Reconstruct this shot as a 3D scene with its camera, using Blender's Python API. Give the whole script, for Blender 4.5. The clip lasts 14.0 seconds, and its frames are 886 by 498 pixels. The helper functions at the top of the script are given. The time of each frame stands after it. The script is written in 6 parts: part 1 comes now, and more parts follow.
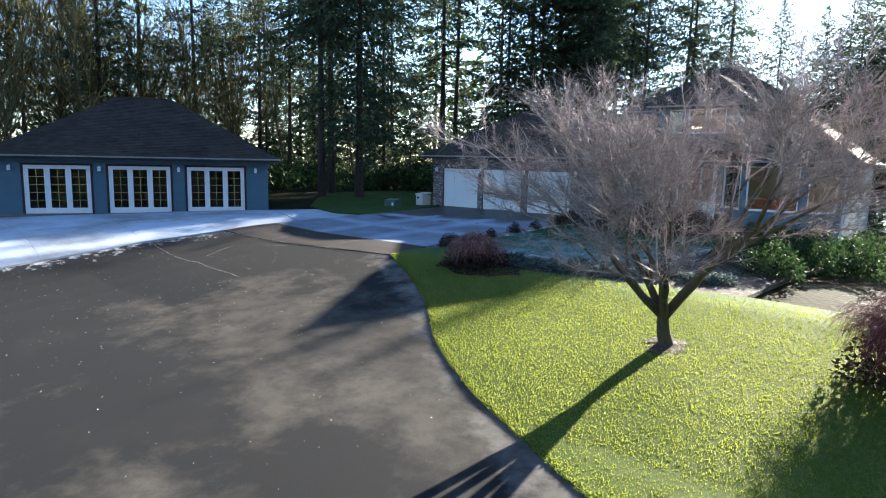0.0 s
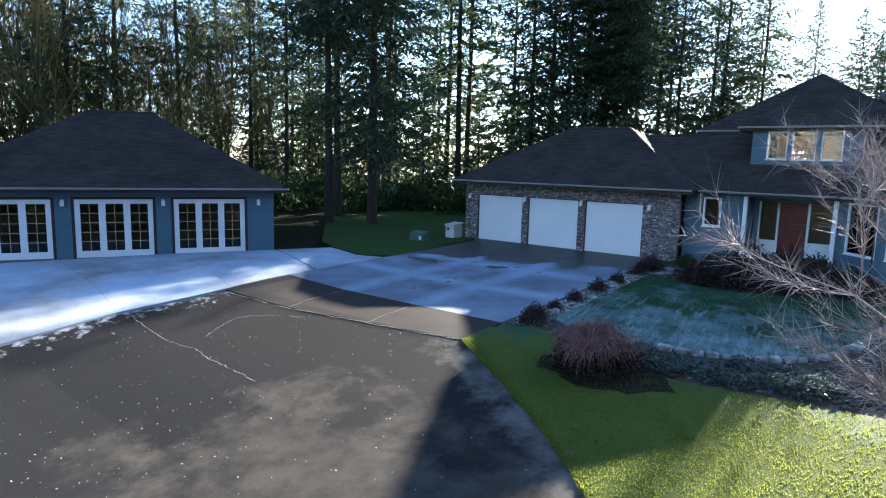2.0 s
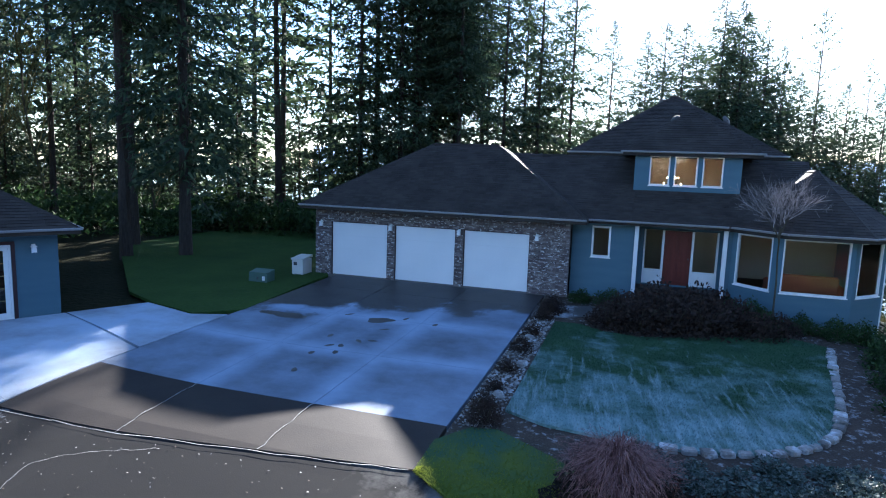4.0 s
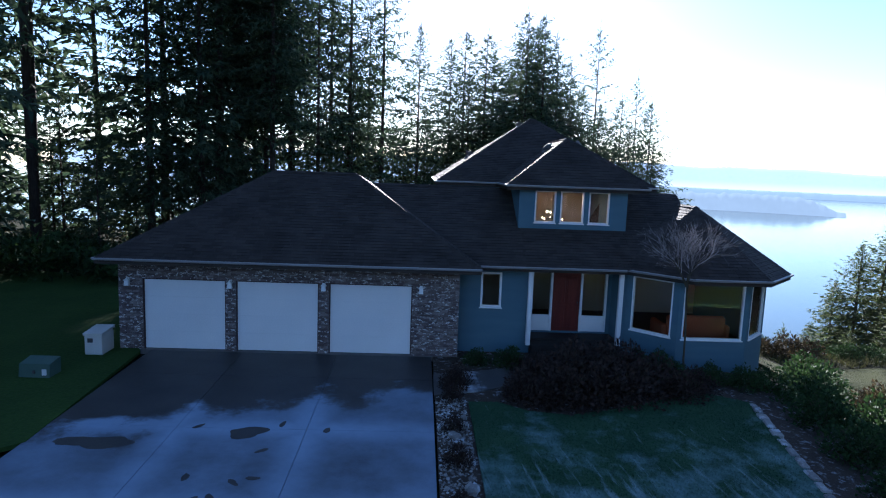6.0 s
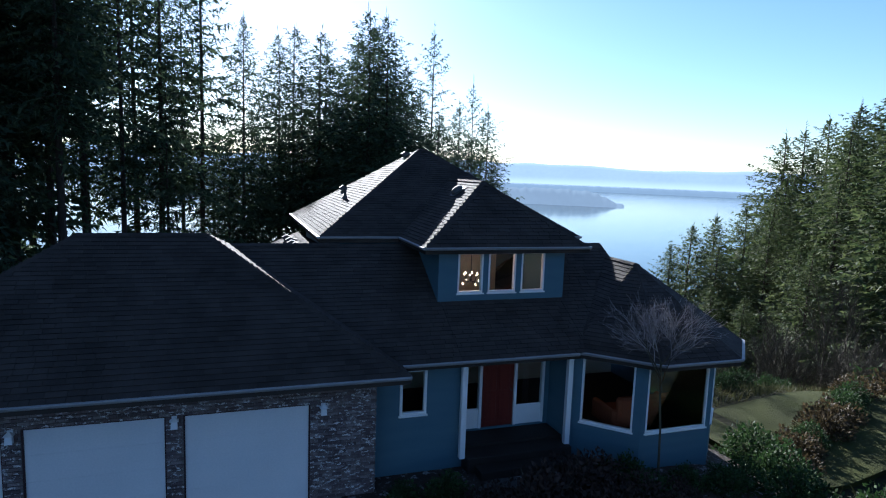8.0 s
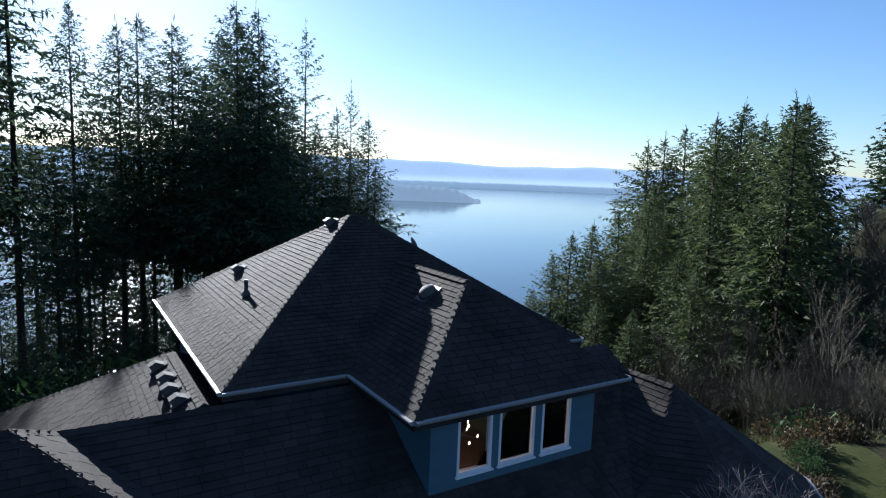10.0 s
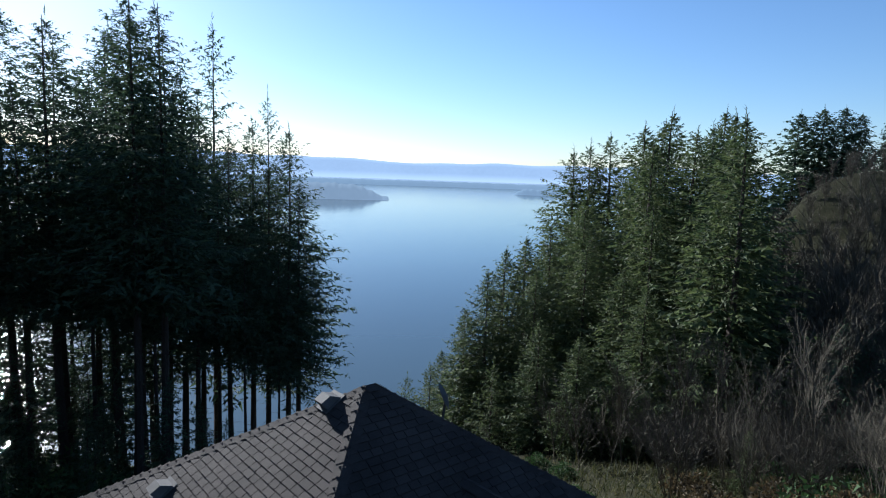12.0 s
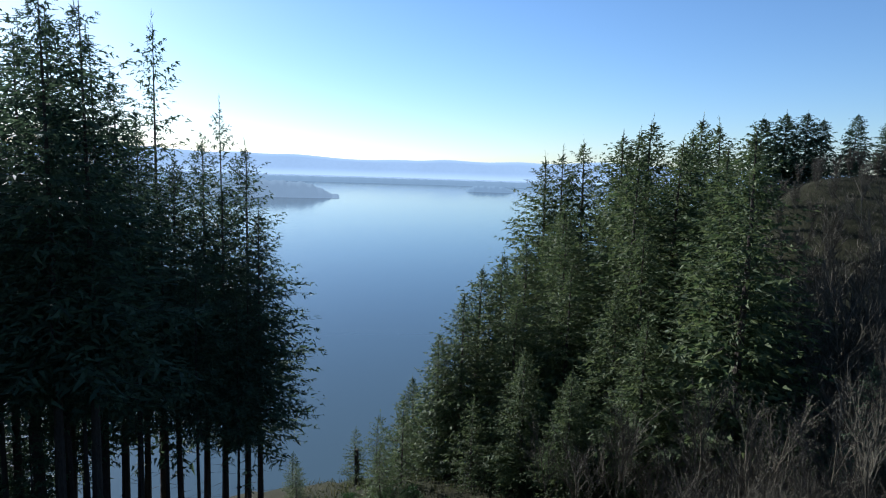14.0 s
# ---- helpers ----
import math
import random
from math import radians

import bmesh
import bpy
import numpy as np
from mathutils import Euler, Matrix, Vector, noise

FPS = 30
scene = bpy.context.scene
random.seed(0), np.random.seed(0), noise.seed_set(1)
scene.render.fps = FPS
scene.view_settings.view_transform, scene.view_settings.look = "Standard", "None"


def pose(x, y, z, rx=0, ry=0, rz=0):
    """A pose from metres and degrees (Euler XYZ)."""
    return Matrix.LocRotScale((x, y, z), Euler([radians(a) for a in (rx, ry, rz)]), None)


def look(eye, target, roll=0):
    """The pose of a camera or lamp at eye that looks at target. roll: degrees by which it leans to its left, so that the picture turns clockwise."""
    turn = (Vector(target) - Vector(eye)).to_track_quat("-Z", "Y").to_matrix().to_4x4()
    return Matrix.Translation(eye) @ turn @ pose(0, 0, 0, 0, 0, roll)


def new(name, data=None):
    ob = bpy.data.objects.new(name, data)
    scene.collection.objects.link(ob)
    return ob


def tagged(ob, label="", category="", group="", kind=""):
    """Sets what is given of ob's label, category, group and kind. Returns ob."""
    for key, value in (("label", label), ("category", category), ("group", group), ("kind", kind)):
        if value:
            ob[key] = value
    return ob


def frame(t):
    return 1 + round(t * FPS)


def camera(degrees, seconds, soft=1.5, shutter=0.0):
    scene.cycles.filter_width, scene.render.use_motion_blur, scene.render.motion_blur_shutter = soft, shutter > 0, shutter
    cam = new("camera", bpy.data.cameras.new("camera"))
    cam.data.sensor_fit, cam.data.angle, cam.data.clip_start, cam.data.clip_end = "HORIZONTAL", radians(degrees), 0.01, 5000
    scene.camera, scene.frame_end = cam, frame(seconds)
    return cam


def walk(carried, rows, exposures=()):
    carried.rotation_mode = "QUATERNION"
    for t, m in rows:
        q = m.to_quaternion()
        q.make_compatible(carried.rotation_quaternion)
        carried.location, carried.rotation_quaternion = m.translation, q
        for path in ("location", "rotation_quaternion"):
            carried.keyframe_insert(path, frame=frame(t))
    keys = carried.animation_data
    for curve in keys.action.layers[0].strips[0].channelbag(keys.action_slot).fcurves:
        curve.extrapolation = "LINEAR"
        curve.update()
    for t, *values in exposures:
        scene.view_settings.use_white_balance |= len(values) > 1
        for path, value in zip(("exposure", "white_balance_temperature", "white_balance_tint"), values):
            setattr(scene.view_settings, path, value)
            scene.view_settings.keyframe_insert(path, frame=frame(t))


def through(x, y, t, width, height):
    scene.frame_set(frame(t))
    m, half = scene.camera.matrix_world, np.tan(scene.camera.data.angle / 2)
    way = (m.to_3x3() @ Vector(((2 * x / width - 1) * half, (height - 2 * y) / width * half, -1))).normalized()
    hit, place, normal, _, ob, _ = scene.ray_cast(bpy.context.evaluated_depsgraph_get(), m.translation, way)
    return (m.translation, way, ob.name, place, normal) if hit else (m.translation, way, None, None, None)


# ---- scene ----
cam = camera(71.0, 14.0, soft=1.1)
METRES, EYE, TILT, LEAN, TURN = 46.0, 2.68, 0.0, 0.0, 39.1
ROWS = [
    (0.0, 0.0, 0.0, 0.0, 0.18, -8.23, -1.23),
    (0.5, -0.0149, 0.0322, 0.0062, 0.06, -8.23, -1.25),
    (1.0, -0.0294, 0.0645, 0.0127, -0.03, -8.23, -1.27),
    (1.5, -0.0433, 0.0953, 0.0195, -0.11, -8.22, -1.3),
    (2.0, -0.0571, 0.1248, 0.0246, -1.47, -8.2, -1.37),
    (2.5, -0.0708, 0.153, 0.0284, -4.96, -8.15, -1.43),
    (3.0, -0.0842, 0.1805, 0.0329, -10.13, -8.09, -1.59),
    (5.5, -0.1202, 0.3213, 0.0618, -36.11, -7.57, -2.08),
    (6.0, -0.1187, 0.3515, 0.0686, -41.04, -7.49, -2.09),
    (6.5, -0.1125, 0.3816, 0.0757, -45.7, -7.42, -2.09),
    (7.0, -0.1017, 0.4124, 0.0835, -50.2, -7.36, -2.11),
    (7.5, -0.0878, 0.4431, 0.0916, -54.32, -7.31, -2.09),
    (8.0, -0.0705, 0.4731, 0.1006, -58.03, -7.27, -2.07),
    (8.5, -0.0497, 0.5028, 0.1099, -61.43, -7.24, -2.03),
    (9.0, -0.0263, 0.5313, 0.1203, -64.76, -7.23, -2.06),
    (11.5, 0.1135, 0.6627, 0.173, -77.98, -7.23, -1.96),
    (12.0, 0.1457, 0.6864, 0.1843, -79.52, -7.27, -1.93),
    (12.5, 0.1782, 0.7086, 0.1953, -80.87, -7.3, -1.91),
    (13.0, 0.2126, 0.73, 0.206, -82.08, -7.33, -1.88),
    (13.5, 0.2482, 0.7491, 0.2167, -83.14, -7.37, -1.85),
    (14.0, 0.2837, 0.768, 0.2286, -84.09, -7.46, -1.84),
]
walk(cam, [(t, pose(0, 0, EYE, TILT, LEAN, TURN) @ pose(METRES * x, METRES * y, METRES * z, 90 + pitch, roll, yaw)) for t, x, y, z, yaw, pitch, roll in ROWS],
     exposures=[(0.0, 2.5, 6350, 12), (1.5, 2.55, 6300, 13), (3.2, 2.75, 5850, 13), (5.4, 1.9, 5450, 18), (7.0, 1.35, 5400, 14), (9.0, 1.0, 5350, 13), (11.4, 0.83, 5350, 12), (14.0, 0.83, 5350, 12)])

# ---- world and sun ----
SUN_AZ, SUN_EL = 4.7, 19.7          # degrees from +y towards +x, and above the horizon
world = bpy.data.worlds.new("sky_world")
scene.world = world
world.use_nodes = True
wn = world.node_tree.nodes
sky = wn.new("ShaderNodeTexSky")
sky.sky_type = "NISHITA"
sky.sun_disc = False
sky.sun_elevation, sky.sun_rotation = radians(SUN_EL), radians(SUN_AZ)
sky.air_density, sky.dust_density, sky.ozone_density, sky.altitude = 0.95, 0.2, 3.0, 50
wn["Background"].inputs["Strength"].default_value = 0.076
world.node_tree.links.new(sky.outputs[0], wn["Background"].inputs[0])
sun_data = bpy.data.lights.new("sun", "SUN")
sun_data.energy, sun_data.angle, sun_data.color = 6.5, radians(0.53), (1.0, 0.92, 0.78)
sun = new("sun", sun_data)
sun_dir = Vector((math.sin(radians(SUN_AZ)) * math.cos(radians(SUN_EL)), math.cos(radians(SUN_AZ)) * math.cos(radians(SUN_EL)), math.sin(radians(SUN_EL))))
sun.matrix_world = look(tuple(sun_dir * 300), (0, 0, 0))

# ---- materials ----
def material(name, dark, light, rough=0.8, scale=4.0, fine=40.0, bump=0.3, metal=0.0, blend=0.5, island=0.0, stretch=(1, 1, 1), depth=0.01, spec=0.3):
    """A surface that varies between two colours at a coarse and a fine scale, with fine relief."""
    m = bpy.data.materials.new(name)
    m.use_nodes = True
    nt = m.node_tree
    n, l = nt.nodes, nt.links
    bsdf = n["Principled BSDF"]
    tc = n.new("ShaderNodeTexCoord")
    mp = n.new("ShaderNodeMapping")
    mp.inputs["Scale"].default_value = stretch
    l.new(tc.outputs["Object"], mp.inputs[0])
    big, small = n.new("ShaderNodeTexNoise"), n.new("ShaderNodeTexNoise")
    big.inputs["Scale"].default_value, small.inputs["Scale"].default_value = scale, fine
    big.inputs["Detail"].default_value, small.inputs["Detail"].default_value = 5, 4
    l.new(mp.outputs[0], big.inputs[0]), l.new(mp.outputs[0], small.inputs[0])
    mix = n.new("ShaderNodeMath"); mix.operation = "MULTIPLY_ADD"
    mix.inputs[1].default_value = blend
    l.new(small.outputs[0], mix.inputs[0])
    rest = n.new("ShaderNodeMath"); rest.operation = "MULTIPLY"; rest.inputs[1].default_value = 1 - blend
    l.new(big.outputs[0], rest.inputs[0]); l.new(rest.outputs[0], mix.inputs[2])
    fac = mix.outputs[0]
    if island:
        geo, info = n.new("ShaderNodeNewGeometry"), n.new("ShaderNodeObjectInfo")
        a = n.new("ShaderNodeMath"); a.operation = "ADD"
        l.new(geo.outputs["Random Per Island"], a.inputs[0]); l.new(info.outputs["Random"], a.inputs[1])
        w = n.new("ShaderNodeMath"); w.operation = "FRACT"; l.new(a.outputs[0], w.inputs[0])
        b = n.new("ShaderNodeMath"); b.operation = "MULTIPLY_ADD"; b.inputs[1].default_value = island; 
        l.new(w.outputs[0], b.inputs[0]); 
        c = n.new("ShaderNodeMath"); c.operation = "MULTIPLY_ADD"; c.inputs[1].default_value = 1; c.inputs[2].default_value = -island / 2
        l.new(fac, c.inputs[0]); l.new(c.outputs[0], b.inputs[2]); fac = b.outputs[0]
    ramp = n.new("ShaderNodeValToRGB")
    ramp.color_ramp.elements[0].position, ramp.color_ramp.elements[1].position = 0.3, 0.7
    ramp.color_ramp.elements[0].color, ramp.color_ramp.elements[1].color = (*dark, 1), (*light, 1)
    l.new(fac, ramp.inputs[0]); l.new(ramp.outputs[0], bsdf.inputs["Base Color"])
    bsdf.inputs["Roughness"].default_value, bsdf.inputs["Metallic"].default_value = rough, metal
    bsdf.inputs["Specular IOR Level"].default_value = spec
    if bump:
        bp = n.new("ShaderNodeBump"); bp.inputs["Strength"].default_value, bp.inputs["Distance"].default_value = bump, depth
        l.new(small.outputs[0], bp.inputs["Height"]); l.new(bp.outputs[0], bsdf.inputs["Normal"])
    return m


def leafy(name, dark, light, through=0.3, island=0.5):
    m = material(name, dark, light, 0.7, 0.6, 9.0, 0, island=island, spec=0.2)
    nt = m.node_tree
    n, l = nt.nodes, nt.links
    bsdf, ramp = n["Principled BSDF"], n["Color Ramp"]
    tr, mx = n.new("ShaderNodeBsdfTranslucent"), n.new("ShaderNodeMixShader")
    mx.inputs[0].default_value = through
    l.new(ramp.outputs[0], tr.inputs[0]); l.new(bsdf.outputs[0], mx.inputs[1]); l.new(tr.outputs[0], mx.inputs[2])
    l.new(mx.outputs[0], n["Material Output"].inputs[0])
    return m


def frosted(m, colour, low, high, scale, axis="", start=0.0, end=1.0, stretch=(1, 1, 1), turn=0.0):
    """A second colour over a surface (rime, patches, streaks, painted shade), laid on by a noise with a ragged edge,
    growing from start to end along an axis of the plan.
    """
    nt = m.node_tree
    n, l = nt.nodes, nt.links
    bsdf = n["Principled BSDF"]
    src = bsdf.inputs["Base Color"].links[0].from_socket
    tc = n.new("ShaderNodeTexCoord")
    no = n.new("ShaderNodeTexNoise"); no.inputs["Scale"].default_value, no.inputs["Detail"].default_value, no.inputs["Roughness"].default_value = scale, 7, 0.65
    mp = n.new("ShaderNodeMapping"); mp.inputs["Scale"].default_value, mp.inputs["Rotation"].default_value = stretch, (0, 0, turn)
    if turn:
        mp.vector_type = "TEXTURE"
        mp.inputs["Scale"].default_value = tuple(1 / s for s in stretch)
    l.new(tc.outputs["Object"], mp.inputs[0]); l.new(mp.outputs[0], no.inputs[0])
    fac = no.outputs[0]
    if axis:
        sp = n.new("ShaderNodeSeparateXYZ"); l.new(tc.outputs["Object"], sp.inputs[0])
        if axis == "edge":                                      # along the curved border between driveway and lawn
            dot = n.new("ShaderNodeVectorMath"); dot.operation = "DOT_PRODUCT"; dot.inputs[1].default_value = (0.582, 0.813, 0)
            l.new(tc.outputs["Object"], dot.inputs[0])
        mr = n.new("ShaderNodeMapRange"); mr.inputs[1].default_value, mr.inputs[2].default_value = start, end
        mr.inputs[3].default_value, mr.inputs[4].default_value = -0.35, 0.0
        l.new(dot.outputs["Value"] if axis == "edge" else sp.outputs[0 if axis == "x" else 1], mr.inputs[0])
        ad = n.new("ShaderNodeMath"); l.new(fac, ad.inputs[0]); l.new(mr.outputs[0], ad.inputs[1]); fac = ad.outputs[0]
    rp = n.new("ShaderNodeMapRange"); rp.inputs[1].default_value, rp.inputs[2].default_value = low, high
    l.new(fac, rp.inputs[0])
    mx = n.new("ShaderNodeMix"); mx.data_type = "RGBA"
    l.new(rp.outputs[0], mx.inputs[0]); l.new(src, mx.inputs[6]); mx.inputs[7].default_value = (*colour, 1)
    l.new(mx.outputs[2], bsdf.inputs["Base Color"])
    return m


def in_world(m):
    """Lets the pattern run on from piece to piece."""
    n, l = m.node_tree.nodes, m.node_tree.links
    geo = n.new("ShaderNodeNewGeometry")
    for lk in [k for k in l if k.from_node.type == "TEX_COORD"]:
        l.new(geo.outputs["Position"], lk.to_socket)
    return m


def rimed_slabs(m, colour, joints_x, joints_y, wet_line, slope, west):
    """Rime on slabs: thick along the joints, thin in the middle, melted with a ragged edge beyond a line of the plan."""
    nt = m.node_tree
    n, l = nt.nodes, nt.links
    bsdf = n["Principled BSDF"]
    src = bsdf.inputs["Base Color"].links[0].from_socket
    tc, sp = n.new("ShaderNodeTexCoord"), n.new("ShaderNodeSeparateXYZ")
    l.new(tc.outputs["Object"], sp.inputs[0])

    def op(kind, a, b=None, c=None):
        k = n.new("ShaderNodeMath"); k.operation = kind
        for i, s in enumerate((a, b, c)):
            if s is None:
                continue
            if isinstance(s, (int, float)):
                k.inputs[i].default_value = s
            else:
                l.new(s, k.inputs[i])
        return k.outputs[0]

    def cloud(scale, detail=6, rough=0.6):
        k = n.new("ShaderNodeTexNoise"); k.inputs["Scale"].default_value, k.inputs["Detail"].default_value, k.inputs["Roughness"].default_value = scale, detail, rough
        l.new(tc.outputs["Object"], k.inputs[0])
        return k.outputs[0]

    x, y = sp.outputs[0], sp.outputs[1]
    wide, fine = cloud(0.45), cloud(2.6, 7, 0.7)
    near = None
    for s, marks in ((x, joints_x), (y, joints_y)):
        for v in marks:
            d = op("ABSOLUTE", op("SUBTRACT", s, v))
            near = d if near is None else op("MINIMUM", near, d)
    streak = n.new("ShaderNodeMapRange"); streak.interpolation_type = "SMOOTHSTEP"
    streak.inputs[1].default_value, streak.inputs[2].default_value, streak.inputs[3].default_value, streak.inputs[4].default_value = 0.0, 0.75, 1.0, 0.0
    l.new(op("ADD", near, op("MULTIPLY_ADD", wide, 0.5, -0.25)), streak.inputs[0])
    # thickness of the rime
    thick = op("ADD", op("MULTIPLY_ADD", wide, 1.5, -0.22), op("MULTIPLY_ADD", streak.outputs[0], 0.45, op("MULTIPLY_ADD", fine, 0.3, -0.2)))
    # melted strip
    line = op("MULTIPLY_ADD", x, slope, wet_line - slope * west)
    melt = op("ADD", op("SUBTRACT", line, y), op("ADD", op("MULTIPLY_ADD", wide, 5.0, -2.5), op("MULTIPLY_ADD", fine, 2.2, -1.1)))
    melt = op("MULTIPLY_ADD", streak.outputs[0], 0.9, melt)
    edge = n.new("ShaderNodeMapRange"); edge.inputs[1].default_value, edge.inputs[2].default_value = -0.1, 0.7
    l.new(melt, edge.inputs[0])
    fac = op("MULTIPLY", op("MINIMUM", op("MAXIMUM", thick, 0.0), 1.0), edge.outputs[0])
    mx = n.new("ShaderNodeMix"); mx.data_type = "RGBA"
    l.new(fac, mx.inputs[0]); l.new(src, mx.inputs[6]); mx.inputs[7].default_value = (*colour, 1)
    l.new(mx.outputs[2], bsdf.inputs["Base Color"])
    l.new(op("MULTIPLY_ADD", edge.outputs[0], 0.3, 0.5), bsdf.inputs["Roughness"])
    return m


def glass_material(name, tint=(0.9, 0.95, 0.95)):
    m = bpy.data.materials.new(name)
    m.use_nodes = True
    n, l = m.node_tree.nodes, m.node_tree.links
    g, t, mx, fr = n.new("ShaderNodeBsdfGlossy"), n.new("ShaderNodeBsdfTransparent"), n.new("ShaderNodeMixShader"), n.new("ShaderNodeFresnel")
    g.inputs["Roughness"].default_value = 0.02
    t.inputs[0].default_value = (*tint, 1)
    fr.inputs[0].default_value = 1.45
    l.new(fr.outputs[0], mx.inputs[0]); l.new(t.outputs[0], mx.inputs[1]); l.new(g.outputs[0], mx.inputs[2])
    l.new(mx.outputs[0], n["Material Output"].inputs[0])
    return m


def glowing(name, colour, strength):
    m = bpy.data.materials.new(name)
    m.use_nodes = True
    b = m.node_tree.nodes["Principled BSDF"]
    b.inputs["Base Color"].default_value = (*colour, 1)
    b.inputs["Emission Color"].default_value, b.inputs["Emission Strength"].default_value = (*colour, 1), strength
    return m


ASPHALT = material("worn asphalt", (0.045, 0.041, 0.035), (0.082, 0.075, 0.064), 0.9, 0.35, 45, 0.2, blend=0.35, spec=0.1)
# darker areas over the base: southwards, westwards, northwards and in random patches
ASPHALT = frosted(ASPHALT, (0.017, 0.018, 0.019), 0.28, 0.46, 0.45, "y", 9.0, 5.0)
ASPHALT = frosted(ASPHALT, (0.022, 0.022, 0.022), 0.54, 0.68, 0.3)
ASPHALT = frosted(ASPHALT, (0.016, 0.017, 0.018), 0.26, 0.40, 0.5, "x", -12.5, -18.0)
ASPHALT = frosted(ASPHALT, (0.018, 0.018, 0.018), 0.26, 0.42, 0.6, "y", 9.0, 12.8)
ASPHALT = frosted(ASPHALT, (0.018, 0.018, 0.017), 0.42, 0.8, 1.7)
ASPHALT = frosted(ASPHALT, (0.095, 0.092, 0.088), 0.68, 0.8, 24.0)
ASPHALT = frosted(ASPHALT, (0.125, 0.12, 0.11), 0.36, 0.62, 1.3, "edge", 2.3, 3.4)
ASPHALT = frosted(ASPHALT, (0.4, 0.42, 0.45), 0.44, 0.62, 3.0, "x", -20.9, -22.7)
CONCRETE = material("damp brown concrete", (0.014, 0.011, 0.009), (0.034, 0.027, 0.022), 0.7, 0.9, 35, 0.3, blend=0.4)
# both rimes are tinted: the blue of open shade is put into them
FROST_CONCRETE = frosted(material("frosted concrete", (0.13, 0.13, 0.13), (0.24, 0.24, 0.24), 0.75, 0.7, 30, 0.3), (0.35, 0.43, 0.53), 0.30, 0.62, 0.35)
APRON_CONCRETE = rimed_slabs(material("rimed apron concrete", (0.026, 0.025, 0.026), (0.058, 0.055, 0.053), 0.7, 1.2, 30, 0.3), (0.25, 0.32, 0.42), (-19.75, -16.85), (19.4, 22.6), 23.0, 0.42, -20.0)
WET_CONCRETE = frosted(material("wet dark concrete", (0.05, 0.048, 0.046), (0.10, 0.095, 0.09), 0.55, 1.2, 30, 0.3), (0.5, 0.53, 0.56), 0.56, 0.72, 0.8)
GRASS = material("winter lawn", (0.04, 0.066, 0.016), (0.10, 0.13, 0.024), 0.85, 0.5, 46, 0.5, blend=0.55, depth=0.012, spec=0.1)
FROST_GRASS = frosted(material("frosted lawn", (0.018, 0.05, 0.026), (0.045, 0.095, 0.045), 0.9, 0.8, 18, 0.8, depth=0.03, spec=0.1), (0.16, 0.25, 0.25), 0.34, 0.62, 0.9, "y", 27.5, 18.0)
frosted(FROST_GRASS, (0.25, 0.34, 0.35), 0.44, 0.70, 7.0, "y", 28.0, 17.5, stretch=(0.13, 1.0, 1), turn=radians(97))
frosted(GRASS, (0.055, 0.085, 0.012), 0.5, 0.66, 1.6, stretch=(0.09, 1.0, 1), turn=radians(-37))
# northern band: rime, and the house's shade put into a dark teal
frosted(GRASS, (0.035, 0.08, 0.045), 0.3, 0.55, 1.5, "y", 13.6, 16.0)
# darker copy of the lawn: the trees' shade is put into its colour
SHADE_TONED_GRASS = material("shade-darkened grass", (0.02, 0.045, 0.012), (0.05, 0.09, 0.02), 0.9, 0.6, 12, 0.8, depth=0.03, spec=0.1)
# colour lowered all over in place of tree shadows on this lawn
ROUGH_GRASS = material("rough winter grass", (0.02, 0.025, 0.007), (0.062, 0.07, 0.017), 0.9, 0.7, 22, 1.0, depth=0.08, spec=0.1)
BLADE = leafy("grass blades", (0.14, 0.175, 0.026), (0.24, 0.275, 0.045), 0.75, 0.2)
FOREST_FLOOR = material("forest floor", (0.012, 0.014, 0.007), (0.034, 0.032, 0.017), 0.95, 0.25, 5, 0.8, depth=0.08, spec=0.04)
SOIL = frosted(material("dark bark mulch", (0.025, 0.018, 0.013), (0.07, 0.05, 0.035), 0.95, 2, 30, 0.8, depth=0.03), (0.4, 0.42, 0.44), 0.55, 0.75, 6.0)
STONE = frosted(material("rough edging stone", (0.13, 0.12, 0.11), (0.30, 0.29, 0.27), 0.85, 3, 25, 0.6, island=0.4), (0.6, 0.63, 0.66), 0.5, 0.7, 3.0)
SHINGLE = material("weathered asphalt shingle", (0.027, 0.023, 0.02), (0.066, 0.055, 0.048), 0.8, 1.2, 60, 0.4, island=0.16, blend=0.4, spec=0.1)
BRICK = material("mottled brick", (0.09, 0.07, 0.07), (0.26, 0.225, 0.22), 0.85, 3, 40, 0.5, island=0.4, blend=0.5)
ramp = BRICK.node_tree.nodes["Color Ramp"].color_ramp
for at, col in ((0.42, (0.125, 0.096, 0.094)), (0.58, (0.165, 0.13, 0.125)), (0.70, (0.20, 0.165, 0.158))):
    e = ramp.elements.new(at); e.color = (*col, 1)
ramp.elements[-1].position = 0.80
frosted(BRICK, (0.66, 0.64, 0.62), 0.56, 0.61, 9.0, stretch=(1, 1, 2.0))
in_world(BRICK)
MORTAR = material("grey mortar", (0.12, 0.11, 0.105), (0.19, 0.18, 0.17), 0.95, 3, 60, 0.4)
BLUE = material("blue-grey painted siding", (0.065, 0.13, 0.17), (0.09, 0.16, 0.20), 0.65, 0.8, 20, 0.15, stretch=(1, 1, 6))
TRIM = material("dull off-white gutter paint", (0.24, 0.235, 0.235), (0.32, 0.31, 0.305), 0.5, 1.5, 30, 0.08)
WHITE = material("white paint", (0.70, 0.71, 0.71), (0.80, 0.80, 0.79), 0.5, 1.5, 30, 0.08)
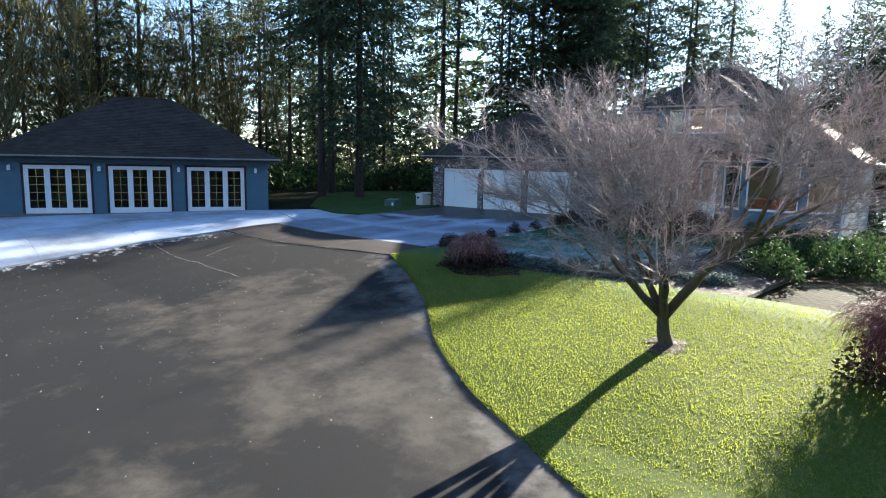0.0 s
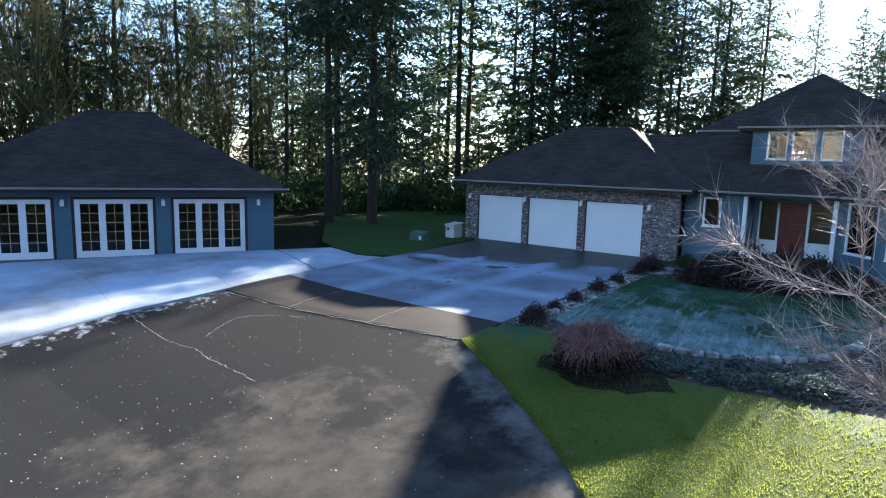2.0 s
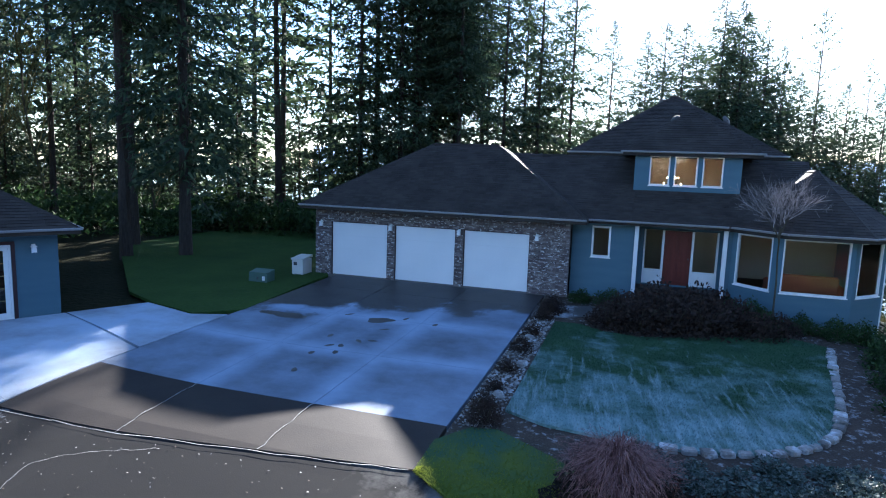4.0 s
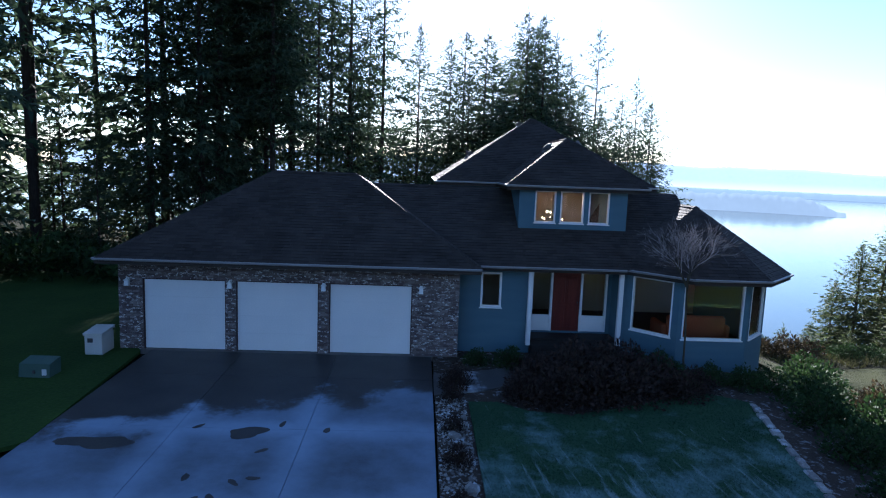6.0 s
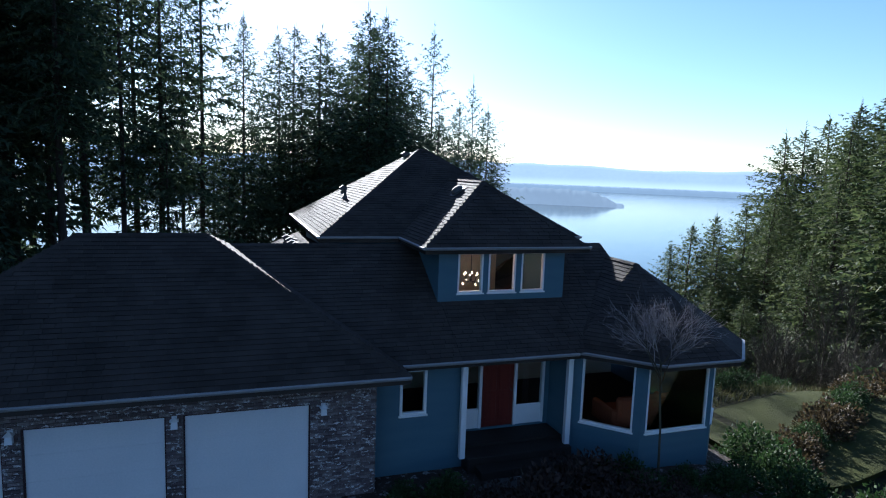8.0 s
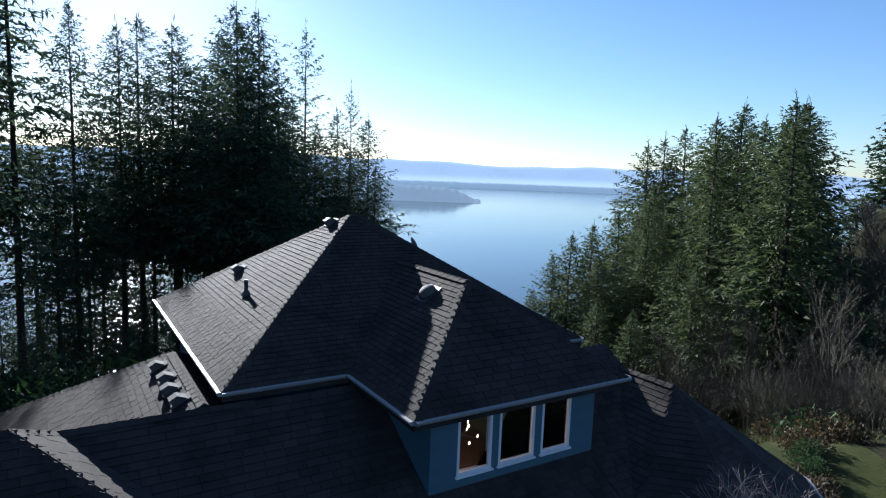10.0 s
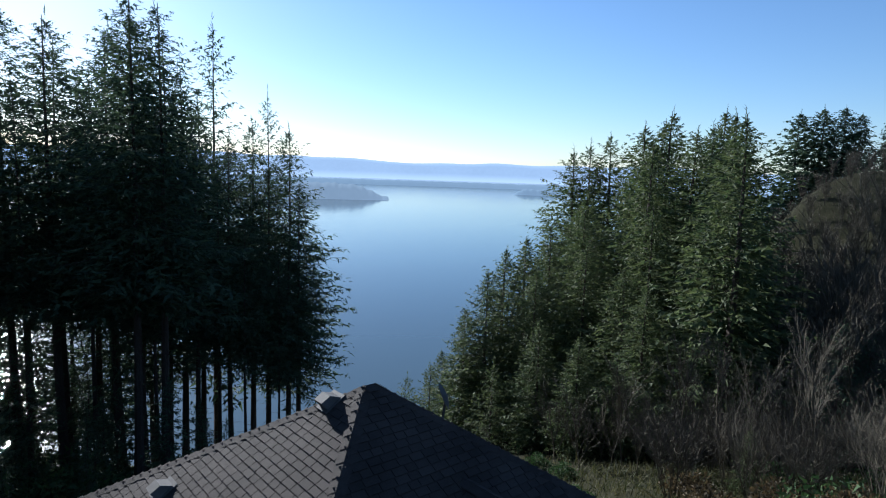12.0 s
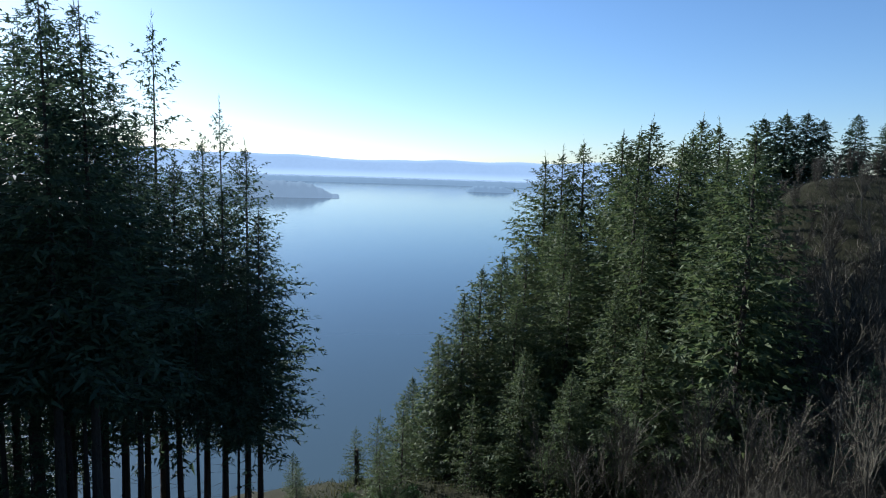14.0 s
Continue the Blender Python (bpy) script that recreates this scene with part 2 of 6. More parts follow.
DOORWHITE = material("white garage door paint", (0.68, 0.69, 0.70), (0.80, 0.80, 0.80), 0.55, 0.8, 25, 0.08)
MAROON = material("dark maroon trim paint", (0.035, 0.018, 0.02), (0.06, 0.03, 0.03), 0.6, 2, 30, 0.1)
REDDOOR = material("red-brown stained door", (0.085, 0.013, 0.010), (0.15, 0.026, 0.018), 0.45, 2, 30, 0.1, stretch=(4, 4, 0.5))
METAL = material("galvanised vent metal", (0.06, 0.057, 0.054), (0.12, 0.115, 0.11), 0.7, 4, 60, 0.05, spec=0.15)
DARKMETAL = material("dark painted metal", (0.04, 0.04, 0.042), (0.09, 0.09, 0.09), 0.5, 4, 60, 0.05)
BEIGE = material("beige enclosure paint", (0.55, 0.54, 0.50), (0.68, 0.67, 0.63), 0.5, 2, 40, 0.05)
GREENBOX = material("green enclosure paint", (0.05, 0.10, 0.08), (0.09, 0.15, 0.12), 0.5, 2, 40, 0.05)
BARK = material("fir bark", (0.024, 0.018, 0.014), (0.075, 0.058, 0.045), 0.95, 2, 14, 1.0, stretch=(1, 1, 0.25), depth=0.04)
MOSSBARK = material("mossy grey bark", (0.035, 0.03, 0.02), (0.11, 0.095, 0.062), 0.95, 1.5, 14, 0.8, stretch=(1, 1, 0.35), depth=0.03)
TWIG = material("grey-brown twigs", (0.17, 0.14, 0.132), (0.42, 0.36, 0.34), 0.8, 3, 12, 0.2, island=0.5)
REDTWIG = material("red-brown twigs", (0.09, 0.03, 0.027), (0.27, 0.14, 0.12), 0.65, 3, 12, 0.2, island=0.6)
BRASS = material("brass-coloured glazing bars", (0.42, 0.34, 0.15), (0.55, 0.46, 0.24), 0.4, 3, 30, 0.05)
MOSSTWIG = material("moss-yellow twigs", (0.06, 0.055, 0.02), (0.16, 0.145, 0.055), 0.9, 1, 8, 0.2, island=0.5)
DARKLEAF = leafy("dark russet shrub leaves", (0.022, 0.016, 0.013), (0.06, 0.038, 0.03), 0.15)
ALDER = material("pale bare twigs", (0.036, 0.031, 0.021), (0.105, 0.092, 0.063), 0.85, 1, 8, 0.2, island=0.5)
NEEDLE = leafy("fir needles", (0.03, 0.053, 0.03), (0.08, 0.112, 0.058), 0.34)
# warmer copy of the needles, with the sunlit tone in its colour
NEEDLE_WARM = leafy("sunlit fir needles", (0.038, 0.06, 0.022), (0.105, 0.128, 0.05), 0.4)
LEAF = leafy("evergreen shrub leaves", (0.016, 0.036, 0.012), (0.05, 0.09, 0.028))
RIMELEAF = leafy("frosted ground cover leaves", (0.03, 0.05, 0.04), (0.13, 0.17, 0.16), 0.15)
DRYLEAF = leafy("dry bramble leaves", (0.032, 0.026, 0.013), (0.10, 0.072, 0.035))
BRUSH = material("brown brushwood", (0.034, 0.03, 0.021), (0.09, 0.078, 0.053), 0.9, 0.2, 3, 0, island=0.5)
UNDER = leafy("ferns and brush", (0.025, 0.035, 0.012), (0.09, 0.085, 0.035), 0.3)
GLASS = glass_material("window glass")
ROOM = material("interior wall paint", (0.40, 0.33, 0.24), (0.5, 0.42, 0.31), 0.8, 1, 20, 0)
CARPET = material("dark brown carpet", (0.07, 0.04, 0.03), (0.11, 0.065, 0.05), 0.95, 2, 60, 0.3)
CLOTH = material("rust-red upholstery", (0.32, 0.07, 0.03), (0.46, 0.12, 0.05), 0.9, 2, 50, 0.3)
BULB = glowing("warm lamp bulb", (1.0, 0.74, 0.42), 9)


# ---- builders ----
class Geo:
    """Collects vertices and faces of one mesh."""

    def __init__(self):
        self.v, self.f = [], []

    def add(self, verts, faces):
        k = len(self.v)
        self.v.extend(tuple(p) for p in verts)
        self.f.extend(tuple(i + k for i in q) for q in faces)
        return self

    def box(self, x0, x1, y0, y1, z0, z1, m=None):
        p = [(x, y, z) for z in (z0, z1) for y in (y0, y1) for x in (x0, x1)]
        if m is not None:
            p = [m @ Vector(q) for q in p]
        return self.add(p, [(0, 2, 3, 1), (4, 5, 7, 6), (0, 1, 5, 4), (2, 6, 7, 3), (0, 4, 6, 2), (1, 3, 7, 5)])

    def cbox(self, x0, x1, y0, y1, z0, z1, c=0.01, m=None):
        """A box with chamfered edges."""
        lim, p, idx = ((x0, x1), (y0, y1), (z0, z1)), [], {}
        for a in (0, 1):
            for b in (0, 1):
                for d in (0, 1):
                    for ax in range(3):
                        q = []
                        for k, s in enumerate((a, b, d)):
                            w = lim[k][s]
                            q.append(w if k == ax else w + (c if s == 0 else -c))
                        idx[a, b, d, ax] = len(p)
                        p.append(m @ Vector(q) if m is not None else q)
        f = []
        for ax in range(3):
            o = [k for k in range(3) if k != ax]
            for s in (0, 1):
                ring = []
                for u, w in ((0, 0), (1, 0), (1, 1), (0, 1)):
                    key = [0, 0, 0]; key[ax], key[o[0]], key[o[1]] = s, u, w
                    ring.append(idx[(*key, ax)])
                f.append(ring if (s == 1) == (ax != 1) else ring[::-1])
        for ax in range(3):
            o = [k for k in range(3) if k != ax]
            for u in (0, 1):
                for w in (0, 1):
                    ka, kb = [0, 0, 0], [0, 0, 0]
                    ka[o[0]], ka[o[1]] = u, w; kb[o[0]], kb[o[1]] = u, w; kb[ax] = 1
                    f.append((idx[(*ka, o[0])], idx[(*kb, o[0])], idx[(*kb, o[1])], idx[(*ka, o[1])]))
        for a in (0, 1):
            for b in (0, 1):
                for d in (0, 1):
                    f.append((idx[a, b, d, 0], idx[a, b, d, 1], idx[a, b, d, 2]))
        return self.add(p, f)

    def tube(self, pts, radii, sides=6, caps=True):
        pts = [Vector(p) for p in pts]
        rings = []
        ref = Vector((0.31, 0.87, 0.38))
        for i, p in enumerate(pts):
            d = (pts[min(i + 1, len(pts) - 1)] - pts[max(i - 1, 0)]).normalized()
            a = d.cross(ref)
            if a.length < 0.05:
                a = d.cross(Vector((1, 0, 0)))
            a.normalize(); b = d.cross(a)
            rings.append([p + (a * math.cos(6.2832 * k / sides) + b * math.sin(6.2832 * k / sides)) * radii[i] for k in range(sides)])
        f = []
        for i in range(len(pts) - 1):
            for k in range(sides):
                j = (k + 1) % sides
                f.append((i * sides + k, i * sides + j, (i + 1) * sides + j, (i + 1) * sides + k))
        if caps:
            f.append(tuple(range(sides))[::-1]); f.append(tuple((len(pts) - 1) * sides + k for k in range(sides)))
        return self.add([q for r in rings for q in r], f)

    def mesh(self, name, mat, smooth=False):
        me = bpy.data.meshes.new(name)
        me.from_pydata(self.v, [], self.f)
        me.materials.append(mat)
        if smooth:
            me.polygons.foreach_set("use_smooth", [True] * len(me.polygons))
        me.update()
        return me


def fixed(me):
    bm = bmesh.new(); bm.from_mesh(me)
    bmesh.ops.recalc_face_normals(bm, faces=bm.faces)
    bm.to_mesh(me); bm.free()
    return me


def thing(name, label, category, group="", kind="", at=None):
    ob = tagged(new(name), label, category, group, kind)
    if at is not None:
        ob.matrix_basis = at
    return ob


def part(name, geo, mat, parent=None, label="", smooth=False, kind="", fix=True):
    me = geo.mesh(name, mat, smooth)
    if fix and len(me.polygons) < 30000:
        fixed(me)
    ob = new(name, me)
    if parent is not None:
        ob.parent = parent
    return tagged(ob, label, kind=kind)


def whole(name, geo, mat, label, category, kind="", group="", smooth=False, fix=True):
    return tagged(part(name, geo, mat, None, "", smooth, fix=fix), label, category, group, kind)


# ---- the lie of the land ----
def step(a, b, x):
    s = min(1.0, max(0.0, (x - a) / (b - a)))
    return s * s * (3 - 2 * s)


def lerp_table(x, table):
    for (a, va), (b, vb) in zip(table, table[1:]):
        if x <= b:
            return va + (vb - va) * max(0.0, (x - a) / (b - a))
    return table[-1][1]


YARD = [(-60, -4.5), (-20, -3.6), (0, -2.1), (7.75, -1.40), (9.8, -1.10), (12.1, -0.80), (13.75, -0.58), (14.6, -0.45), (16, -0.36), (22, -0.2), (27.5, -0.03), (29, 0.0), (60, 0.0)]
LAKE = -62.0


def ground(x, y):
    z = lerp_table(y, YARD)
    z *= 1 - 0.75 * step(-19, -26, x)                                    # level in front of the guest house
    z -= 2.6 * step(-5.5, 3.5, x) * step(14, 27, y)                     # falls away beside the bay
    d = 0.45 * x + 0.89 * (y - 37)
    if d > 0:
        z -= 0.36 * d * step(0, 14, d) + 1.0 * max(0, d - 66 - 0.3 * max(0, x - 45)) + 0.05 * max(0, d - 70)
    z += 0.31 * max(0, x - 42) * step(-30, 30, x - 42)
    z += 0.2 * max(0, x - 85) + 13 * math.exp(-((x - 125) / 28) ** 2 - ((y - 78) / 26) ** 2)
    z += 1.2 * noise.noise((x * 0.03, y * 0.03, 0.5)) * step(4, 30, max(x, y - 38, -x - 45))
    return max(z, LAKE - 16 - 4 * noise.noise((x * 0.004, y * 0.004, 2.0)))


# ---- ground, lake and distance ----
def stretch_axis(lo, hi, near_lo, near_hi, fine):
    out, s, x = [], fine, near_lo
    while x <= near_hi:
        out.append(x); x += fine
    left, right, s = [], [], fine
    x = near_lo
    while x > lo:
        s *= 1.22; x -= s; left.append(max(x, lo))
    s, x = fine, out[-1]
    while x < hi:
        s *= 1.22; x += s; right.append(min(x, hi))
    return left[::-1] + out + right


def build_ground():
    xs, ys = stretch_axis(-4700, 4700, -66, 100, 2.0), stretch_axis(-4700, 4700, -30, 130, 2.0)
    g = Geo()
    for y in ys:
        for x in xs:
            sink = 0.16 * step(-50, -46, x) * step(12, 8, x) * step(-24, -20, y) * step(33, 29, y)
            g.v.append((x, y, ground(x, y) - sink))
    w = len(xs)
    for j in range(len(ys) - 1):
        for i in range(w - 1):
            g.f.append((j * w + i, j * w + i + 1, (j + 1) * w + i + 1, (j + 1) * w + i))
    whole("ground", g, FOREST_FLOOR, "leaf-strewn dark forest floor falling to the lake", "ground", "structure", smooth=True, fix=False)


def sheet(name, poly, lift, mat, label, category, skirt=0.0, cell=1.0, kind="structure"):
    """A polygon of the plan laid on the land, with an edge that goes down by skirt."""
    bm = bmesh.new()
    bm.faces.new([bm.verts.new((x, y, 0)) for x, y in poly])
    for ax in (0, 1):
        lo, hi = min(p[ax] for p in poly), max(p[ax] for p in poly)
        k = math.floor(lo / cell) + 1
        while k * cell < hi - 1e-4:
            co, no = [0, 0, 0], [0, 0, 0]
            co[ax], no[ax] = k * cell, 1
            bmesh.ops.bisect_plane(bm, geom=bm.verts[:] + bm.edges[:] + bm.faces[:], plane_co=co, plane_no=no, dist=1e-4)
            k += 1
    for v in bm.verts:
        v.co.z = ground(v.co.x, v.co.y) + lift
    if skirt:
        rim = [e for e in bm.edges if e.is_boundary]
        out = bmesh.ops.extrude_edge_only(bm, edges=rim)
        for v in out["geom"]:
            if isinstance(v, bmesh.types.BMVert):
                v.co.z -= skirt
    bmesh.ops.recalc_face_normals(bm, faces=bm.faces)
    me = bpy.data.meshes.new(name)
    bm.to_mesh(me); bm.free()
    me.materials.append(mat)
    return tagged(new(name, me), label, category, "", kind)


def smooth_line(points, n=4):
    """A rounder line through points (Catmull-Rom)."""
    p = [points[0]] + list(points) + [points[-1]]
    out = []
    for i in range(1, len(p) - 2):
        for k in range(n):
            t = k / n
            out.append(tuple(0.5 * (2 * p[i][a] + (p[i + 1][a] - p[i - 1][a]) * t + (2 * p[i - 1][a] - 5 * p[i][a] + 4 * p[i + 1][a] - p[i + 2][a]) * t * t
                                    + (3 * p[i][a] - p[i - 1][a] - 3 * p[i + 1][a] + p[i + 2][a]) * t ** 3) for a in (0, 1)))
    return out + [tuple(points[-1])]


build_ground()
DRIVE_EDGE = smooth_line([(-14.0, 14.55), (-12.85, 13.75), (-11.6, 12.9), (-10.5, 12.05), (-9.3, 11.0), (-8.1, 9.8), (-6.3, 8.5), (-4.9, 7.75), (-3.2, 6.85), (0, 5.3), (5, 3.4), (11, 1.5)])
ROAD_WEST = [(-21.6, -21), (-21.9, 0), (-22.5, 5.9), (-22.75, 10.0), (-22.4, 13.75)]
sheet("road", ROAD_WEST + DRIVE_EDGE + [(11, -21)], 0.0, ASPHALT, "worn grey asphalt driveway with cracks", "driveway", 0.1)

# stone edging line of the upper lawn
EDGE_LINE = smooth_line([(-11.0, 16.75), (-9.4, 16.8), (-7.9, 17.35), (-6.9, 18.4), (-6.35, 20.2), (-5.9, 22.6), (-5.5, 24.6)], 5)
LAWN_LOW = DRIVE_EDGE + [(11, 13), (4, 15.5), (-3.5, 15.6), (-6.6, 15.3), (-9, 15.0), (-11, 15.2), (-13.0, 16.4), (-13.5, 16.3), (-14.0, 15.6)]
sheet("lawn_lower", LAWN_LOW, 0.03, GRASS, "mown bright green lawn in low sun", "lawn", 0.16, 0.8)
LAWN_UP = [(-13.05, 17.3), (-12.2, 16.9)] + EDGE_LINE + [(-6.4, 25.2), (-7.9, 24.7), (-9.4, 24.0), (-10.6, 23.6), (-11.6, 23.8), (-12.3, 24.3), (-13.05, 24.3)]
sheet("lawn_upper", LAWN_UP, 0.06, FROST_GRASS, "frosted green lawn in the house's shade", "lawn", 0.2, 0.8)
BED = [(-13.9, 15.65), (-13.0, 16.4), (-11, 15.2), (-9, 15.0), (-6.6, 15.3), (-3.5, 15.6), (-3.2, 20), (-2.6, 28.6), (-13.9, 28.5)]
sheet("planting_bed", BED, 0.0, SOIL, "dark mulched bed round the upper lawn", "garden bed", 0.1, 0.8)
sheet("lawn_west", [(-22.75, 27.6), (-22.45, 21.6), (-23.5, 20.5), (-25.3, 20.9), (-27.2, 21.8), (-36, 30), (-36, 40), (-24, 40), (-23.6, 29)], 0.03, SHADE_TONED_GRASS, "grass strip beside the garage, its colour darkened for shade", "lawn", 0.1)
sheet("lawn_east", [(-1.5, 29), (2, 28.5), (7, 29.5), (13, 32), (17, 36.5), (14, 38), (7, 36), (2, 35), (-1.5, 35)], 0.05, ROUGH_GRASS, "sunlit patch of rough lawn below the house", "lawn", 0.2)

# concrete slabs, with open joints
apron = thing("apron", "concrete driveway apron of separate slabs", "concrete apron", "", "structure", pose(-18, 21, -0.2))
apron_join = Matrix.Translation((18, -21, 0.2))


def slab(poly, mat, parent, join, lift=0.02):
    cx, cy = sum(p[0] for p in poly) / len(poly), sum(p[1] for p in poly) / len(poly)
    q = [(x + (0.006 if x < cx else -0.006), y + (0.005 if y < cy else -0.005)) for x, y in poly]
    ob = sheet("slab", q, lift, mat, "", "", 0.14, 0.9, "")
    ob.parent, ob.matrix_parent_inverse = parent, join
    return ob


XS = [-22.5, -19.75, -16.85, -13.95]
SOUTH = lambda x: 13.74 + (x + 22.35) * (0.81 / 8.35)
YS = [None, 16.2, 19.4, 22.6, 25.8, 27.75]
for i in range(3):
    for j in range(5):
        a, b = XS[i], XS[i + 1]
        y0a, y0b = (SOUTH(a), SOUTH(b)) if j == 0 else (YS[j], YS[j])
        slab([(a, y0a), (b, y0b), (b, YS[j + 1]), (a, YS[j + 1])], CONCRETE if j == 0 else APRON_CONCRETE, apron, apron_join)
# walkway from the apron to the porch
walkway = thing("walkway", "frosted concrete walkway curving to the porch", "footpath", "", "structure", pose(-12.5, 26, -0.1))
walk_join = Matrix.Translation((12.5, -26, 0.1))
for poly in ([(-13.93, 24.75), (-12.6, 25.1), (-12.7, 26.6), (-13.93, 26.3)], [(-12.6, 25.1), (-11.5, 25.75), (-11.6, 26.95), (-12.7, 26.6)], [(-11.5, 25.75), (-10.1, 26.5), (-10.3, 27.66), (-11.6, 26.95)], [(-10.1, 26.5), (-8.6, 26.6), (-8.6, 27.66), (-10.3, 27.66)]):
    slab(poly, WET_CONCRETE, walkway, walk_join, 0.03)
# melted patches and footprints in the rime
MELT = material("bare wet concrete", (0.03, 0.029, 0.03), (0.06, 0.057, 0.055), 0.45, 2, 30, 0.2)
mrng = random.Random(12)


def melted(x, y, rx, ry, ang, name, label, category, group, n=22, rag=0.3):
    ph = mrng.uniform(0, 6)
    rim = []
    for k in range(n):
        a = 6.2832 * k / n
        s = 1 + rag * (0.5 * math.sin(2 * a + ph) + 0.35 * math.sin(3 * a + 2 * ph) + 0.25 * math.sin(5 * a + ph) + mrng.uniform(-0.12, 0.12))
        px, py = rx * s * math.cos(a), ry * s * math.sin(a)
        rim.append((x + px * math.cos(ang) - py * math.sin(ang), y + px * math.sin(ang) + py * math.cos(ang)))
    g = Geo().add([(a, b, ground(a, b) + 0.0245) for a, b in rim], [tuple(range(n))])
    whole(name, g, MELT, label, category, "structure", group)


melted(-21.1, 21.75, 0.75, 0.28, 0.15, "wet_patch", "dark melted patch in the frost on the apron", "wet patch", "wet patches", 44, 0.35)
melted(-18.12, 22.4, 0.38, 0.3, 0.1, "wet_patch", "dark melted patch in the frost on the apron", "wet patch", "wet patches", 36, 0.3)
for x, y in ((-18.77, 20.47), (-17.49, 20.47), (-18.38, 19.7), (-18.09, 19.78), (-17.97, 19.24), (-18.52, 18.99), (-17.6, 21.58), (-17.44, 22.85), (-16.39, 22.58), (-18.26, 17.75), (-19.28, 22.66), (-17.82, 20.31)):
    melted(x, y, 0.15, 0.07, mrng.uniform(0, 3.1), "footprint", "dark footprint melted into the frost", "footprint", "footprints in the frost", 12, 0.25)
# strip in front of the guest house
GX, GY, GA = -32.5, 8.7, radians(60)
gl = lambda s, d: (GX + math.cos(GA) * s - math.sin(GA) * -d, GY + math.sin(GA) * s + math.cos(GA) * -d)
forecourt = thing("forecourt", "frosted concrete forecourt of the guest house", "concrete apron", "", "structure", pose(-25, 13, -0.1))
fore_join = Matrix.Translation((25, -13, 0.1))
for s0, s1 in ((-16, -12), (-12, -8), (-8, -4), (-4, 0), (0, 3.9), (3.9, 7.8), (7.8, 11.7)):
    a, b = gl(s0, 0.02), gl(s1, 0.02)
    fa = lerp_table(a[1] - 1.5, [(-22, -21.7), (0, -22.0), (5.9, -22.6), (10, -22.85), (13.7, -22.52), (30, -22.52)])
    fb = lerp_table(b[1] - 1.5, [(-22, -21.7), (0, -22.0), (5.9, -22.6), (10, -22.85), (13.7, -22.52), (30, -22.52)])
    slab([a, (fa, a[1] - 1.5), (fb, b[1] - 1.5), b], FROST_CONCRETE, forecourt, fore_join, 0.024)
slab([gl(11.75, 0.02), (-22.53, gl(11.75, 0)[1] - 1.45), (-22.53, 20.9), (-23.5, 20.4), (-25.5, 20.85)], FROST_CONCRETE, forecourt, fore_join, 0.024)
# thin frost-filled joint line and crack in the asphalt
g = Geo()
rng = random.Random(4)
for line, wid in (([(-22.3, 13.68), (-18, 14.1), (-14.1, 14.5)], 0.008), ([(-22.9, 10.75), (-21.8, 10.72), (-20.3, 10.7), (-19.3, 10.85), (-18.8, 10.7), (-17.8, 10.65), (-16.6, 10.55)], 0.0045),
                  ([(-19.75, 13.95), (-19.75, 16.2)], 0.007), ([(-16.85, 14.25), (-16.85, 16.2)], 0.007),
                  ([(-19.9, 11.4), (-20.3, 12.6), (-19.7, 13.3), (-18.6, 13.8)], 0.004)):
    pts = smooth_line(line, 9)
    pts = [(x + rng.uniform(-0.03, 0.03), y + rng.uniform(-0.03, 0.03)) for x, y in pts]
    for (xa, ya), (xb, yb) in zip(pts, pts[1:]):
        dx, dy = xb - xa, yb - ya
        n = math.hypot(dx, dy); nx, ny = -dy / n * wid * rng.uniform(0.5, 1.1), dx / n * wid * rng.uniform(0.5, 1.1)
        lift = 0.03 if ya > 13.8 and xa > -22 else 0.012
        za, zb = ground(xa, ya) + lift, ground(xb, yb) + lift
        g.add([(xa - nx, ya - ny, za), (xb - nx, yb - ny, zb), (xb + nx, yb + ny, zb), (xa + nx, ya + ny, za)], [(0, 1, 2, 3)])
whole("crack_filler", g, material("pale grit in cracks", (0.25, 0.24, 0.22), (0.5, 0.5, 0.5), 0.9, 3, 40, 0.2), "pale grit and frost in the driveway's cracks", "driveway crack", "structure")

# crumbs of frost, grit and small leaves on the driveway
lr = np.random.RandomState(15)
N = 2600
lx, ly = lr.uniform(-22.3, -6, N), lr.uniform(3.5, 14.4, N)
ok = (ly < 13.6 + 0.09 * (lx + 22.4)) & (ly < 13.2 - 0.72 * (lx + 12.6)) & (lr.rand(N) < np.clip(0.15 - (lx + 10) * 0.07, 0.12, 1))
lx, ly = lx[ok], ly[ok]
LP = np.stack([lx, ly, np.array([ground(a, b) + 0.006 for a, b in zip(lx, ly)])], 1)
la = lr.rand(len(lx)) * 6.2832
lw = np.stack([np.cos(la), np.sin(la), lr.uniform(0.05, 0.5, len(lx))], 1)
lw /= np.linalg.norm(lw, axis=1, keepdims=True)
ls = np.stack([-np.sin(la), np.cos(la), np.zeros(len(lx))], 1)
ll = lr.uniform(0.012, 0.045, len(lx))[:, None]
lv = np.stack([LP, LP + lw * ll * 0.5 + ls * ll * 0.35, LP + lw * ll, LP + lw * ll * 0.5 - ls * ll * 0.35], 1).reshape(-1, 3)
g = Geo().add([tuple(q) for q in lv], [tuple(range(4 * i, 4 * i + 4)) for i in range(len(lx))])
whole("driveway_litter", g, material("pale grit and dry leaves", (0.10, 0.08, 0.06), (0.45, 0.44, 0.42), 0.9, 3, 40, 0, island=0.8), "pale grit and small dry leaves scattered on the driveway", "litter", "stuff", fix=False)

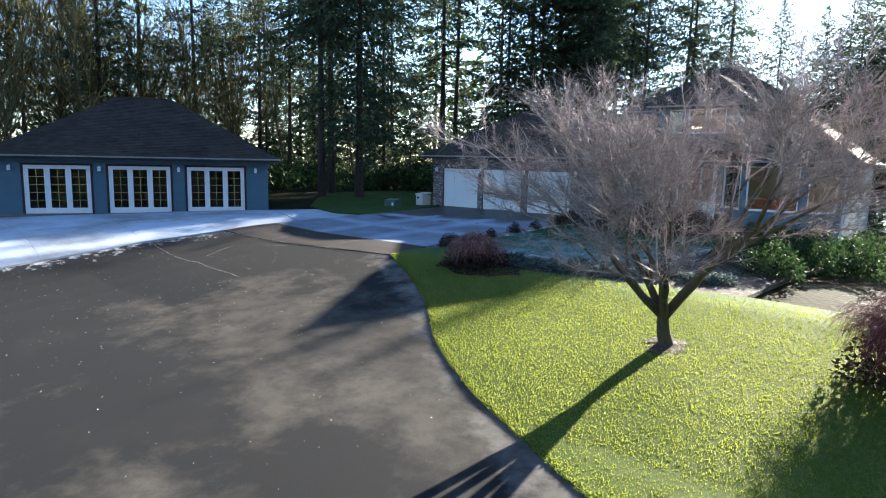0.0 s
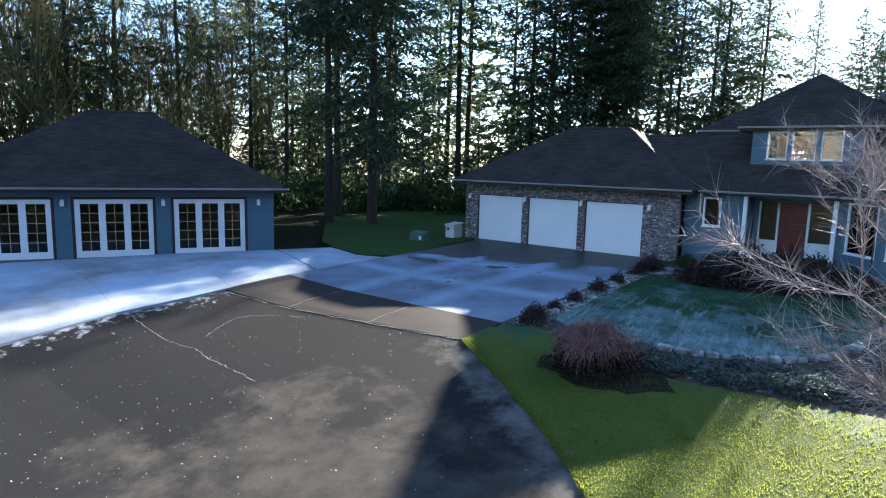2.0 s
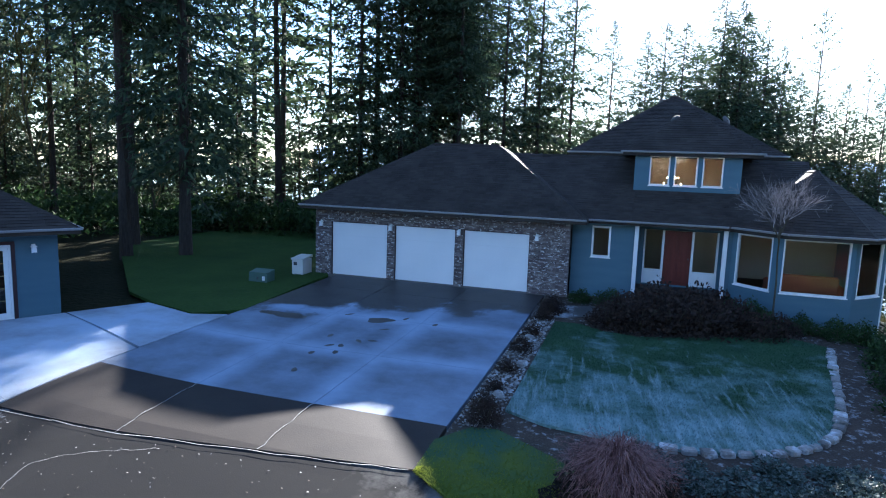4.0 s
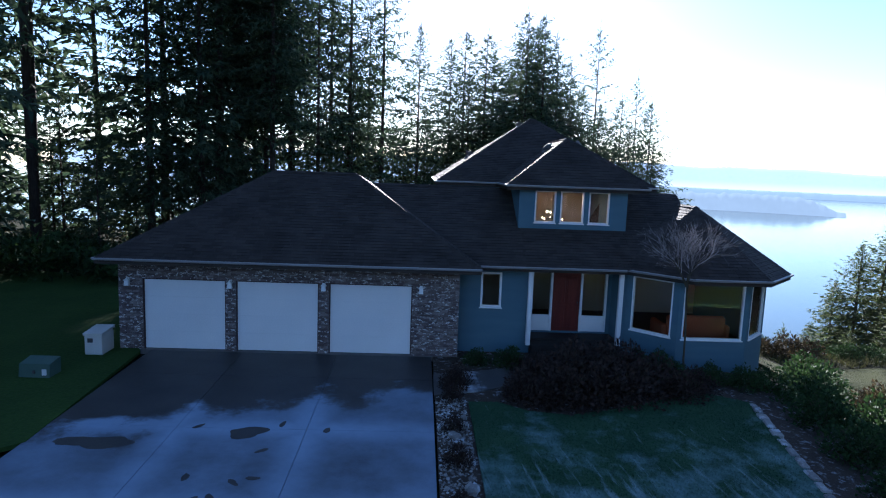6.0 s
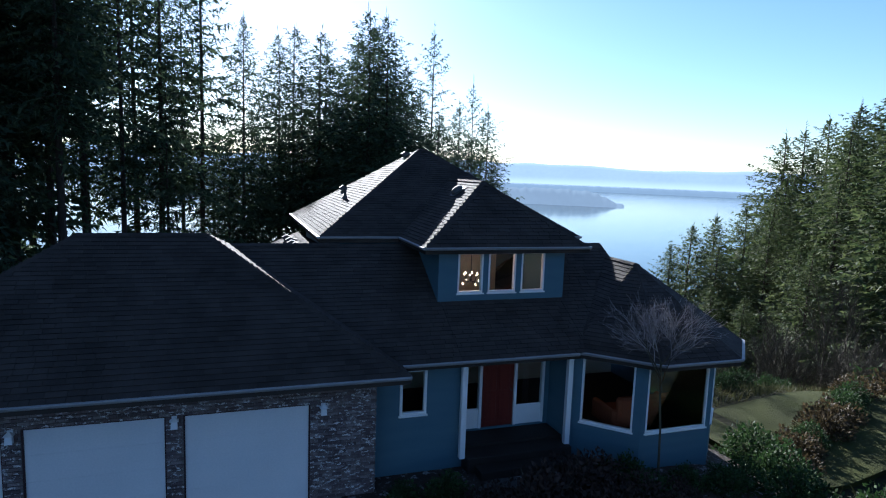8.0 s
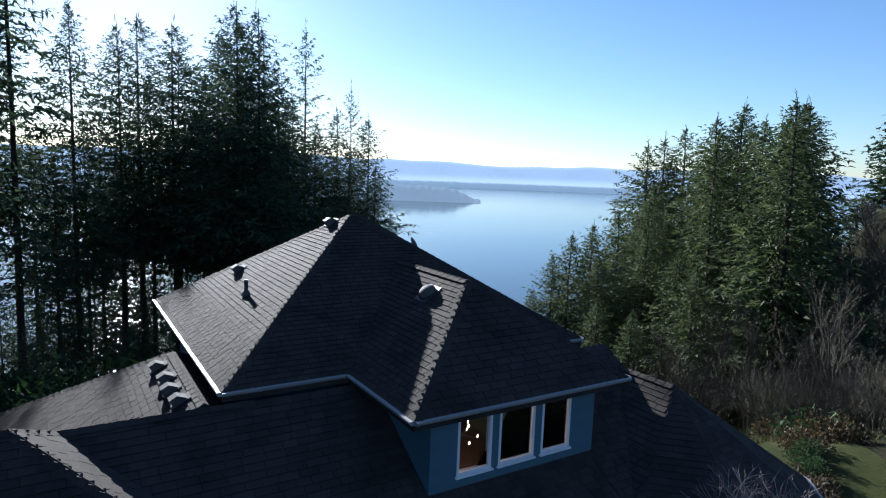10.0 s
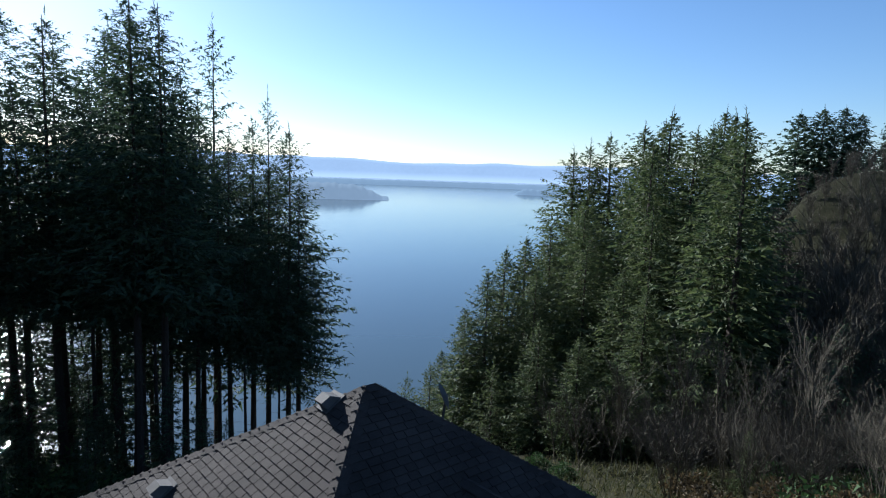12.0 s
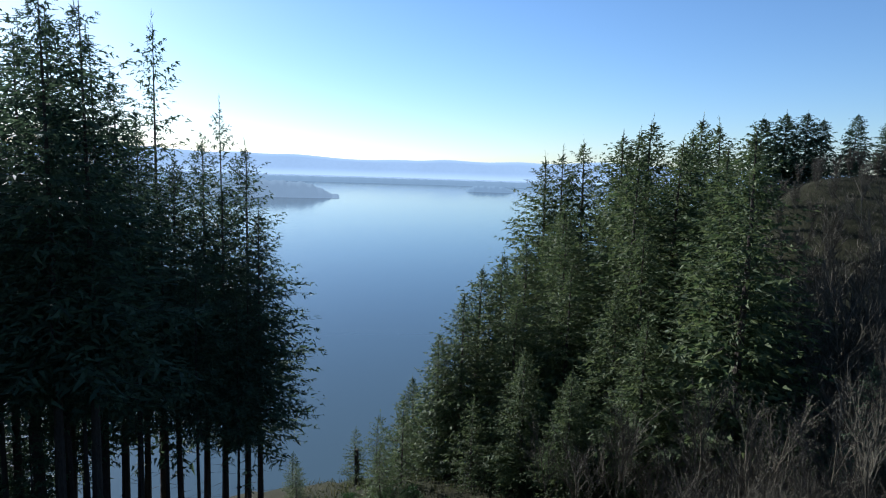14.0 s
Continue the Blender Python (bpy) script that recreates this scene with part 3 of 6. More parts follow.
# lake
g = Geo()
g.add([(4800 * math.cos(6.2832 * k / 64), 4800 * math.sin(6.2832 * k / 64), LAKE) for k in range(64)], [tuple(range(64))])
WATER = bpy.data.materials.new("lake water"); WATER.use_nodes = True
n, l = WATER.node_tree.nodes, WATER.node_tree.links
b = n["Principled BSDF"]
b.inputs["Base Color"].default_value, b.inputs["Roughness"].default_value, b.inputs["IOR"].default_value = (0.06, 0.09, 0.105, 1), 0.1, 1.33
tc, mp, no, no2, bp = n.new("ShaderNodeTexCoord"), n.new("ShaderNodeMapping"), n.new("ShaderNodeTexNoise"), n.new("ShaderNodeTexNoise"), n.new("ShaderNodeBump")
mp.inputs["Rotation"].default_value, mp.inputs["Scale"].default_value = (0, 0, radians(40)), (0.35, 1, 1)
no.inputs["Scale"].default_value, no.inputs["Detail"].default_value = 0.5, 5
no2.inputs["Scale"].default_value, no2.inputs["Detail"].default_value = 0.006, 6
l.new(tc.outputs["Object"], mp.inputs[0]); l.new(mp.outputs[0], no.inputs[0]); l.new(mp.outputs[0], no2.inputs[0])
bp.inputs["Distance"].default_value = 0.12
mr = n.new("ShaderNodeMapRange"); mr.inputs[1].default_value, mr.inputs[2].default_value, mr.inputs[3].default_value, mr.inputs[4].default_value = 0.42, 0.62, 0.04, 0.3
l.new(no2.outputs[0], mr.inputs[0]); l.new(mr.outputs[0], bp.inputs["Strength"]); l.new(no.outputs[0], bp.inputs["Height"]); l.new(bp.outputs[0], b.inputs["Normal"])
whole("water", g, WATER, "wide calm blue lake with wind-ruffled streaks", "lake", "structure")


# distance haze is put into the colour as a faint glow
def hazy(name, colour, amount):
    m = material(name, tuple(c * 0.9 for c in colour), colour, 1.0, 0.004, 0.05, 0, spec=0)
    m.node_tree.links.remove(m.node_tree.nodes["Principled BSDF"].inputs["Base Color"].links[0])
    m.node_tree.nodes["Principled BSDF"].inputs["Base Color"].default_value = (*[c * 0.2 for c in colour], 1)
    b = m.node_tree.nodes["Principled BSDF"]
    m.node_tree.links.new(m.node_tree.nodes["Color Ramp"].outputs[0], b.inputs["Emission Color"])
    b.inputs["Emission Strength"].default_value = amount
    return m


def ridge_line(name, az0, az1, dist, height, base, mat, label, category, rough, step_deg=0.12, depth=300, seed=0, fine=1.0, wave=1.7):
    """Distant land as a long bank: a front slope up to an uneven crest, and a back slope."""
    g, k, a = Geo(), 0, az0
    while a <= az1 + 1e-6:
        s, c = math.sin(radians(a)), math.cos(radians(a))
        f = (a - az0) / (az1 - az0)
        h = height(f) + rough * (noise.noise((a * wave + seed, 0.3, seed)) + fine * (0.6 * noise.noise((a * 7.3, seed, 1.1)) + 0.45 * noise.noise((a * 23, 2.2, seed)) + 0.25 * noise.noise((a * 61, 1.2, seed))))
        for dd, z in ((dist, base), (dist + depth * 0.15, base + max(0.5, h) * 0.75), (dist + depth * 0.4, base + max(0.6, h)), (dist + depth, base - 2)):
            g.v.append((s * dd, c * dd, z))
        k += 1; a += step_deg
    for i in range(k - 1):
        for j in range(3):
            g.f.append((4 * i + j, 4 * (i + 1) + j, 4 * (i + 1) + j + 1, 4 * i + j + 1))
    return whole(name, g, mat, label, category, "structure", smooth=True, fix=False)


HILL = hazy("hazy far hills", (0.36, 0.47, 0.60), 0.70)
# mist painted in: the hills' glow brightens towards their foot
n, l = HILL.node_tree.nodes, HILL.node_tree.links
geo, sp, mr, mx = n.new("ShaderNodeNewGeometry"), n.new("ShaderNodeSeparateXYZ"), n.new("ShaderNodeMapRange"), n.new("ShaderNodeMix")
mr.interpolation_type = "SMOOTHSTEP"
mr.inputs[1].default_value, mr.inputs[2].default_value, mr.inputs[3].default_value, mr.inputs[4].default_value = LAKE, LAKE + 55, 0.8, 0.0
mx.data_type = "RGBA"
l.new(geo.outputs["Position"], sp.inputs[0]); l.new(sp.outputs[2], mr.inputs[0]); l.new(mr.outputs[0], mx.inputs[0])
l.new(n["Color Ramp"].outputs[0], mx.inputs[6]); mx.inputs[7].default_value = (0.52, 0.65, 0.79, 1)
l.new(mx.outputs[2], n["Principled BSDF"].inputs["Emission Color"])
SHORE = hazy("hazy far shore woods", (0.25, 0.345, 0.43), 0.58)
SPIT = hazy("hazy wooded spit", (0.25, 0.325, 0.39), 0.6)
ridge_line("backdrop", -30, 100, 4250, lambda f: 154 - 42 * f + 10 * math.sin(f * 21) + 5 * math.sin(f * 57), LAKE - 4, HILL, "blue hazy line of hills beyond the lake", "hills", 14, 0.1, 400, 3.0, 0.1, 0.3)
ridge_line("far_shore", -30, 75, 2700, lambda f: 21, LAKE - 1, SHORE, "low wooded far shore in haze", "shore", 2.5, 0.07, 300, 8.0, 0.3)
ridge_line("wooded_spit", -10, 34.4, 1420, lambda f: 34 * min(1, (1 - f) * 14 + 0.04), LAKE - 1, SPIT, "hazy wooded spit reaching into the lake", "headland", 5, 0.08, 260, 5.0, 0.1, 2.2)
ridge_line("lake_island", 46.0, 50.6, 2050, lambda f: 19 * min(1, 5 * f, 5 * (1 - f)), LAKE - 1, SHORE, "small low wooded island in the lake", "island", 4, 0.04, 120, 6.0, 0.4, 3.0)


# ---- roofs ----
SLOPE = 0.626


class Roof:
    """A roof of flat faces with courses of shingle tabs, ridge caps and a white gutter."""

    def __init__(self, parent, join):
        self.parent, self.join = parent, join
        self.core, self.tabs, self.caps, self.rng = Geo(), Geo(), Geo(), random.Random(11)
        self.piece = None

    def place(self, ob):
        ob.matrix_parent_inverse = self.join
        return ob

    def face(self, pts, tabs=True, pieces=0, tab=0.32, course=0.145):
        """pts: the eave's two ends first, then the rest round the face."""
        p = [Vector(q) for q in pts]
        e = (p[1] - p[0]).normalized()
        nrm = (p[1] - p[0]).cross(p[-1] - p[0]).normalized()
        if nrm.z < 0:
            nrm = -nrm
        u = nrm.cross(e)
        if u.z < 0:
            u = -u
        self.core.add(p, [tuple(range(len(p)))])
        if not tabs:
            return
        flat = [((q - p[0]).dot(e), (q - p[0]).dot(u)) for q in p]
        top = max(v for _, v in flat)
        k, made = 0, 0
        while k * course < top - 0.05:
            v0, v1 = k * course, min((k + 1) * course, top)
            vm, cut = (v0 + v1) / 2, []
            for (sa, va), (sb, vb) in zip(flat, flat[1:] + flat[:1]):
                if (va - vm) * (vb - vm) < 0:
                    cut.append(sa + (sb - sa) * (vm - va) / (vb - va))
            if len(cut) >= 2:
                s, end = min(cut) - (0.5 * tab if k % 2 else 0) - self.rng.uniform(0, 0.06), max(cut)
                lo = min(cut)
                while s < end:
                    w = tab * self.rng.choice((1, 1, 0.8, 1.15))
                    a, b = max(s, lo), min(s + w, end)
                    if b - a > 0.05:
                        h0, h1 = 0.02 + self.rng.uniform(0, 0.006), 0.006
                        o = p[0] + e * a + u * v0
                        wid, hgt = b - a - 0.012, v1 - v0 + 0.03
                        if made < pieces:
                            if self.piece is None:
                                pg = Geo()
                                pg.add([(0, 0, 0), (1, 0, 0), (1, 1, 0), (0, 1, 0), (0, 0, 1), (1, 0, 1), (1, 1, 0.3), (0, 1, 0.3)],
                                       [(4, 5, 6, 7), (0, 1, 5, 4), (1, 2, 6, 5), (3, 0, 4, 7), (2, 3, 7, 6), (3, 2, 1, 0)])
                                self.piece = fixed(pg.mesh("shingle", SHINGLE))
                            ob = new("shingle", self.piece)
                            ob.parent, ob.matrix_parent_inverse = self.parent, self.join
                            x, y, z = e * wid, u * hgt, nrm * h0
                            ob.matrix_basis = Matrix(((x.x, y.x, z.x, o.x), (x.y, y.y, z.y, o.y), (x.z, y.z, z.z, o.z), (0, 0, 0, 1)))
                            made += 1
                        else:
                            q = [o, o + e * wid, o + e * wid + u * hgt, o + u * hgt]
                            self.tabs.add([q[0] + nrm * h0, q[1] + nrm * h0, q[2] + nrm * h1, q[3] + nrm * h1, q[0], q[1], q[2], q[3]],
                                          [(0, 1, 2, 3), (4, 5, 1, 0), (5, 6, 2, 1), (7, 4, 0, 3)])
                    s += w
            k += 1

    def cap(self, a, b, wide=0.12, piece=0.22):
        """Cap shingles along a hip or ridge."""
        a, b = Vector(a), Vector(b)
        d = (b - a); n = max(1, int(d.length / piece)); d.normalize()
        side = d.cross(Vector((0, 0, 1))).normalized()
        for i in range(n):
            o = a + (b - a) * (i / n)
            q = o + (b - a) * (1 / n) * 1.12
            dz = Vector((0, 0, wide * 0.46))
            up = Vector((0, 0, 0.03)); lo = Vector((0, 0, 0.02))
            self.caps.add([o + up, o + side * wide - dz + up, q + side * wide - dz + lo, q + lo, q - side * wide - dz + lo, o - side * wide - dz + up],
                          [(0, 1, 2, 3), (0, 3, 4, 5)])

    def close(self, bottom, z, drop=0.16):
        """Fascia and soffit under the eaves' outline."""
        p = [(x, y, z) for x, y in bottom]
        q = [(x, y, z - drop) for x, y in bottom]
        n = len(p)
        self.core.add(p + q, [(i, (i + 1) % n, n + (i + 1) % n, n + i) for i in range(n)] + [tuple(range(n, 2 * n))])

    def gutter(self, a, b, label=""):
        a, b = Vector(a), Vector(b)
        d = (b - a).normalized(); o = d.cross(Vector((0, 0, 1))).normalized()
        g = Geo()
        prof = [(0.0, 0.015), (0.075, 0.015), (0.085, 0.002), (0.075, -0.03), (0.05, -0.055), (0.0, -0.055)]
        pa = [a + o * s + Vector((0, 0, h)) for s, h in prof]
        pb = [b + o * s + Vector((0, 0, h)) for s, h in prof]
        g.add(pa + pb, [(i, (i + 1) % 6, 6 + (i + 1) % 6, 6 + i) for i in range(6)] + [tuple(range(6))[::-1], tuple(range(6, 12))])
        self.place(part("gutter", g, TRIM, self.parent, label or "dull off-white gutter"))

    def finish(self):
        ob = self.place(part("roof", self.core, SHINGLE, self.parent, "dark weathered shingle roof", fix=False))
        bm = bmesh.new(); bm.from_mesh(ob.data)
        bmesh.ops.remove_doubles(bm, verts=bm.verts, dist=0.002)
        bm.to_mesh(ob.data); bm.free()
        if self.tabs.v:
            self.place(part("shingle_field", self.tabs, SHINGLE, self.parent, kind="stuff", fix=False))
        if self.caps.v:
            self.place(part("ridge_cap", self.caps, SHINGLE, self.parent, kind="stuff", fix=False))


def hip_faces(roof, x0, x1, y0, y1, z, slope, pieces_west=0, tabs=True, gutters="swen", tab=0.32, course=0.145):
    """A hip roof over a rectangle; the ridge runs along the longer side."""
    w, d = x1 - x0, y1 - y0
    h = min(w, d) / 2
    zr = z + slope * h
    if w >= d:
        ra, rb = (x0 + h, y0 + h, zr), (x1 - h, y0 + h, zr)
    else:
        ra, rb = (x0 + h, y0 + h, zr), (x0 + h, y1 - h, zr)
    A, B, C, D = (x0, y0, z), (x1, y0, z), (x1, y1, z), (x0, y1, z)
    if w >= d:
        faces = {"s": [A, B, rb, ra], "e": [B, C, rb], "n": [C, D, ra, rb], "w": [D, A, ra]}
        hips = [(A, ra), (B, rb), (C, rb), (D, ra)]
    else:
        faces = {"s": [A, B, ra], "e": [B, C, rb, ra], "n": [C, D, rb], "w": [D, A, ra, rb]}
        hips = [(A, ra), (B, ra), (C, rb), (D, rb)]
    for k, f in faces.items():
        f2 = [q for i, q in enumerate(f) if q != f[i - 1]]
        roof.face(f2, tabs, pieces_west if k == "w" else 0, tab, course)
    for a, b in hips:
        roof.cap(a, b)
    if Vector(ra) != Vector(rb):
        roof.cap(ra, rb)
    roof.close([(x0, y0), (x1, y0), (x1, y1), (x0, y1)], z)
    for k, (a, b) in {"s": (A, B), "e": (B, C), "n": (C, D), "w": (D, A)}.items():
        if k in gutters:
            roof.gutter(a, b)


# ---- windows and doors ----
def local(o, ang):
    return Matrix.Translation(o) @ Matrix.Rotation(ang, 4, "Z")


def window(name, parent, join, o, ang, w, h, lights=1, rows=1, cols=1, frame_mat=None, label="", border=0.06, stile=0.05, sill=True):
    """A window set in the plane y = 0 of its own frame at o: x along the wall, y inwards."""
    fm = frame_mat or WHITE
    m = local(o, ang)
    ob = new(name, None)
    ob.parent, ob.matrix_parent_inverse, ob.matrix_basis = parent, join, m
    tagged(ob, label)
    g = Geo()
    g.cbox(-border, w + border, -0.03, 0.09, h, h + border, 0.006)
    g.cbox(-border, w + border, -0.03, 0.09, -border, 0, 0.006)
    g.cbox(-border, 0, -0.03, 0.09, 0, h, 0.006)
    g.cbox(w, w + border, -0.03, 0.09, 0, h, 0.006)
    f = part("window_frame", g, fm, ob)
    lw = w / lights
    for i in range(lights):
        x0, x1 = i * lw, (i + 1) * lw
        g = Geo()
        if lights > 1 or rows > 1:
            g.cbox(x0, x0 + stile, -0.012, 0.05, 0, h, 0.004); g.cbox(x1 - stile, x1, -0.012, 0.05, 0, h, 0.004)
            g.cbox(x0 + stile, x1 - stile, -0.012, 0.05, 0, stile * 1.6, 0.004); g.cbox(x0 + stile, x1 - stile, -0.012, 0.05, h - stile, h, 0.004)
            part("sash", g, fm, ob)
        px0, px1, pz0, pz1 = x0 + stile * (lights > 1 or rows > 1), x1 - stile * (lights > 1 or rows > 1), stile * 1.6 * (lights > 1 or rows > 1), h - stile * (lights > 1 or rows > 1)
        g = Geo()
        for r in range(1, rows):
            z = pz0 + (pz1 - pz0) * r / rows
            g.box(px0, px1, 0.005, 0.022, z - 0.009, z + 0.009)
        for c in range(1, cols):
            x = px0 + (px1 - px0) * c / cols
            g.box(x - 0.009, x + 0.009, 0.003, 0.024, pz0, pz1)
        if g.v:
            part("muntin", g, BRASS, ob, "brass-coloured glazing bars")
        g = Geo(); g.box(px0, px1, 0.026, 0.032, pz0, pz1)
        pane = part("pane", g, GLASS, ob)
        pane.visible_shadow = False
    if sill:
        g = Geo(); g.cbox(-border - 0.03, w + border + 0.03, -0.07, 0.0, -border - 0.035, -border, 0.006)
        part("sill", g, fm, ob)
    return ob


def wall_boxes(g, x0, x1, z0, z1, y0, y1, holes):
    """One wall along x, in one piece, with rectangular openings (x0, x1, z0, z1) right through it."""
    xs = sorted({x0, x1, *[h[0] for h in holes], *[h[1] for h in holes]})
    zs = sorted({z0, z1, *[h[2] for h in holes], *[h[3] for h in holes]})
    xs, zs = [x for x in xs if x0 <= x <= x1], [z for z in zs if z0 <= z <= z1]

    def solid(i, k):
        if not (0 <= i < len(xs) - 1 and 0 <= k < len(zs) - 1):
            return False
        cx, cz = (xs[i] + xs[i + 1]) / 2, (zs[k] + zs[k + 1]) / 2
        return not any(h[0] < cx < h[1] and h[2] < cz < h[3] for h in holes)

    base, w = len(g.v), len(xs)
    for y in (y0, y1):
        for z in zs:
            for x in xs:
                g.v.append((x, y, z))
    n = w * len(zs)
    idx = lambda side, i, k: base + side * n + k * w + i
    for i in range(len(xs) - 1):
        for k in range(len(zs) - 1):
            if not solid(i, k):
                continue
            for s in (0, 1):
                g.f.append((idx(s, i, k), idx(s, i + 1, k), idx(s, i + 1, k + 1), idx(s, i, k + 1)))
            for di, dk, a, b in ((-1, 0, (i, k), (i, k + 1)), (1, 0, (i + 1, k), (i + 1, k + 1)), (0, -1, (i, k), (i + 1, k)), (0, 1, (i, k + 1), (i + 1, k + 1))):
                if not solid(i + di, k + dk):
                    g.f.append((idx(0, *a), idx(0, *b), idx(1, *b), idx(1, *a)))
    return g


def lantern(parent, join, o, ang):
    ob = new("wall_lantern", None)
    ob.parent, ob.matrix_parent_inverse, ob.matrix_basis = parent, join, local((o[0], o[1], o[2] + 0.05), ang) @ Matrix.Diagonal((0.72, 0.72, 0.78, 1))
    tagged(ob, "white glass and metal wall lantern")
    part("back_plate", Geo().cbox(-0.07, 0.07, -0.02, 0, 0.0, 0.3, 0.006), WHITE, ob)
    g = Geo()
    g.add([(-0.09, -0.2, 0.0), (0.09, -0.2, 0.0), (0.09, -0.03, 0.0), (-0.09, -0.03, 0.0), (-0.075, -0.18, 0.2), (0.075, -0.18, 0.2), (0.075, -0.03, 0.2), (-0.075, -0.03, 0.2)],
          [(0, 3, 2, 1), (4, 5, 6, 7), (0, 1, 5, 4), (1, 2, 6, 5), (2, 3, 7, 6), (3, 0, 4, 7)])
    part("lamp_glass", g, material_frosted, ob)
    g = Geo().add([(-0.12, -0.22, 0.2), (0.12, -0.22, 0.2), (0.12, -0.01, 0.2), (-0.12, -0.01, 0.2), (0, -0.1, 0.31)], [(3, 2, 1, 0), (0, 1, 4), (1, 2, 4), (2, 3, 4), (3, 0, 4)])
    part("hood", g, WHITE, ob)
    return ob


material_frosted = material("milky lamp glass", (0.75, 0.77, 0.78), (0.85, 0.86, 0.87), 0.3, 3, 20, 0)

# ---- guest house ----
GZ = -0.17
guest = thing("guest_house", "single-storey blue guest house with hip roof and french doors", "house", at=local((GX, GY, GZ), GA))
I4 = Matrix.Identity(4)
LEN, DEP, WH = 11.62, 9.2, 2.55
starts = [1.2, 4.56, 7.92]
g = Geo()
wall_boxes(g, 0, LEN, -0.5, WH, 0, 0.16, [(s, s + 2.5, 0.06, 2.16) for s in starts])
part("wall", g, BLUE, guest, "blue-grey painted wall")
for lim in ((0, 0.16, 0.16, DEP), (LEN - 0.16, LEN, 0.16, DEP), (0.16, LEN - 0.16, DEP - 0.16, DEP)):
    part("wall", Geo().box(*lim, -0.5, WH), BLUE, guest, "blue-grey painted wall")
part("floor", Geo().box(0.16, LEN - 0.16, 0.16, DEP - 0.16, -0.2, 0.02), CONCRETE, guest)
part("plinth", Geo().cbox(-0.03, LEN + 0.03, -0.03, 0.0, -0.5, 0.02, 0.01), MORTAR, guest)
for s in starts:
    g = Geo()
    g.cbox(s - 0.16, s - 0.07, -0.025, 0.0, 0.0, 2.3, 0.006); g.cbox(s + 2.57, s + 2.66, -0.025, 0.0, 0.0, 2.3, 0.006); g.cbox(s - 0.07, s + 2.57, -0.025, 0.0, 2.21, 2.3, 0.006)
    part("door_surround", g, MAROON, guest, "dark maroon trim round the french doors")
    window("french_door", guest, I4, (s, 0.02, 0.10), 0, 2.5, 2.06, 3, 5, 2, label="white three-leaf french door with divided panes", border=0.06, stile=0.115, sill=False)
for s in (0.62, 4.13, 7.49, 11.02):
    lantern(guest, I4, (s, 0, 1.92), 0)
roof = Roof(guest, I4)
hip_faces(roof, -0.5, LEN + 0.5, -0.5, DEP + 0.5, WH + 0.1, 0.60)
roof.finish()

# ---- main house ----
HX, HY = -13.15, 27.85
house = thing("house", "two-storey blue house with brick garage and steep dark hip roofs", "house", at=pose(HX, HY, 0))
JOIN = Matrix.Translation((-HX, -HY, 0))


def hp(name, geo, mat, label="", **k):
    ob = part(name, geo, mat, house, label, **k)
    ob.matrix_parent_inverse = JOIN
    return ob


DOORS = [(-22.75, -20.27), (-19.96, -17.46), (-17.14, -14.60)]
g = Geo()
wall_boxes(g, -23.46, -13.15, -0.4, 2.68, 27.87, 28.05, [(a, b, 0.0, 2.2) for a, b in DOORS])
hp("garage_wall", g, MORTAR, "grey mortar backing of the brick garage wall")
hp("garage_wall", Geo().box(-23.46, -23.28, 28.05, 35.0, -0.4, 2.68), MORTAR); hp("garage_wall", Geo().box(-23.28, -13.15, 34.8, 35.0, -0.4, 2.68), MORTAR)
hp("garage_floor", Geo().box(-23.28, -13.2, 28.05, 34.8, -0.2, 0.01), CONCRETE)
for a, b in DOORS:
    door = new("garage_door", None)
    door.parent, door.matrix_parent_inverse, door.matrix_basis = house, JOIN, pose(a, 27.93, 0)
    tagged(door, "closed white sectional garage door")
    for i in range(4):
        part("door_section", Geo().cbox(0.03, b - a - 0.03, 0, 0.05, 0.02 + i * 0.54, 0.02 + (i + 1) * 0.54 - 0.001, 0.0025), DOORWHITE, door)
    g = Geo(); g.cbox(0, 0.03, -0.05, 0.06, 0, 2.2, 0.004); g.cbox(b - a - 0.03, b - a, -0.05, 0.06, 0, 2.2, 0.004); g.cbox(0.03, b - a - 0.03, -0.05, 0.06, 2.17, 2.2, 0.004)
    part("jamb", g, MAROON, door, "dark maroon door jamb")
    part("bottom_seal", Geo().cbox(0.03, b - a - 0.03, 0.0, 0.06, 0.0, 0.02, 0.003), DARKMETAL, door)
for x in (-23.17, -20.115, -17.30, -14.33):
    lantern(house, JOIN, (x, 27.84, 1.93), 0)

# house walls
BAY = [(-7.75, 28.45), (-6.55, 27.2), (-4.4, 27.2), (-3.25, 28.35)]
for lim in ((-13.15, -10.95, -0.6, 2.72, 28.5, 28.66, [(-12.43, -11.78, 1.46, 2.6)]), (-10.8, -7.75, -0.6, 2.72, 29.5, 29.66, [(-10.62, -8.05, 0.48, 2.5)])):
    hp("wall", wall_boxes(Geo(), *lim), BLUE, "blue-grey painted wall")
for lim in ((-10.95, -10.8, 28.5, 29.5, -0.6, 2.72), (-7.9, -7.75, 28.45, 29.5, -0.6, 2.72), (-3.41, -3.25, 28.35, 39.2, -2.8, 2.72), (-13.15, -3.41, 39.04, 39.2, -2.8, 2.72), (-13.15, -13.0, 28.66, 39.04, -0.6, 2.72)):
    hp("wall", Geo().box(*lim), BLUE, "blue-grey painted wall")
BAYWIN = []
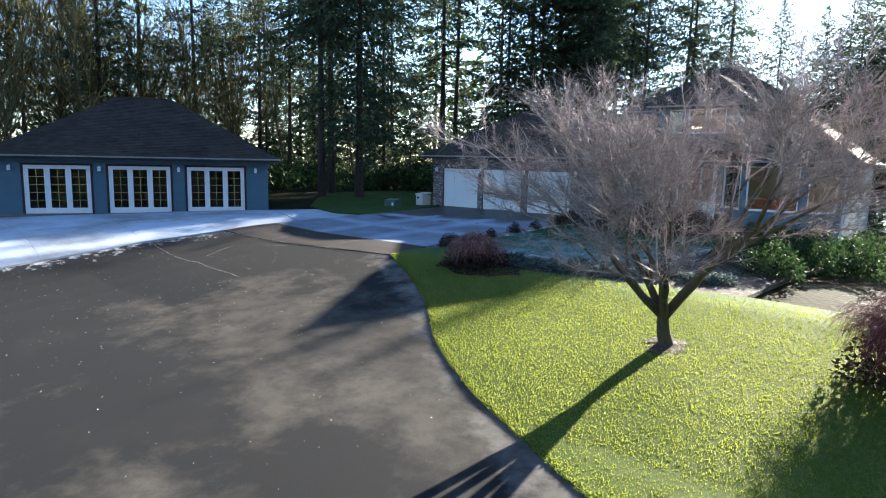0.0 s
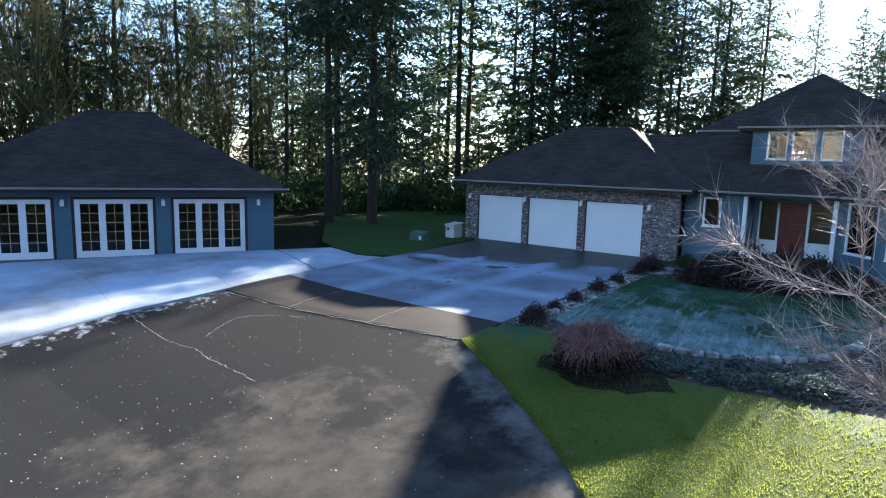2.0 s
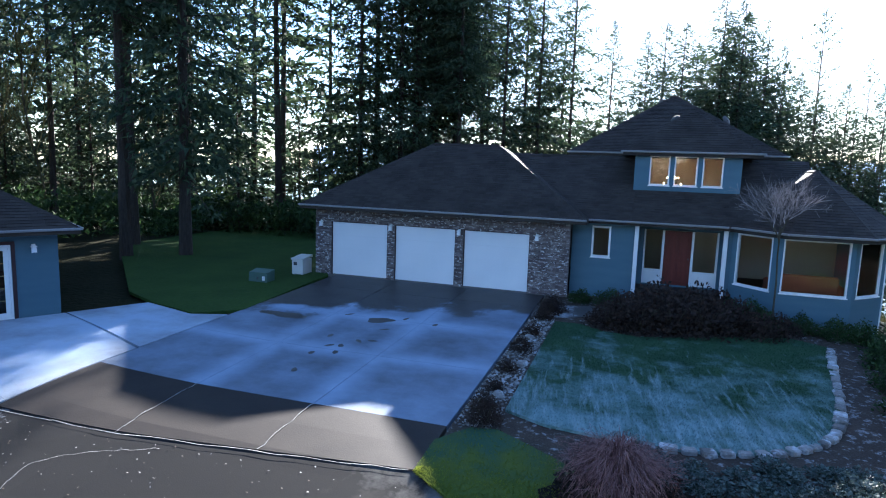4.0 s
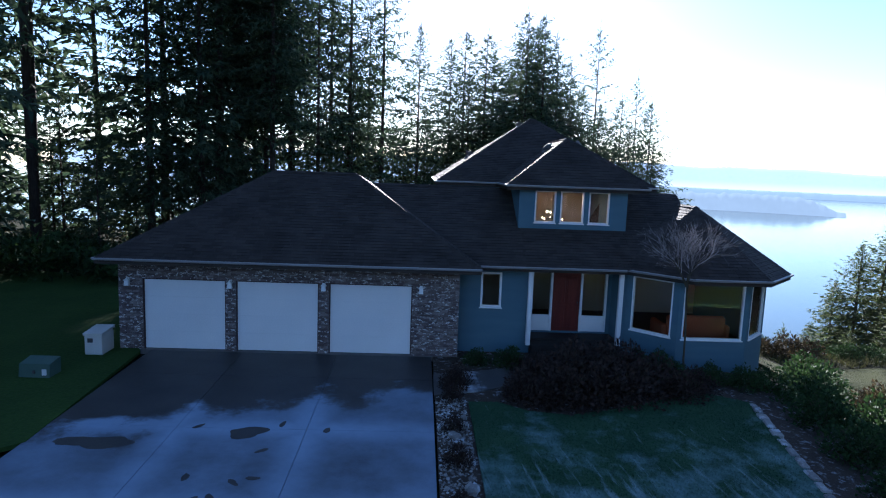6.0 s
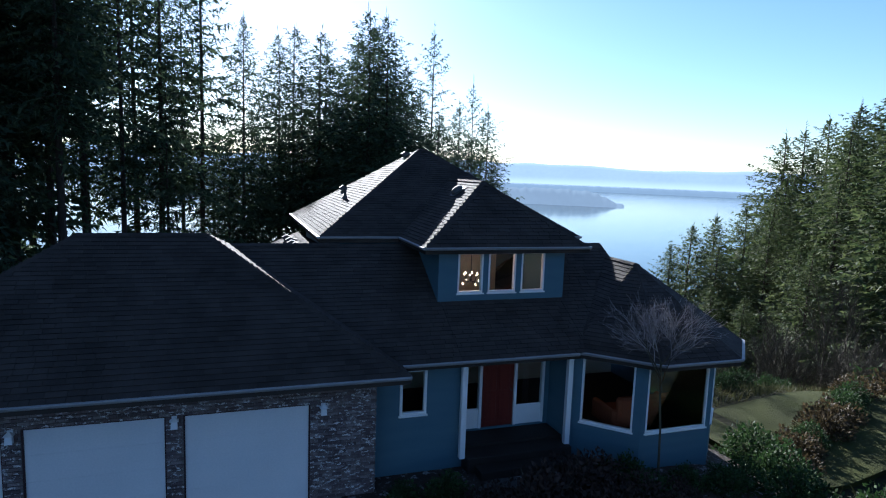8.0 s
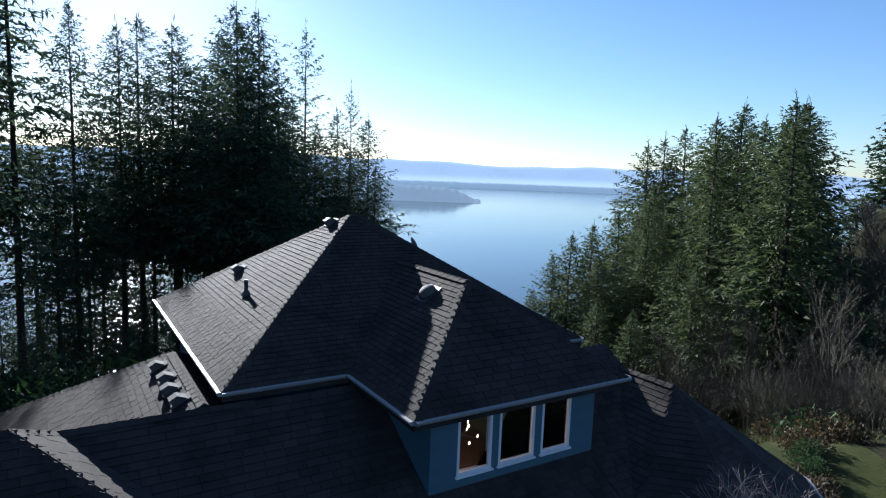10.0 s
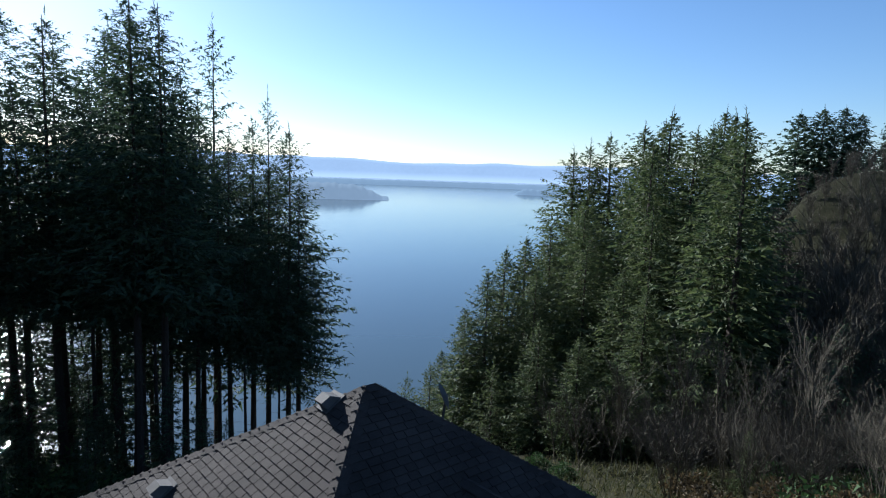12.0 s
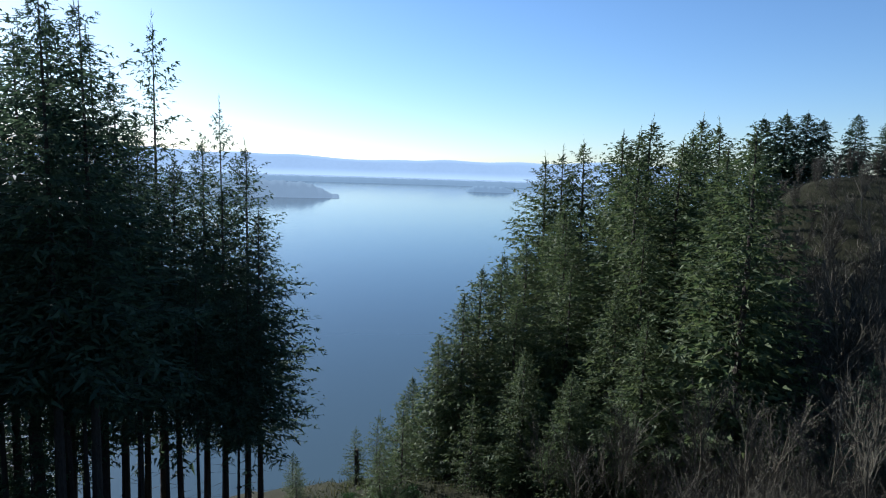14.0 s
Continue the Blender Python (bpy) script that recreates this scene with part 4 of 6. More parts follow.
for k, ((xa, ya), (xb, yb)) in enumerate(zip(BAY, BAY[1:])):
    ln, ang = math.hypot(xb - xa, yb - ya), math.atan2(yb - ya, xb - xa)
    m = local((xa, ya, 0), ang)
    inset = 0.14 if k == 1 else 0.2
    g = Geo()
    wall_boxes(g, 0, ln, -2.8, 2.72, 0, 0.15, [(inset, ln - inset, 0.92, 2.66)])
    g.v = [tuple(m @ Vector(q)) for q in g.v]
    hp("bay_wall", g, BLUE, "blue-grey painted wall of the bay")
    BAYWIN.append(window("bay_window", house, JOIN, tuple(m @ Vector((inset + 0.05, 0.02, 0.97))), ang, ln - 2 * inset - 0.1, 1.64, label="large white-framed bay window", border=0.05))
window("window", house, JOIN, (-12.37, 28.5, 1.53), 0, 0.53, 1.0, label="small white-framed window", border=0.07)
# porch: posts, deck, entrance
for x in (-10.88, -7.98):
    g = Geo(); g.cbox(x - 0.07, x + 0.07, 28.25, 28.39, 0.3, 2.74, 0.01)
    hp("porch_post", g, WHITE, "white porch post")
hp("porch_floor", Geo().cbox(-10.79, -7.92, 28.1, 29.49, -0.5, 0.36, 0.01), CONCRETE)
hp("porch_step", Geo().cbox(-10.6, -8.2, 27.7, 28.1, -0.5, 0.18, 0.01), CONCRETE)
entr = new("entrance", None); entr.parent, entr.matrix_parent_inverse, entr.matrix_basis = house, JOIN, pose(-10.62, 29.5, 0.48)
tagged(entr, "red-brown front door between white sidelights")
g = Geo()
for x0, x1 in ((0, 0.06), (0.64, 0.72), (1.66, 1.74), (2.5, 2.57)):
    g.cbox(x0, x1, -0.03, 0.12, 0, 2.02, 0.005)
part("door_frame", g, WHITE, entr)
for x0, x1 in ((0.06, 0.64), (1.74, 2.5)):
    part("sidelight_panel", Geo().cbox(x0, x1, 0.0, 0.05, 0.0, 0.55, 0.01), WHITE, entr)
    gl_ob = part("pane", Geo().box(x0, x1, 0.02, 0.03, 0.55, 2.0), GLASS, entr); gl_ob.visible_shadow = False
leaf = part("door_leaf", Geo().cbox(0.72, 1.66, 0.03, 0.08, 0.0, 2.0, 0.006), REDDOOR, entr, "red-brown stained front door")
for x0, x1, z0, z1 in ((0.84, 1.15, 0.15, 0.9), (1.23, 1.54, 0.15, 0.9), (0.84, 1.15, 1.0, 1.85), (1.23, 1.54, 1.0, 1.85)):
    part("door_panel", Geo().cbox(x0, x1, 0.015, 0.03, z0, z1, 0.008), REDDOOR, leaf)
part("door_knob", Geo().tube([(1.58, 0.03, 1.0), (1.58, -0.03, 1.0), (1.58, -0.05, 1.0)], [0.015, 0.03, 0.02], 8), METAL, leaf, "metal door knob")

# upper storey and dormer walls
for lim in ((-13.4, -13.25, 32.5, 39.2), (-6.3, -6.15, 32.5, 39.2), (-13.25, -6.3, 39.05, 39.2), (-13.25, -11.15, 32.5, 32.65), (-7.5, -6.3, 32.5, 32.65)):
    hp("upper_wall", Geo().box(*lim, 2.72, 5.25), BLUE, "blue-grey painted upper wall")
DW = [(-10.62, -9.91), (-9.76, -8.96), (-8.80, -8.10)]
hp("dormer_wall", wall_boxes(Geo(), -11.15, -7.5, 3.6, 5.25, 29.75, 29.9, [(a, b, 4.12, 5.2) for a, b in DW]), BLUE, "blue-grey painted dormer wall")
for lim in ((-11.15, -11.0, 29.9, 32.5), (-7.65, -7.5, 29.9, 32.5)):
    hp("dormer_wall", Geo().box(*lim, 3.6, 5.25), BLUE, "blue-grey painted dormer wall")
for a, b in DW:
    window("dormer_window", house, JOIN, (a + 0.05, 29.77, 4.17), 0, b - a - 0.1, 0.98, label="white-framed upper window", border=0.05)
g = Geo(); g.box(-13.2, -6.35, 29.95, 39.0, 3.2, 3.3); hp("upper_floor", g, CARPET, "dark brown carpet")
g = Geo(); g.box(-11.0, -7.65, 34.0, 34.1, 3.3, 5.25); hp("partition_wall", g, ROOM, "warm cream interior wall")
g = Geo(); g.box(-13.0, -3.45, 28.7, 39.0, 0.36, 0.42); hp("ground_floor", g, CONCRETE)
q = [(-7.6, 28.7), (-7.6, 28.6), (-6.45, 27.4), (-4.5, 27.4), (-3.45, 28.45), (-3.45, 28.7)]
hp("bay_floor", Geo().add([(x, y, 0.42) for x, y in q] + [(x, y, 0.3) for x, y in q], [tuple(range(6)), tuple(range(6, 12))[::-1]] + [(i, (i + 1) % 6, 6 + (i + 1) % 6, 6 + i) for i in range(6)]), CONCRETE)
g = Geo(); g.box(-13.0, -3.45, 33.0, 33.1, 0.42, 2.72); hp("inner_wall", g, ROOM, "warm cream interior wall")

roof = Roof(house, JOIN)
# garage
hip_faces(roof, -23.83, -12.55, 27.2, 35.6, 2.87, SLOPE, gutters="sw")
roof.finish()
# lower front roof over the entrance
roof = Roof(house, JOIN)
F0, FR = (28.0, 2.86), (31.9, 5.17)
DL, DR, DF = -11.06, -7.59, (29.84, F0[1] + (FR[1] - F0[1]) * 1.84 / 3.9)      # opening of the dormer's room
roof.face([(-14.2, *F0), (DL, *F0), (DL, *FR), (-16.2, *FR)])
roof.face([(DL, *F0), (DR, *F0), (DR, *DF), (DL, *DF)])
roof.face([(DR, *F0), (-5.0, *F0), (-5.0, *FR), (DR, *FR)])
roof.face([(DL, 35.9, 2.86), (-16.2, 35.9, 2.86), (-16.2, *FR), (DL, *FR)], False)
roof.face([(-5.0, 35.9, 2.86), (DR, 35.9, 2.86), (DR, *FR), (-5.0, *FR)], False)
roof.cap((-16.2, FR[0], FR[1]), (-13.4, FR[0], FR[1]))
roof.core.add([(-12.6, 28.0, 2.86), (-7.9, 28.0, 2.86), (-7.9, 28.0, 2.72), (-12.6, 28.0, 2.72), (-12.6, 29.6, 2.72), (-7.9, 29.6, 2.72)], [(0, 1, 2, 3), (3, 2, 5, 4)])
roof.gutter((-12.6, 28.0, 2.86), (-7.95, 28.0, 2.86))
roof.finish()
# rear wing
roof = Roof(house, JOIN)
hip_faces(roof, -17.4, -10.8, 29.0, 39.0, 3.1, 0.60, gutters="w")
roof.finish()
# second storey
roof = Roof(house, JOIN)
hip_faces(roof, -13.88, -5.68, 32.0, 40.0, 5.35, 0.66, 300, tab=0.21, course=0.12)
roof.finish()
# dormer
roof = Roof(house, JOIN)
DX0, DX1, DY0, DZ, DS = -11.6, -6.88, 29.5, 5.35, 0.705
dh = (DX1 - DX0) / 2
pk, bk = ((DX0 + DX1) / 2, DY0 + 2.15, DZ + DS * dh), ((DX0 + DX1) / 2, 35.4, DZ + DS * dh)
roof.face([(DX0, DY0, DZ), (DX1, DY0, DZ), pk]); roof.face([(DX0, 35.4, DZ), (DX0, DY0, DZ), pk, bk], tab=0.21, course=0.12); roof.face([(DX1, DY0, DZ), (DX1, 35.4, DZ), bk, pk])
roof.cap((DX0, DY0, DZ), pk); roof.cap((DX1, DY0, DZ), pk); roof.cap(pk, bk)
roof.close([(DX0, DY0), (DX1, DY0), (DX1, 32.2), (DX0, 32.2)], DZ)
roof.gutter((DX0, DY0, DZ), (DX1, DY0, DZ)); roof.gutter((DX0, 32.0, DZ), (DX0, DY0, DZ)); roof.gutter((DX1, DY0, DZ), (DX1, 32.0, DZ))
roof.finish()
roof = Roof(house, JOIN)
# bay roof: an eight-sided end with a ridge running back
BZ, bp_ = 2.86, (-5.15, 29.75, 4.82)
ring = [(-8.0, 28.25), (-6.4, 26.65), (-4.1, 26.65), (-2.62, 28.15), (-2.62, 36.0)]
rb_ = (-5.15, 36.0, 4.82)
for (xa, ya), (xb, yb) in zip(ring[:3], ring[1:4]):
    roof.face([(xa, ya, BZ), (xb, yb, BZ), bp_]); roof.cap((xb, yb, BZ), bp_)
    roof.gutter((xa, ya, BZ), (xb, yb, BZ))
roof.face([(-2.62, 28.15, BZ), (-2.62, 36.0, BZ), rb_, bp_])
roof.face([(-8.0, 36.0, BZ), (-8.0, 28.25, BZ), bp_, rb_])
roof.cap(bp_, rb_)
roof.close(ring + [(-8.0, 36.0)], BZ)
roof.gutter((-2.62, 28.15, BZ), (-2.62, 36.0, BZ))
roof.finish()
g = Geo(); g.tube([(-2.85, 28.2, 2.76), (-3.05, 28.42, 2.55), (-3.19, 28.55, 2.35), (-3.19, 28.55, -2.2)], [0.045] * 4, 8)
hp("downpipe", g, WHITE, "white painted downpipe")


def on_west(y, x):
    return 5.35 + 0.66 * (x + 13.88)


def box_vent(x, y, z, ang, tilt, mat=METAL):
    """A slant-backed roof vent."""
    ob = new("roof_vent", None); ob.parent, ob.matrix_parent_inverse = house, JOIN
    ob.matrix_basis = Matrix.Translation((x, y, z)) @ Matrix.Rotation(ang, 4, "Z") @ Matrix.Rotation(tilt, 4, "X") @ Matrix.Diagonal((0.62, 0.66, 0.85, 1))
    tagged(ob, "metal slant-back roof vent")
    part("flange", Geo().cbox(-0.25, 0.25, -0.28, 0.28, 0.02, 0.035, 0.005), mat, ob)
    g = Geo().add([(-0.17, -0.2, 0.03), (0.17, -0.2, 0.03), (0.2, 0.2, 0.03), (-0.2, 0.2, 0.03), (-0.17, -0.22, 0.2), (0.17, -0.22, 0.2), (0.18, 0.02, 0.2), (-0.18, 0.02, 0.2)],
                  [(0, 3, 2, 1), (4, 5, 6, 7), (0, 1, 5, 4), (1, 2, 6, 5), (2, 3, 7, 6), (3, 0, 4, 7)])
    part("hood", g, mat, ob)


tilt = math.atan(0.66)
box_vent(-10.25, 36.3, on_west(0, -10.25) + 0.01, radians(-90), tilt)
box_vent(-12.2, 37.6, on_west(0, -12.2) + 0.01, radians(-90), tilt)
dome = new("roof_vent", None); dome.parent, dome.matrix_parent_inverse = house, JOIN
dome.matrix_basis = Matrix.Translation((-9.75, 32.3, DZ + DS * (-9.75 - DX0) + 0.01)) @ Matrix.Rotation(radians(-90), 4, "Z") @ Matrix.Rotation(math.atan(DS), 4, "X")
tagged(dome, "round metal turtle roof vent")
part("flange", Geo().cbox(-0.22, 0.22, -0.24, 0.24, 0.02, 0.032, 0.004), DARKMETAL, dome)
g = Geo()
for i in range(6):
    for k in range(16):
        a, e = 6.2832 * k / 16, radians(i * 17.5)
        g.v.append((0.2 * math.cos(a) * math.cos(e), 0.2 * math.sin(a) * math.cos(e), 0.06 + 0.12 * math.sin(e)))
for i in range(5):
    for k in range(16):
        g.f.append((i * 16 + k, i * 16 + (k + 1) % 16, (i + 1) * 16 + (k + 1) % 16, (i + 1) * 16 + k))
g.f.append(tuple(80 + k for k in range(16)))
part("hood", g, METAL, dome, smooth=True)
part("neck", Geo().tube([(0, 0, 0.03), (0, 0, 0.065)], [0.15, 0.15], 12), DARKMETAL, dome)
for k, (x, y) in enumerate(((-14.42, 35.25), (-14.38, 34.35), (-14.4, 33.7), (-14.36, 33.0))):
    box_vent(x, y, 3.1 + 0.6 * (x + 17.4) + 0.02, radians(-90), math.atan(0.6))
px, py = -12.55, 35.6
g = Geo(); g.tube([(px, py, on_west(0, px) - 0.05), (px, py, on_west(0, px) + 0.36)], [0.045, 0.045], 10)
hp("vent_pipe", g, DARKMETAL, "dark plumbing vent pipe")
g = Geo(); g.tube([(px, py, on_west(0, px) + 0.0), (px, py, on_west(0, px) + 0.12)], [0.13, 0.05], 10)
hp("pipe_flashing", g, DARKMETAL, "dark pipe flashing")
# satellite dish on the far slope
g = Geo()
for i in range(6):
    for k in range(16):
        r = 0.05 * i; a = 6.2832 * k / 16
        g.v.append((r * math.cos(a), r * r * 0.9, r * math.sin(a)))
for i in range(5):
    for k in range(16):
        g.f.append((i * 16 + k, i * 16 + (k + 1) % 16, (i + 1) * 16 + (k + 1) % 16, (i + 1) * 16 + k))
mdish = Matrix.Translation((-7.4, 37.0, 7.05)) @ Matrix.Rotation(radians(48), 4, "Z") @ Matrix.Rotation(radians(-25), 4, "X")
g.v = [tuple(mdish @ Vector(q)) for q in g.v]
g.tube([(-7.4, 37.0, 7.05), (-7.4, 37.1, 6.5)], [0.025, 0.025], 6)
hp("satellite_dish", g, METAL, "grey satellite dish")
# chandelier behind the upper windows
chand = thing("chandelier", "brass chandelier with small warm bulbs", "chandelier", at=pose(-9.75, 31.0, 5.0))
g = Geo(); g.tube([(0, 0, 0), (0, 0, -0.75)], [0.012, 0.012], 6); g.tube([(0, 0, -0.73), (0, 0, -0.82)], [0.05, 0.02], 8)
part("stem", g, METAL, chand)
for k in range(12):
    a = 6.2832 * k / 12; r = 0.36 if k % 2 else 0.2; z = -0.86 if k % 2 else -0.62
    part("arm", Geo().tube([(0, 0, -0.78), (r * 0.6 * math.cos(a), r * 0.6 * math.sin(a), -0.85), (r * math.cos(a), r * math.sin(a), z)], [0.008] * 3, 5), METAL, chand)
    part("bulb", Geo().tube([(r * math.cos(a), r * math.sin(a), z), (r * math.cos(a), r * math.sin(a), z + 0.03), (r * math.cos(a), r * math.sin(a), z + 0.06)], [0.009, 0.014, 0.005], 6), BULB, chand)
lamp = bpy.data.lights.new("chandelier_light", "POINT"); lamp.energy, lamp.color, lamp.shadow_soft_size = 20, (1.0, 0.56, 0.32), 0.15
lob = new("chandelier_light", lamp); lob.location = (-9.7, 31.3, 4.75)
# unseen fill light added to brighten the room behind the bay
lamp2 = bpy.data.lights.new("bay_room_fill", "POINT"); lamp2.energy, lamp2.color, lamp2.shadow_soft_size = 1.3, (1.0, 0.6, 0.4), 0.2
lob = new("bay_room_fill", lamp2); lob.location = (-6.0, 30.6, 2.3)
# sofa in the bay, added to give the window's reddish reflection
sofa = thing("sofa", "rust-red sofa added for the reddish reflection in the bay window", "sofa", at=pose(-5.4, 29.0, 0.42))
part("seat", Geo().cbox(-0.95, 0.95, -0.4, 0.45, 0.1, 0.45, 0.05), CLOTH, sofa)
part("backrest", Geo().cbox(-0.95, 0.95, -0.62, -0.4, 0.1, 0.95, 0.06), CLOTH, sofa)
for x in (-1.13, 0.95):
    part("armrest", Geo().cbox(x, x + 0.18, -0.6, 0.45, 0.1, 0.65, 0.05), CLOTH, sofa)
for x in (-0.9, 0.9):
    for y in (-0.5, 0.38):
        part("leg", Geo().cbox(x - 0.03, x + 0.03, y - 0.03, y + 0.03, 0, 0.1, 0.004), DARKMETAL, sofa)

# ---- yard fixtures ----
gen = thing("standby_generator", "beige metal standby generator beside the garage", "generator", at=pose(-23.88, 27.45, -0.02) @ Matrix.Diagonal((0.62, 1.0, 1.0, 1)))
part("pad", Geo().cbox(-0.45, 0.5, -0.45, 0.45, -0.15, 0.03, 0.02), MORTAR, gen)
g = Geo().cbox(-0.4, 0.42, -0.36, 0.36, 0.03, 0.62, 0.02); part("cabinet", g, BEIGE, gen)
g = Geo().add([(-0.43, -0.4, 0.62), (0.45, -0.4, 0.62), (0.45, 0.4, 0.68), (-0.43, 0.4, 0.68), (-0.43, -0.4, 0.68), (0.45, -0.4, 0.68), (0.45, 0.4, 0.76), (-0.43, 0.4, 0.76)],
              [(0, 3, 2, 1), (4, 5, 6, 7), (0, 1, 5, 4), (1, 2, 6, 5), (2, 3, 7, 6), (3, 0, 4, 7)])
part("lid", g, BEIGE, gen)
part("vent_grille", Geo().cbox(-0.25, 0.0, -0.375, -0.36, 0.4, 0.53, 0.004), DARKMETAL, gen, "dark grille")
box = thing("utility_box", "green metal utility box on the grass", "utility box", at=pose(-24.4, 25.4, -0.06) @ Matrix.Diagonal((0.72, 0.72, 0.8, 1)))
part("pad", Geo().cbox(-0.62, 0.62, -0.45, 0.45, -0.2, 0.04, 0.02), MORTAR, box)
g = Geo().add([(-0.55, -0.38, 0.04), (0.55, -0.38, 0.04), (0.55, 0.38, 0.04), (-0.55, 0.38, 0.04), (-0.55, -0.3, 0.5), (0.55, -0.3, 0.5), (0.55, 0.38, 0.6), (-0.55, 0.38, 0.6)],
              [(0, 3, 2, 1), (4, 5, 6, 7), (0, 1, 5, 4), (1, 2, 6, 5), (2, 3, 7, 6), (3, 0, 4, 7)])
part("housing", g, GREENBOX, box)
part("warning_label", Geo().box(0.3, 0.45, -0.4, -0.36, 0.15, 0.35), WHITE, box, "white warning sticker")
part("latch", Geo().cbox(-0.04, 0.04, -0.4, -0.35, 0.2, 0.3, 0.006), METAL, box)


# ---- trees ----
def quads_mesh(name, verts, mat):
    """A mesh of separate leaves from an array (n, corners, 3)."""
    n, c = verts.shape[:2]
    me = bpy.data.meshes.new(name)
    me.vertices.add(n * c); me.loops.add(n * c); me.polygons.add(n)
    me.vertices.foreach_set("co", verts.reshape(-1).astype(np.float32))
    me.loops.foreach_set("vertex_index", np.arange(n * c, dtype=np.int32))
    me.polygons.foreach_set("loop_start", np.arange(0, n * c, c, dtype=np.int32))
    me.materials.append(mat)
    me.update(calc_edges=True)
    return me


def kites(start, way, side, length, width):
    """Pointed sprays: start, way and side as arrays (n, 3)."""
    L, W = length[:, None], width[:, None]
    mid = start + way * L * 0.45
    return np.stack([start, mid + side * W, start + way * L, mid - side * W], 1)


def spikes(start, way, side, length, width):
    """Three-cornered blades, broad at the start."""
    L, W = length[:, None], width[:, None] * 0.8
    return np.stack([start - side * W, start + way * L, start + side * W], 1)


def unit(a):
    return a / np.maximum(1e-9, np.linalg.norm(a, axis=-1, keepdims=True))


def conifer_meshes(seed, height, base, reach, branches=170, sprays=8, droop=0.5, trunk=0.34, ragged=0.35, needle=NEEDLE, gaps=0.0, size=1.0, fat=1.0, core=260):
    """Trunk and crown of a fir: branches all the way up, each a flat fan of side sprays with hanging tips."""
    r = np.random.RandomState(seed)
    tg = Geo()
    n = 8
    bend = r.uniform(-0.25, 0.25, 2)
    pts = [(bend[0] * math.sin(3 * i / n), bend[1] * math.sin(2.3 * i / n), height * i / n - (0.5 if i == 0 else 0)) for i in range(n + 1)]
    tg.tube(pts, [trunk * (1.25 if i == 0 else 1) * (1 - 0.94 * i / n) for i in range(n + 1)], 7)
    up = np.array([0, 0, 1.0])
    out = []
    for i in range(branches):
        f = ((i + r.rand()) / branches) ** 1.12
        if r.rand() < gaps * (1 - 0.3 * f):
            continue
        z = base + (height - 0.35 - base) * f
        L = 0.1 + reach * min((1 - f) ** 0.62, 2.1 * (1 - f)) * min(1.0, 0.65 + 1.9 * f) * (1 + ragged * r.uniform(-1.3, 0.75))
        a = i * 2.39996 + r.uniform(-0.5, 0.5)
        d, sd = np.array([math.cos(a), math.sin(a), 0.0]), np.array([-math.sin(a), math.cos(a), 0.0])
        e0, dr = -0.05 + 0.75 * f ** 1.5 + 0.5 * f ** 8 + r.uniform(-0.15, 0.22), droop * r.uniform(0.45, 1.45) * (1 - 0.8 * f)
        ns = max(4, int(sprays * (0.35 + 0.65 * L / reach) + 0.5))
        s = 0.1 + 0.9 * (np.arange(ns) + r.rand(ns) * 0.8 + 0.1) / ns
        axis = np.outer(s * L, d)
        axis[:, 2] += z + L * (e0 * s - dr * s ** 1.6 + 0.5 * dr * s ** 4)
        axis += sd * (r.uniform(-0.12, 0.12) * L) * (s ** 2)[:, None]
        for sg in (-1, 1):
            way = unit(d * r.uniform(0.45, 1.0, (ns, 1)) + sd * sg * r.uniform(0.5, 1.0, (ns, 1)) + up * r.uniform(-0.55, 0.12, (ns, 1)))
            sl = np.minimum(1.7, (0.1 + 0.12 * min(1.0, L) + 0.40 * L * np.maximum(0.05, 1.1 - s) ** 0.7 * np.minimum(1, 0.25 + 2 * s)) * r.uniform(0.55, 1.25, ns)) * size
            for k in (0.0, 0.3, 0.62):
                w2 = unit(way + r.normal(size=(ns, 3)) * (0.12 if k == 0 else 0.42) + up * (-0.25 * k))
                ln = sl * (0.52 if k == 0 else 0.42) * r.uniform(0.7, 1.25, ns)
                side = unit(np.cross(w2, unit(r.normal(size=(ns, 3)) * 0.65 + up)))
                out.append(spikes(axis + way * (sl * k)[:, None], w2, side, ln, (0.03 + 0.185 * ln) * fat))
        hang = unit(d * 0.25 - up + r.normal(size=(ns, 3)) * 0.4)
        hl = r.uniform(0.15, 0.6, ns) * (0.45 + 0.55 * L / reach) * size
        out.append(spikes(axis, hang, unit(np.cross(hang, r.normal(size=(ns, 3)))), hl, (0.03 + hl * 0.17) * fat))
        tipw = unit(np.tile(d, (2, 1)) + r.normal(size=(2, 3)) * 0.22 + up * (0.1 + 0.3 * f))
        out.append(spikes(axis[-2:], tipw, unit(np.cross(tipw, r.normal(size=(2, 3)))), np.array([0.35, 0.5]) * (0.5 + 0.5 * L / reach) * size, np.array([0.05, 0.05])))
        if L > 1.3 and i % 2 == 0:
            tg.tube([(0, 0, z), tuple(axis[-1])], [0.04 * (1 - f) + 0.012, 0.006], 3, False)
    # short sprays all through the crown
    f = r.rand(core) ** 1.1
    a = r.rand(core) * 6.2832
    lump = 1 + 0.22 * np.sin(3 * a + 9 * f + seed) + 0.18 * np.sin(31 * f + 2 * a)
    rad = reach * np.minimum((1 - f) ** 0.62, 2.1 * (1 - f)) * np.minimum(1, 0.6 + 1.9 * f) * r.uniform(0.02, 0.85, core) ** 0.75 * lump
    p = np.stack([np.cos(a) * rad, np.sin(a) * rad, base + (height - 0.5 - base) * f - 0.12 * rad], 1)
    w = unit(np.stack([np.cos(a), np.sin(a), np.full(core, -0.3)], 1) + r.normal(size=(core, 3)) * 0.42)
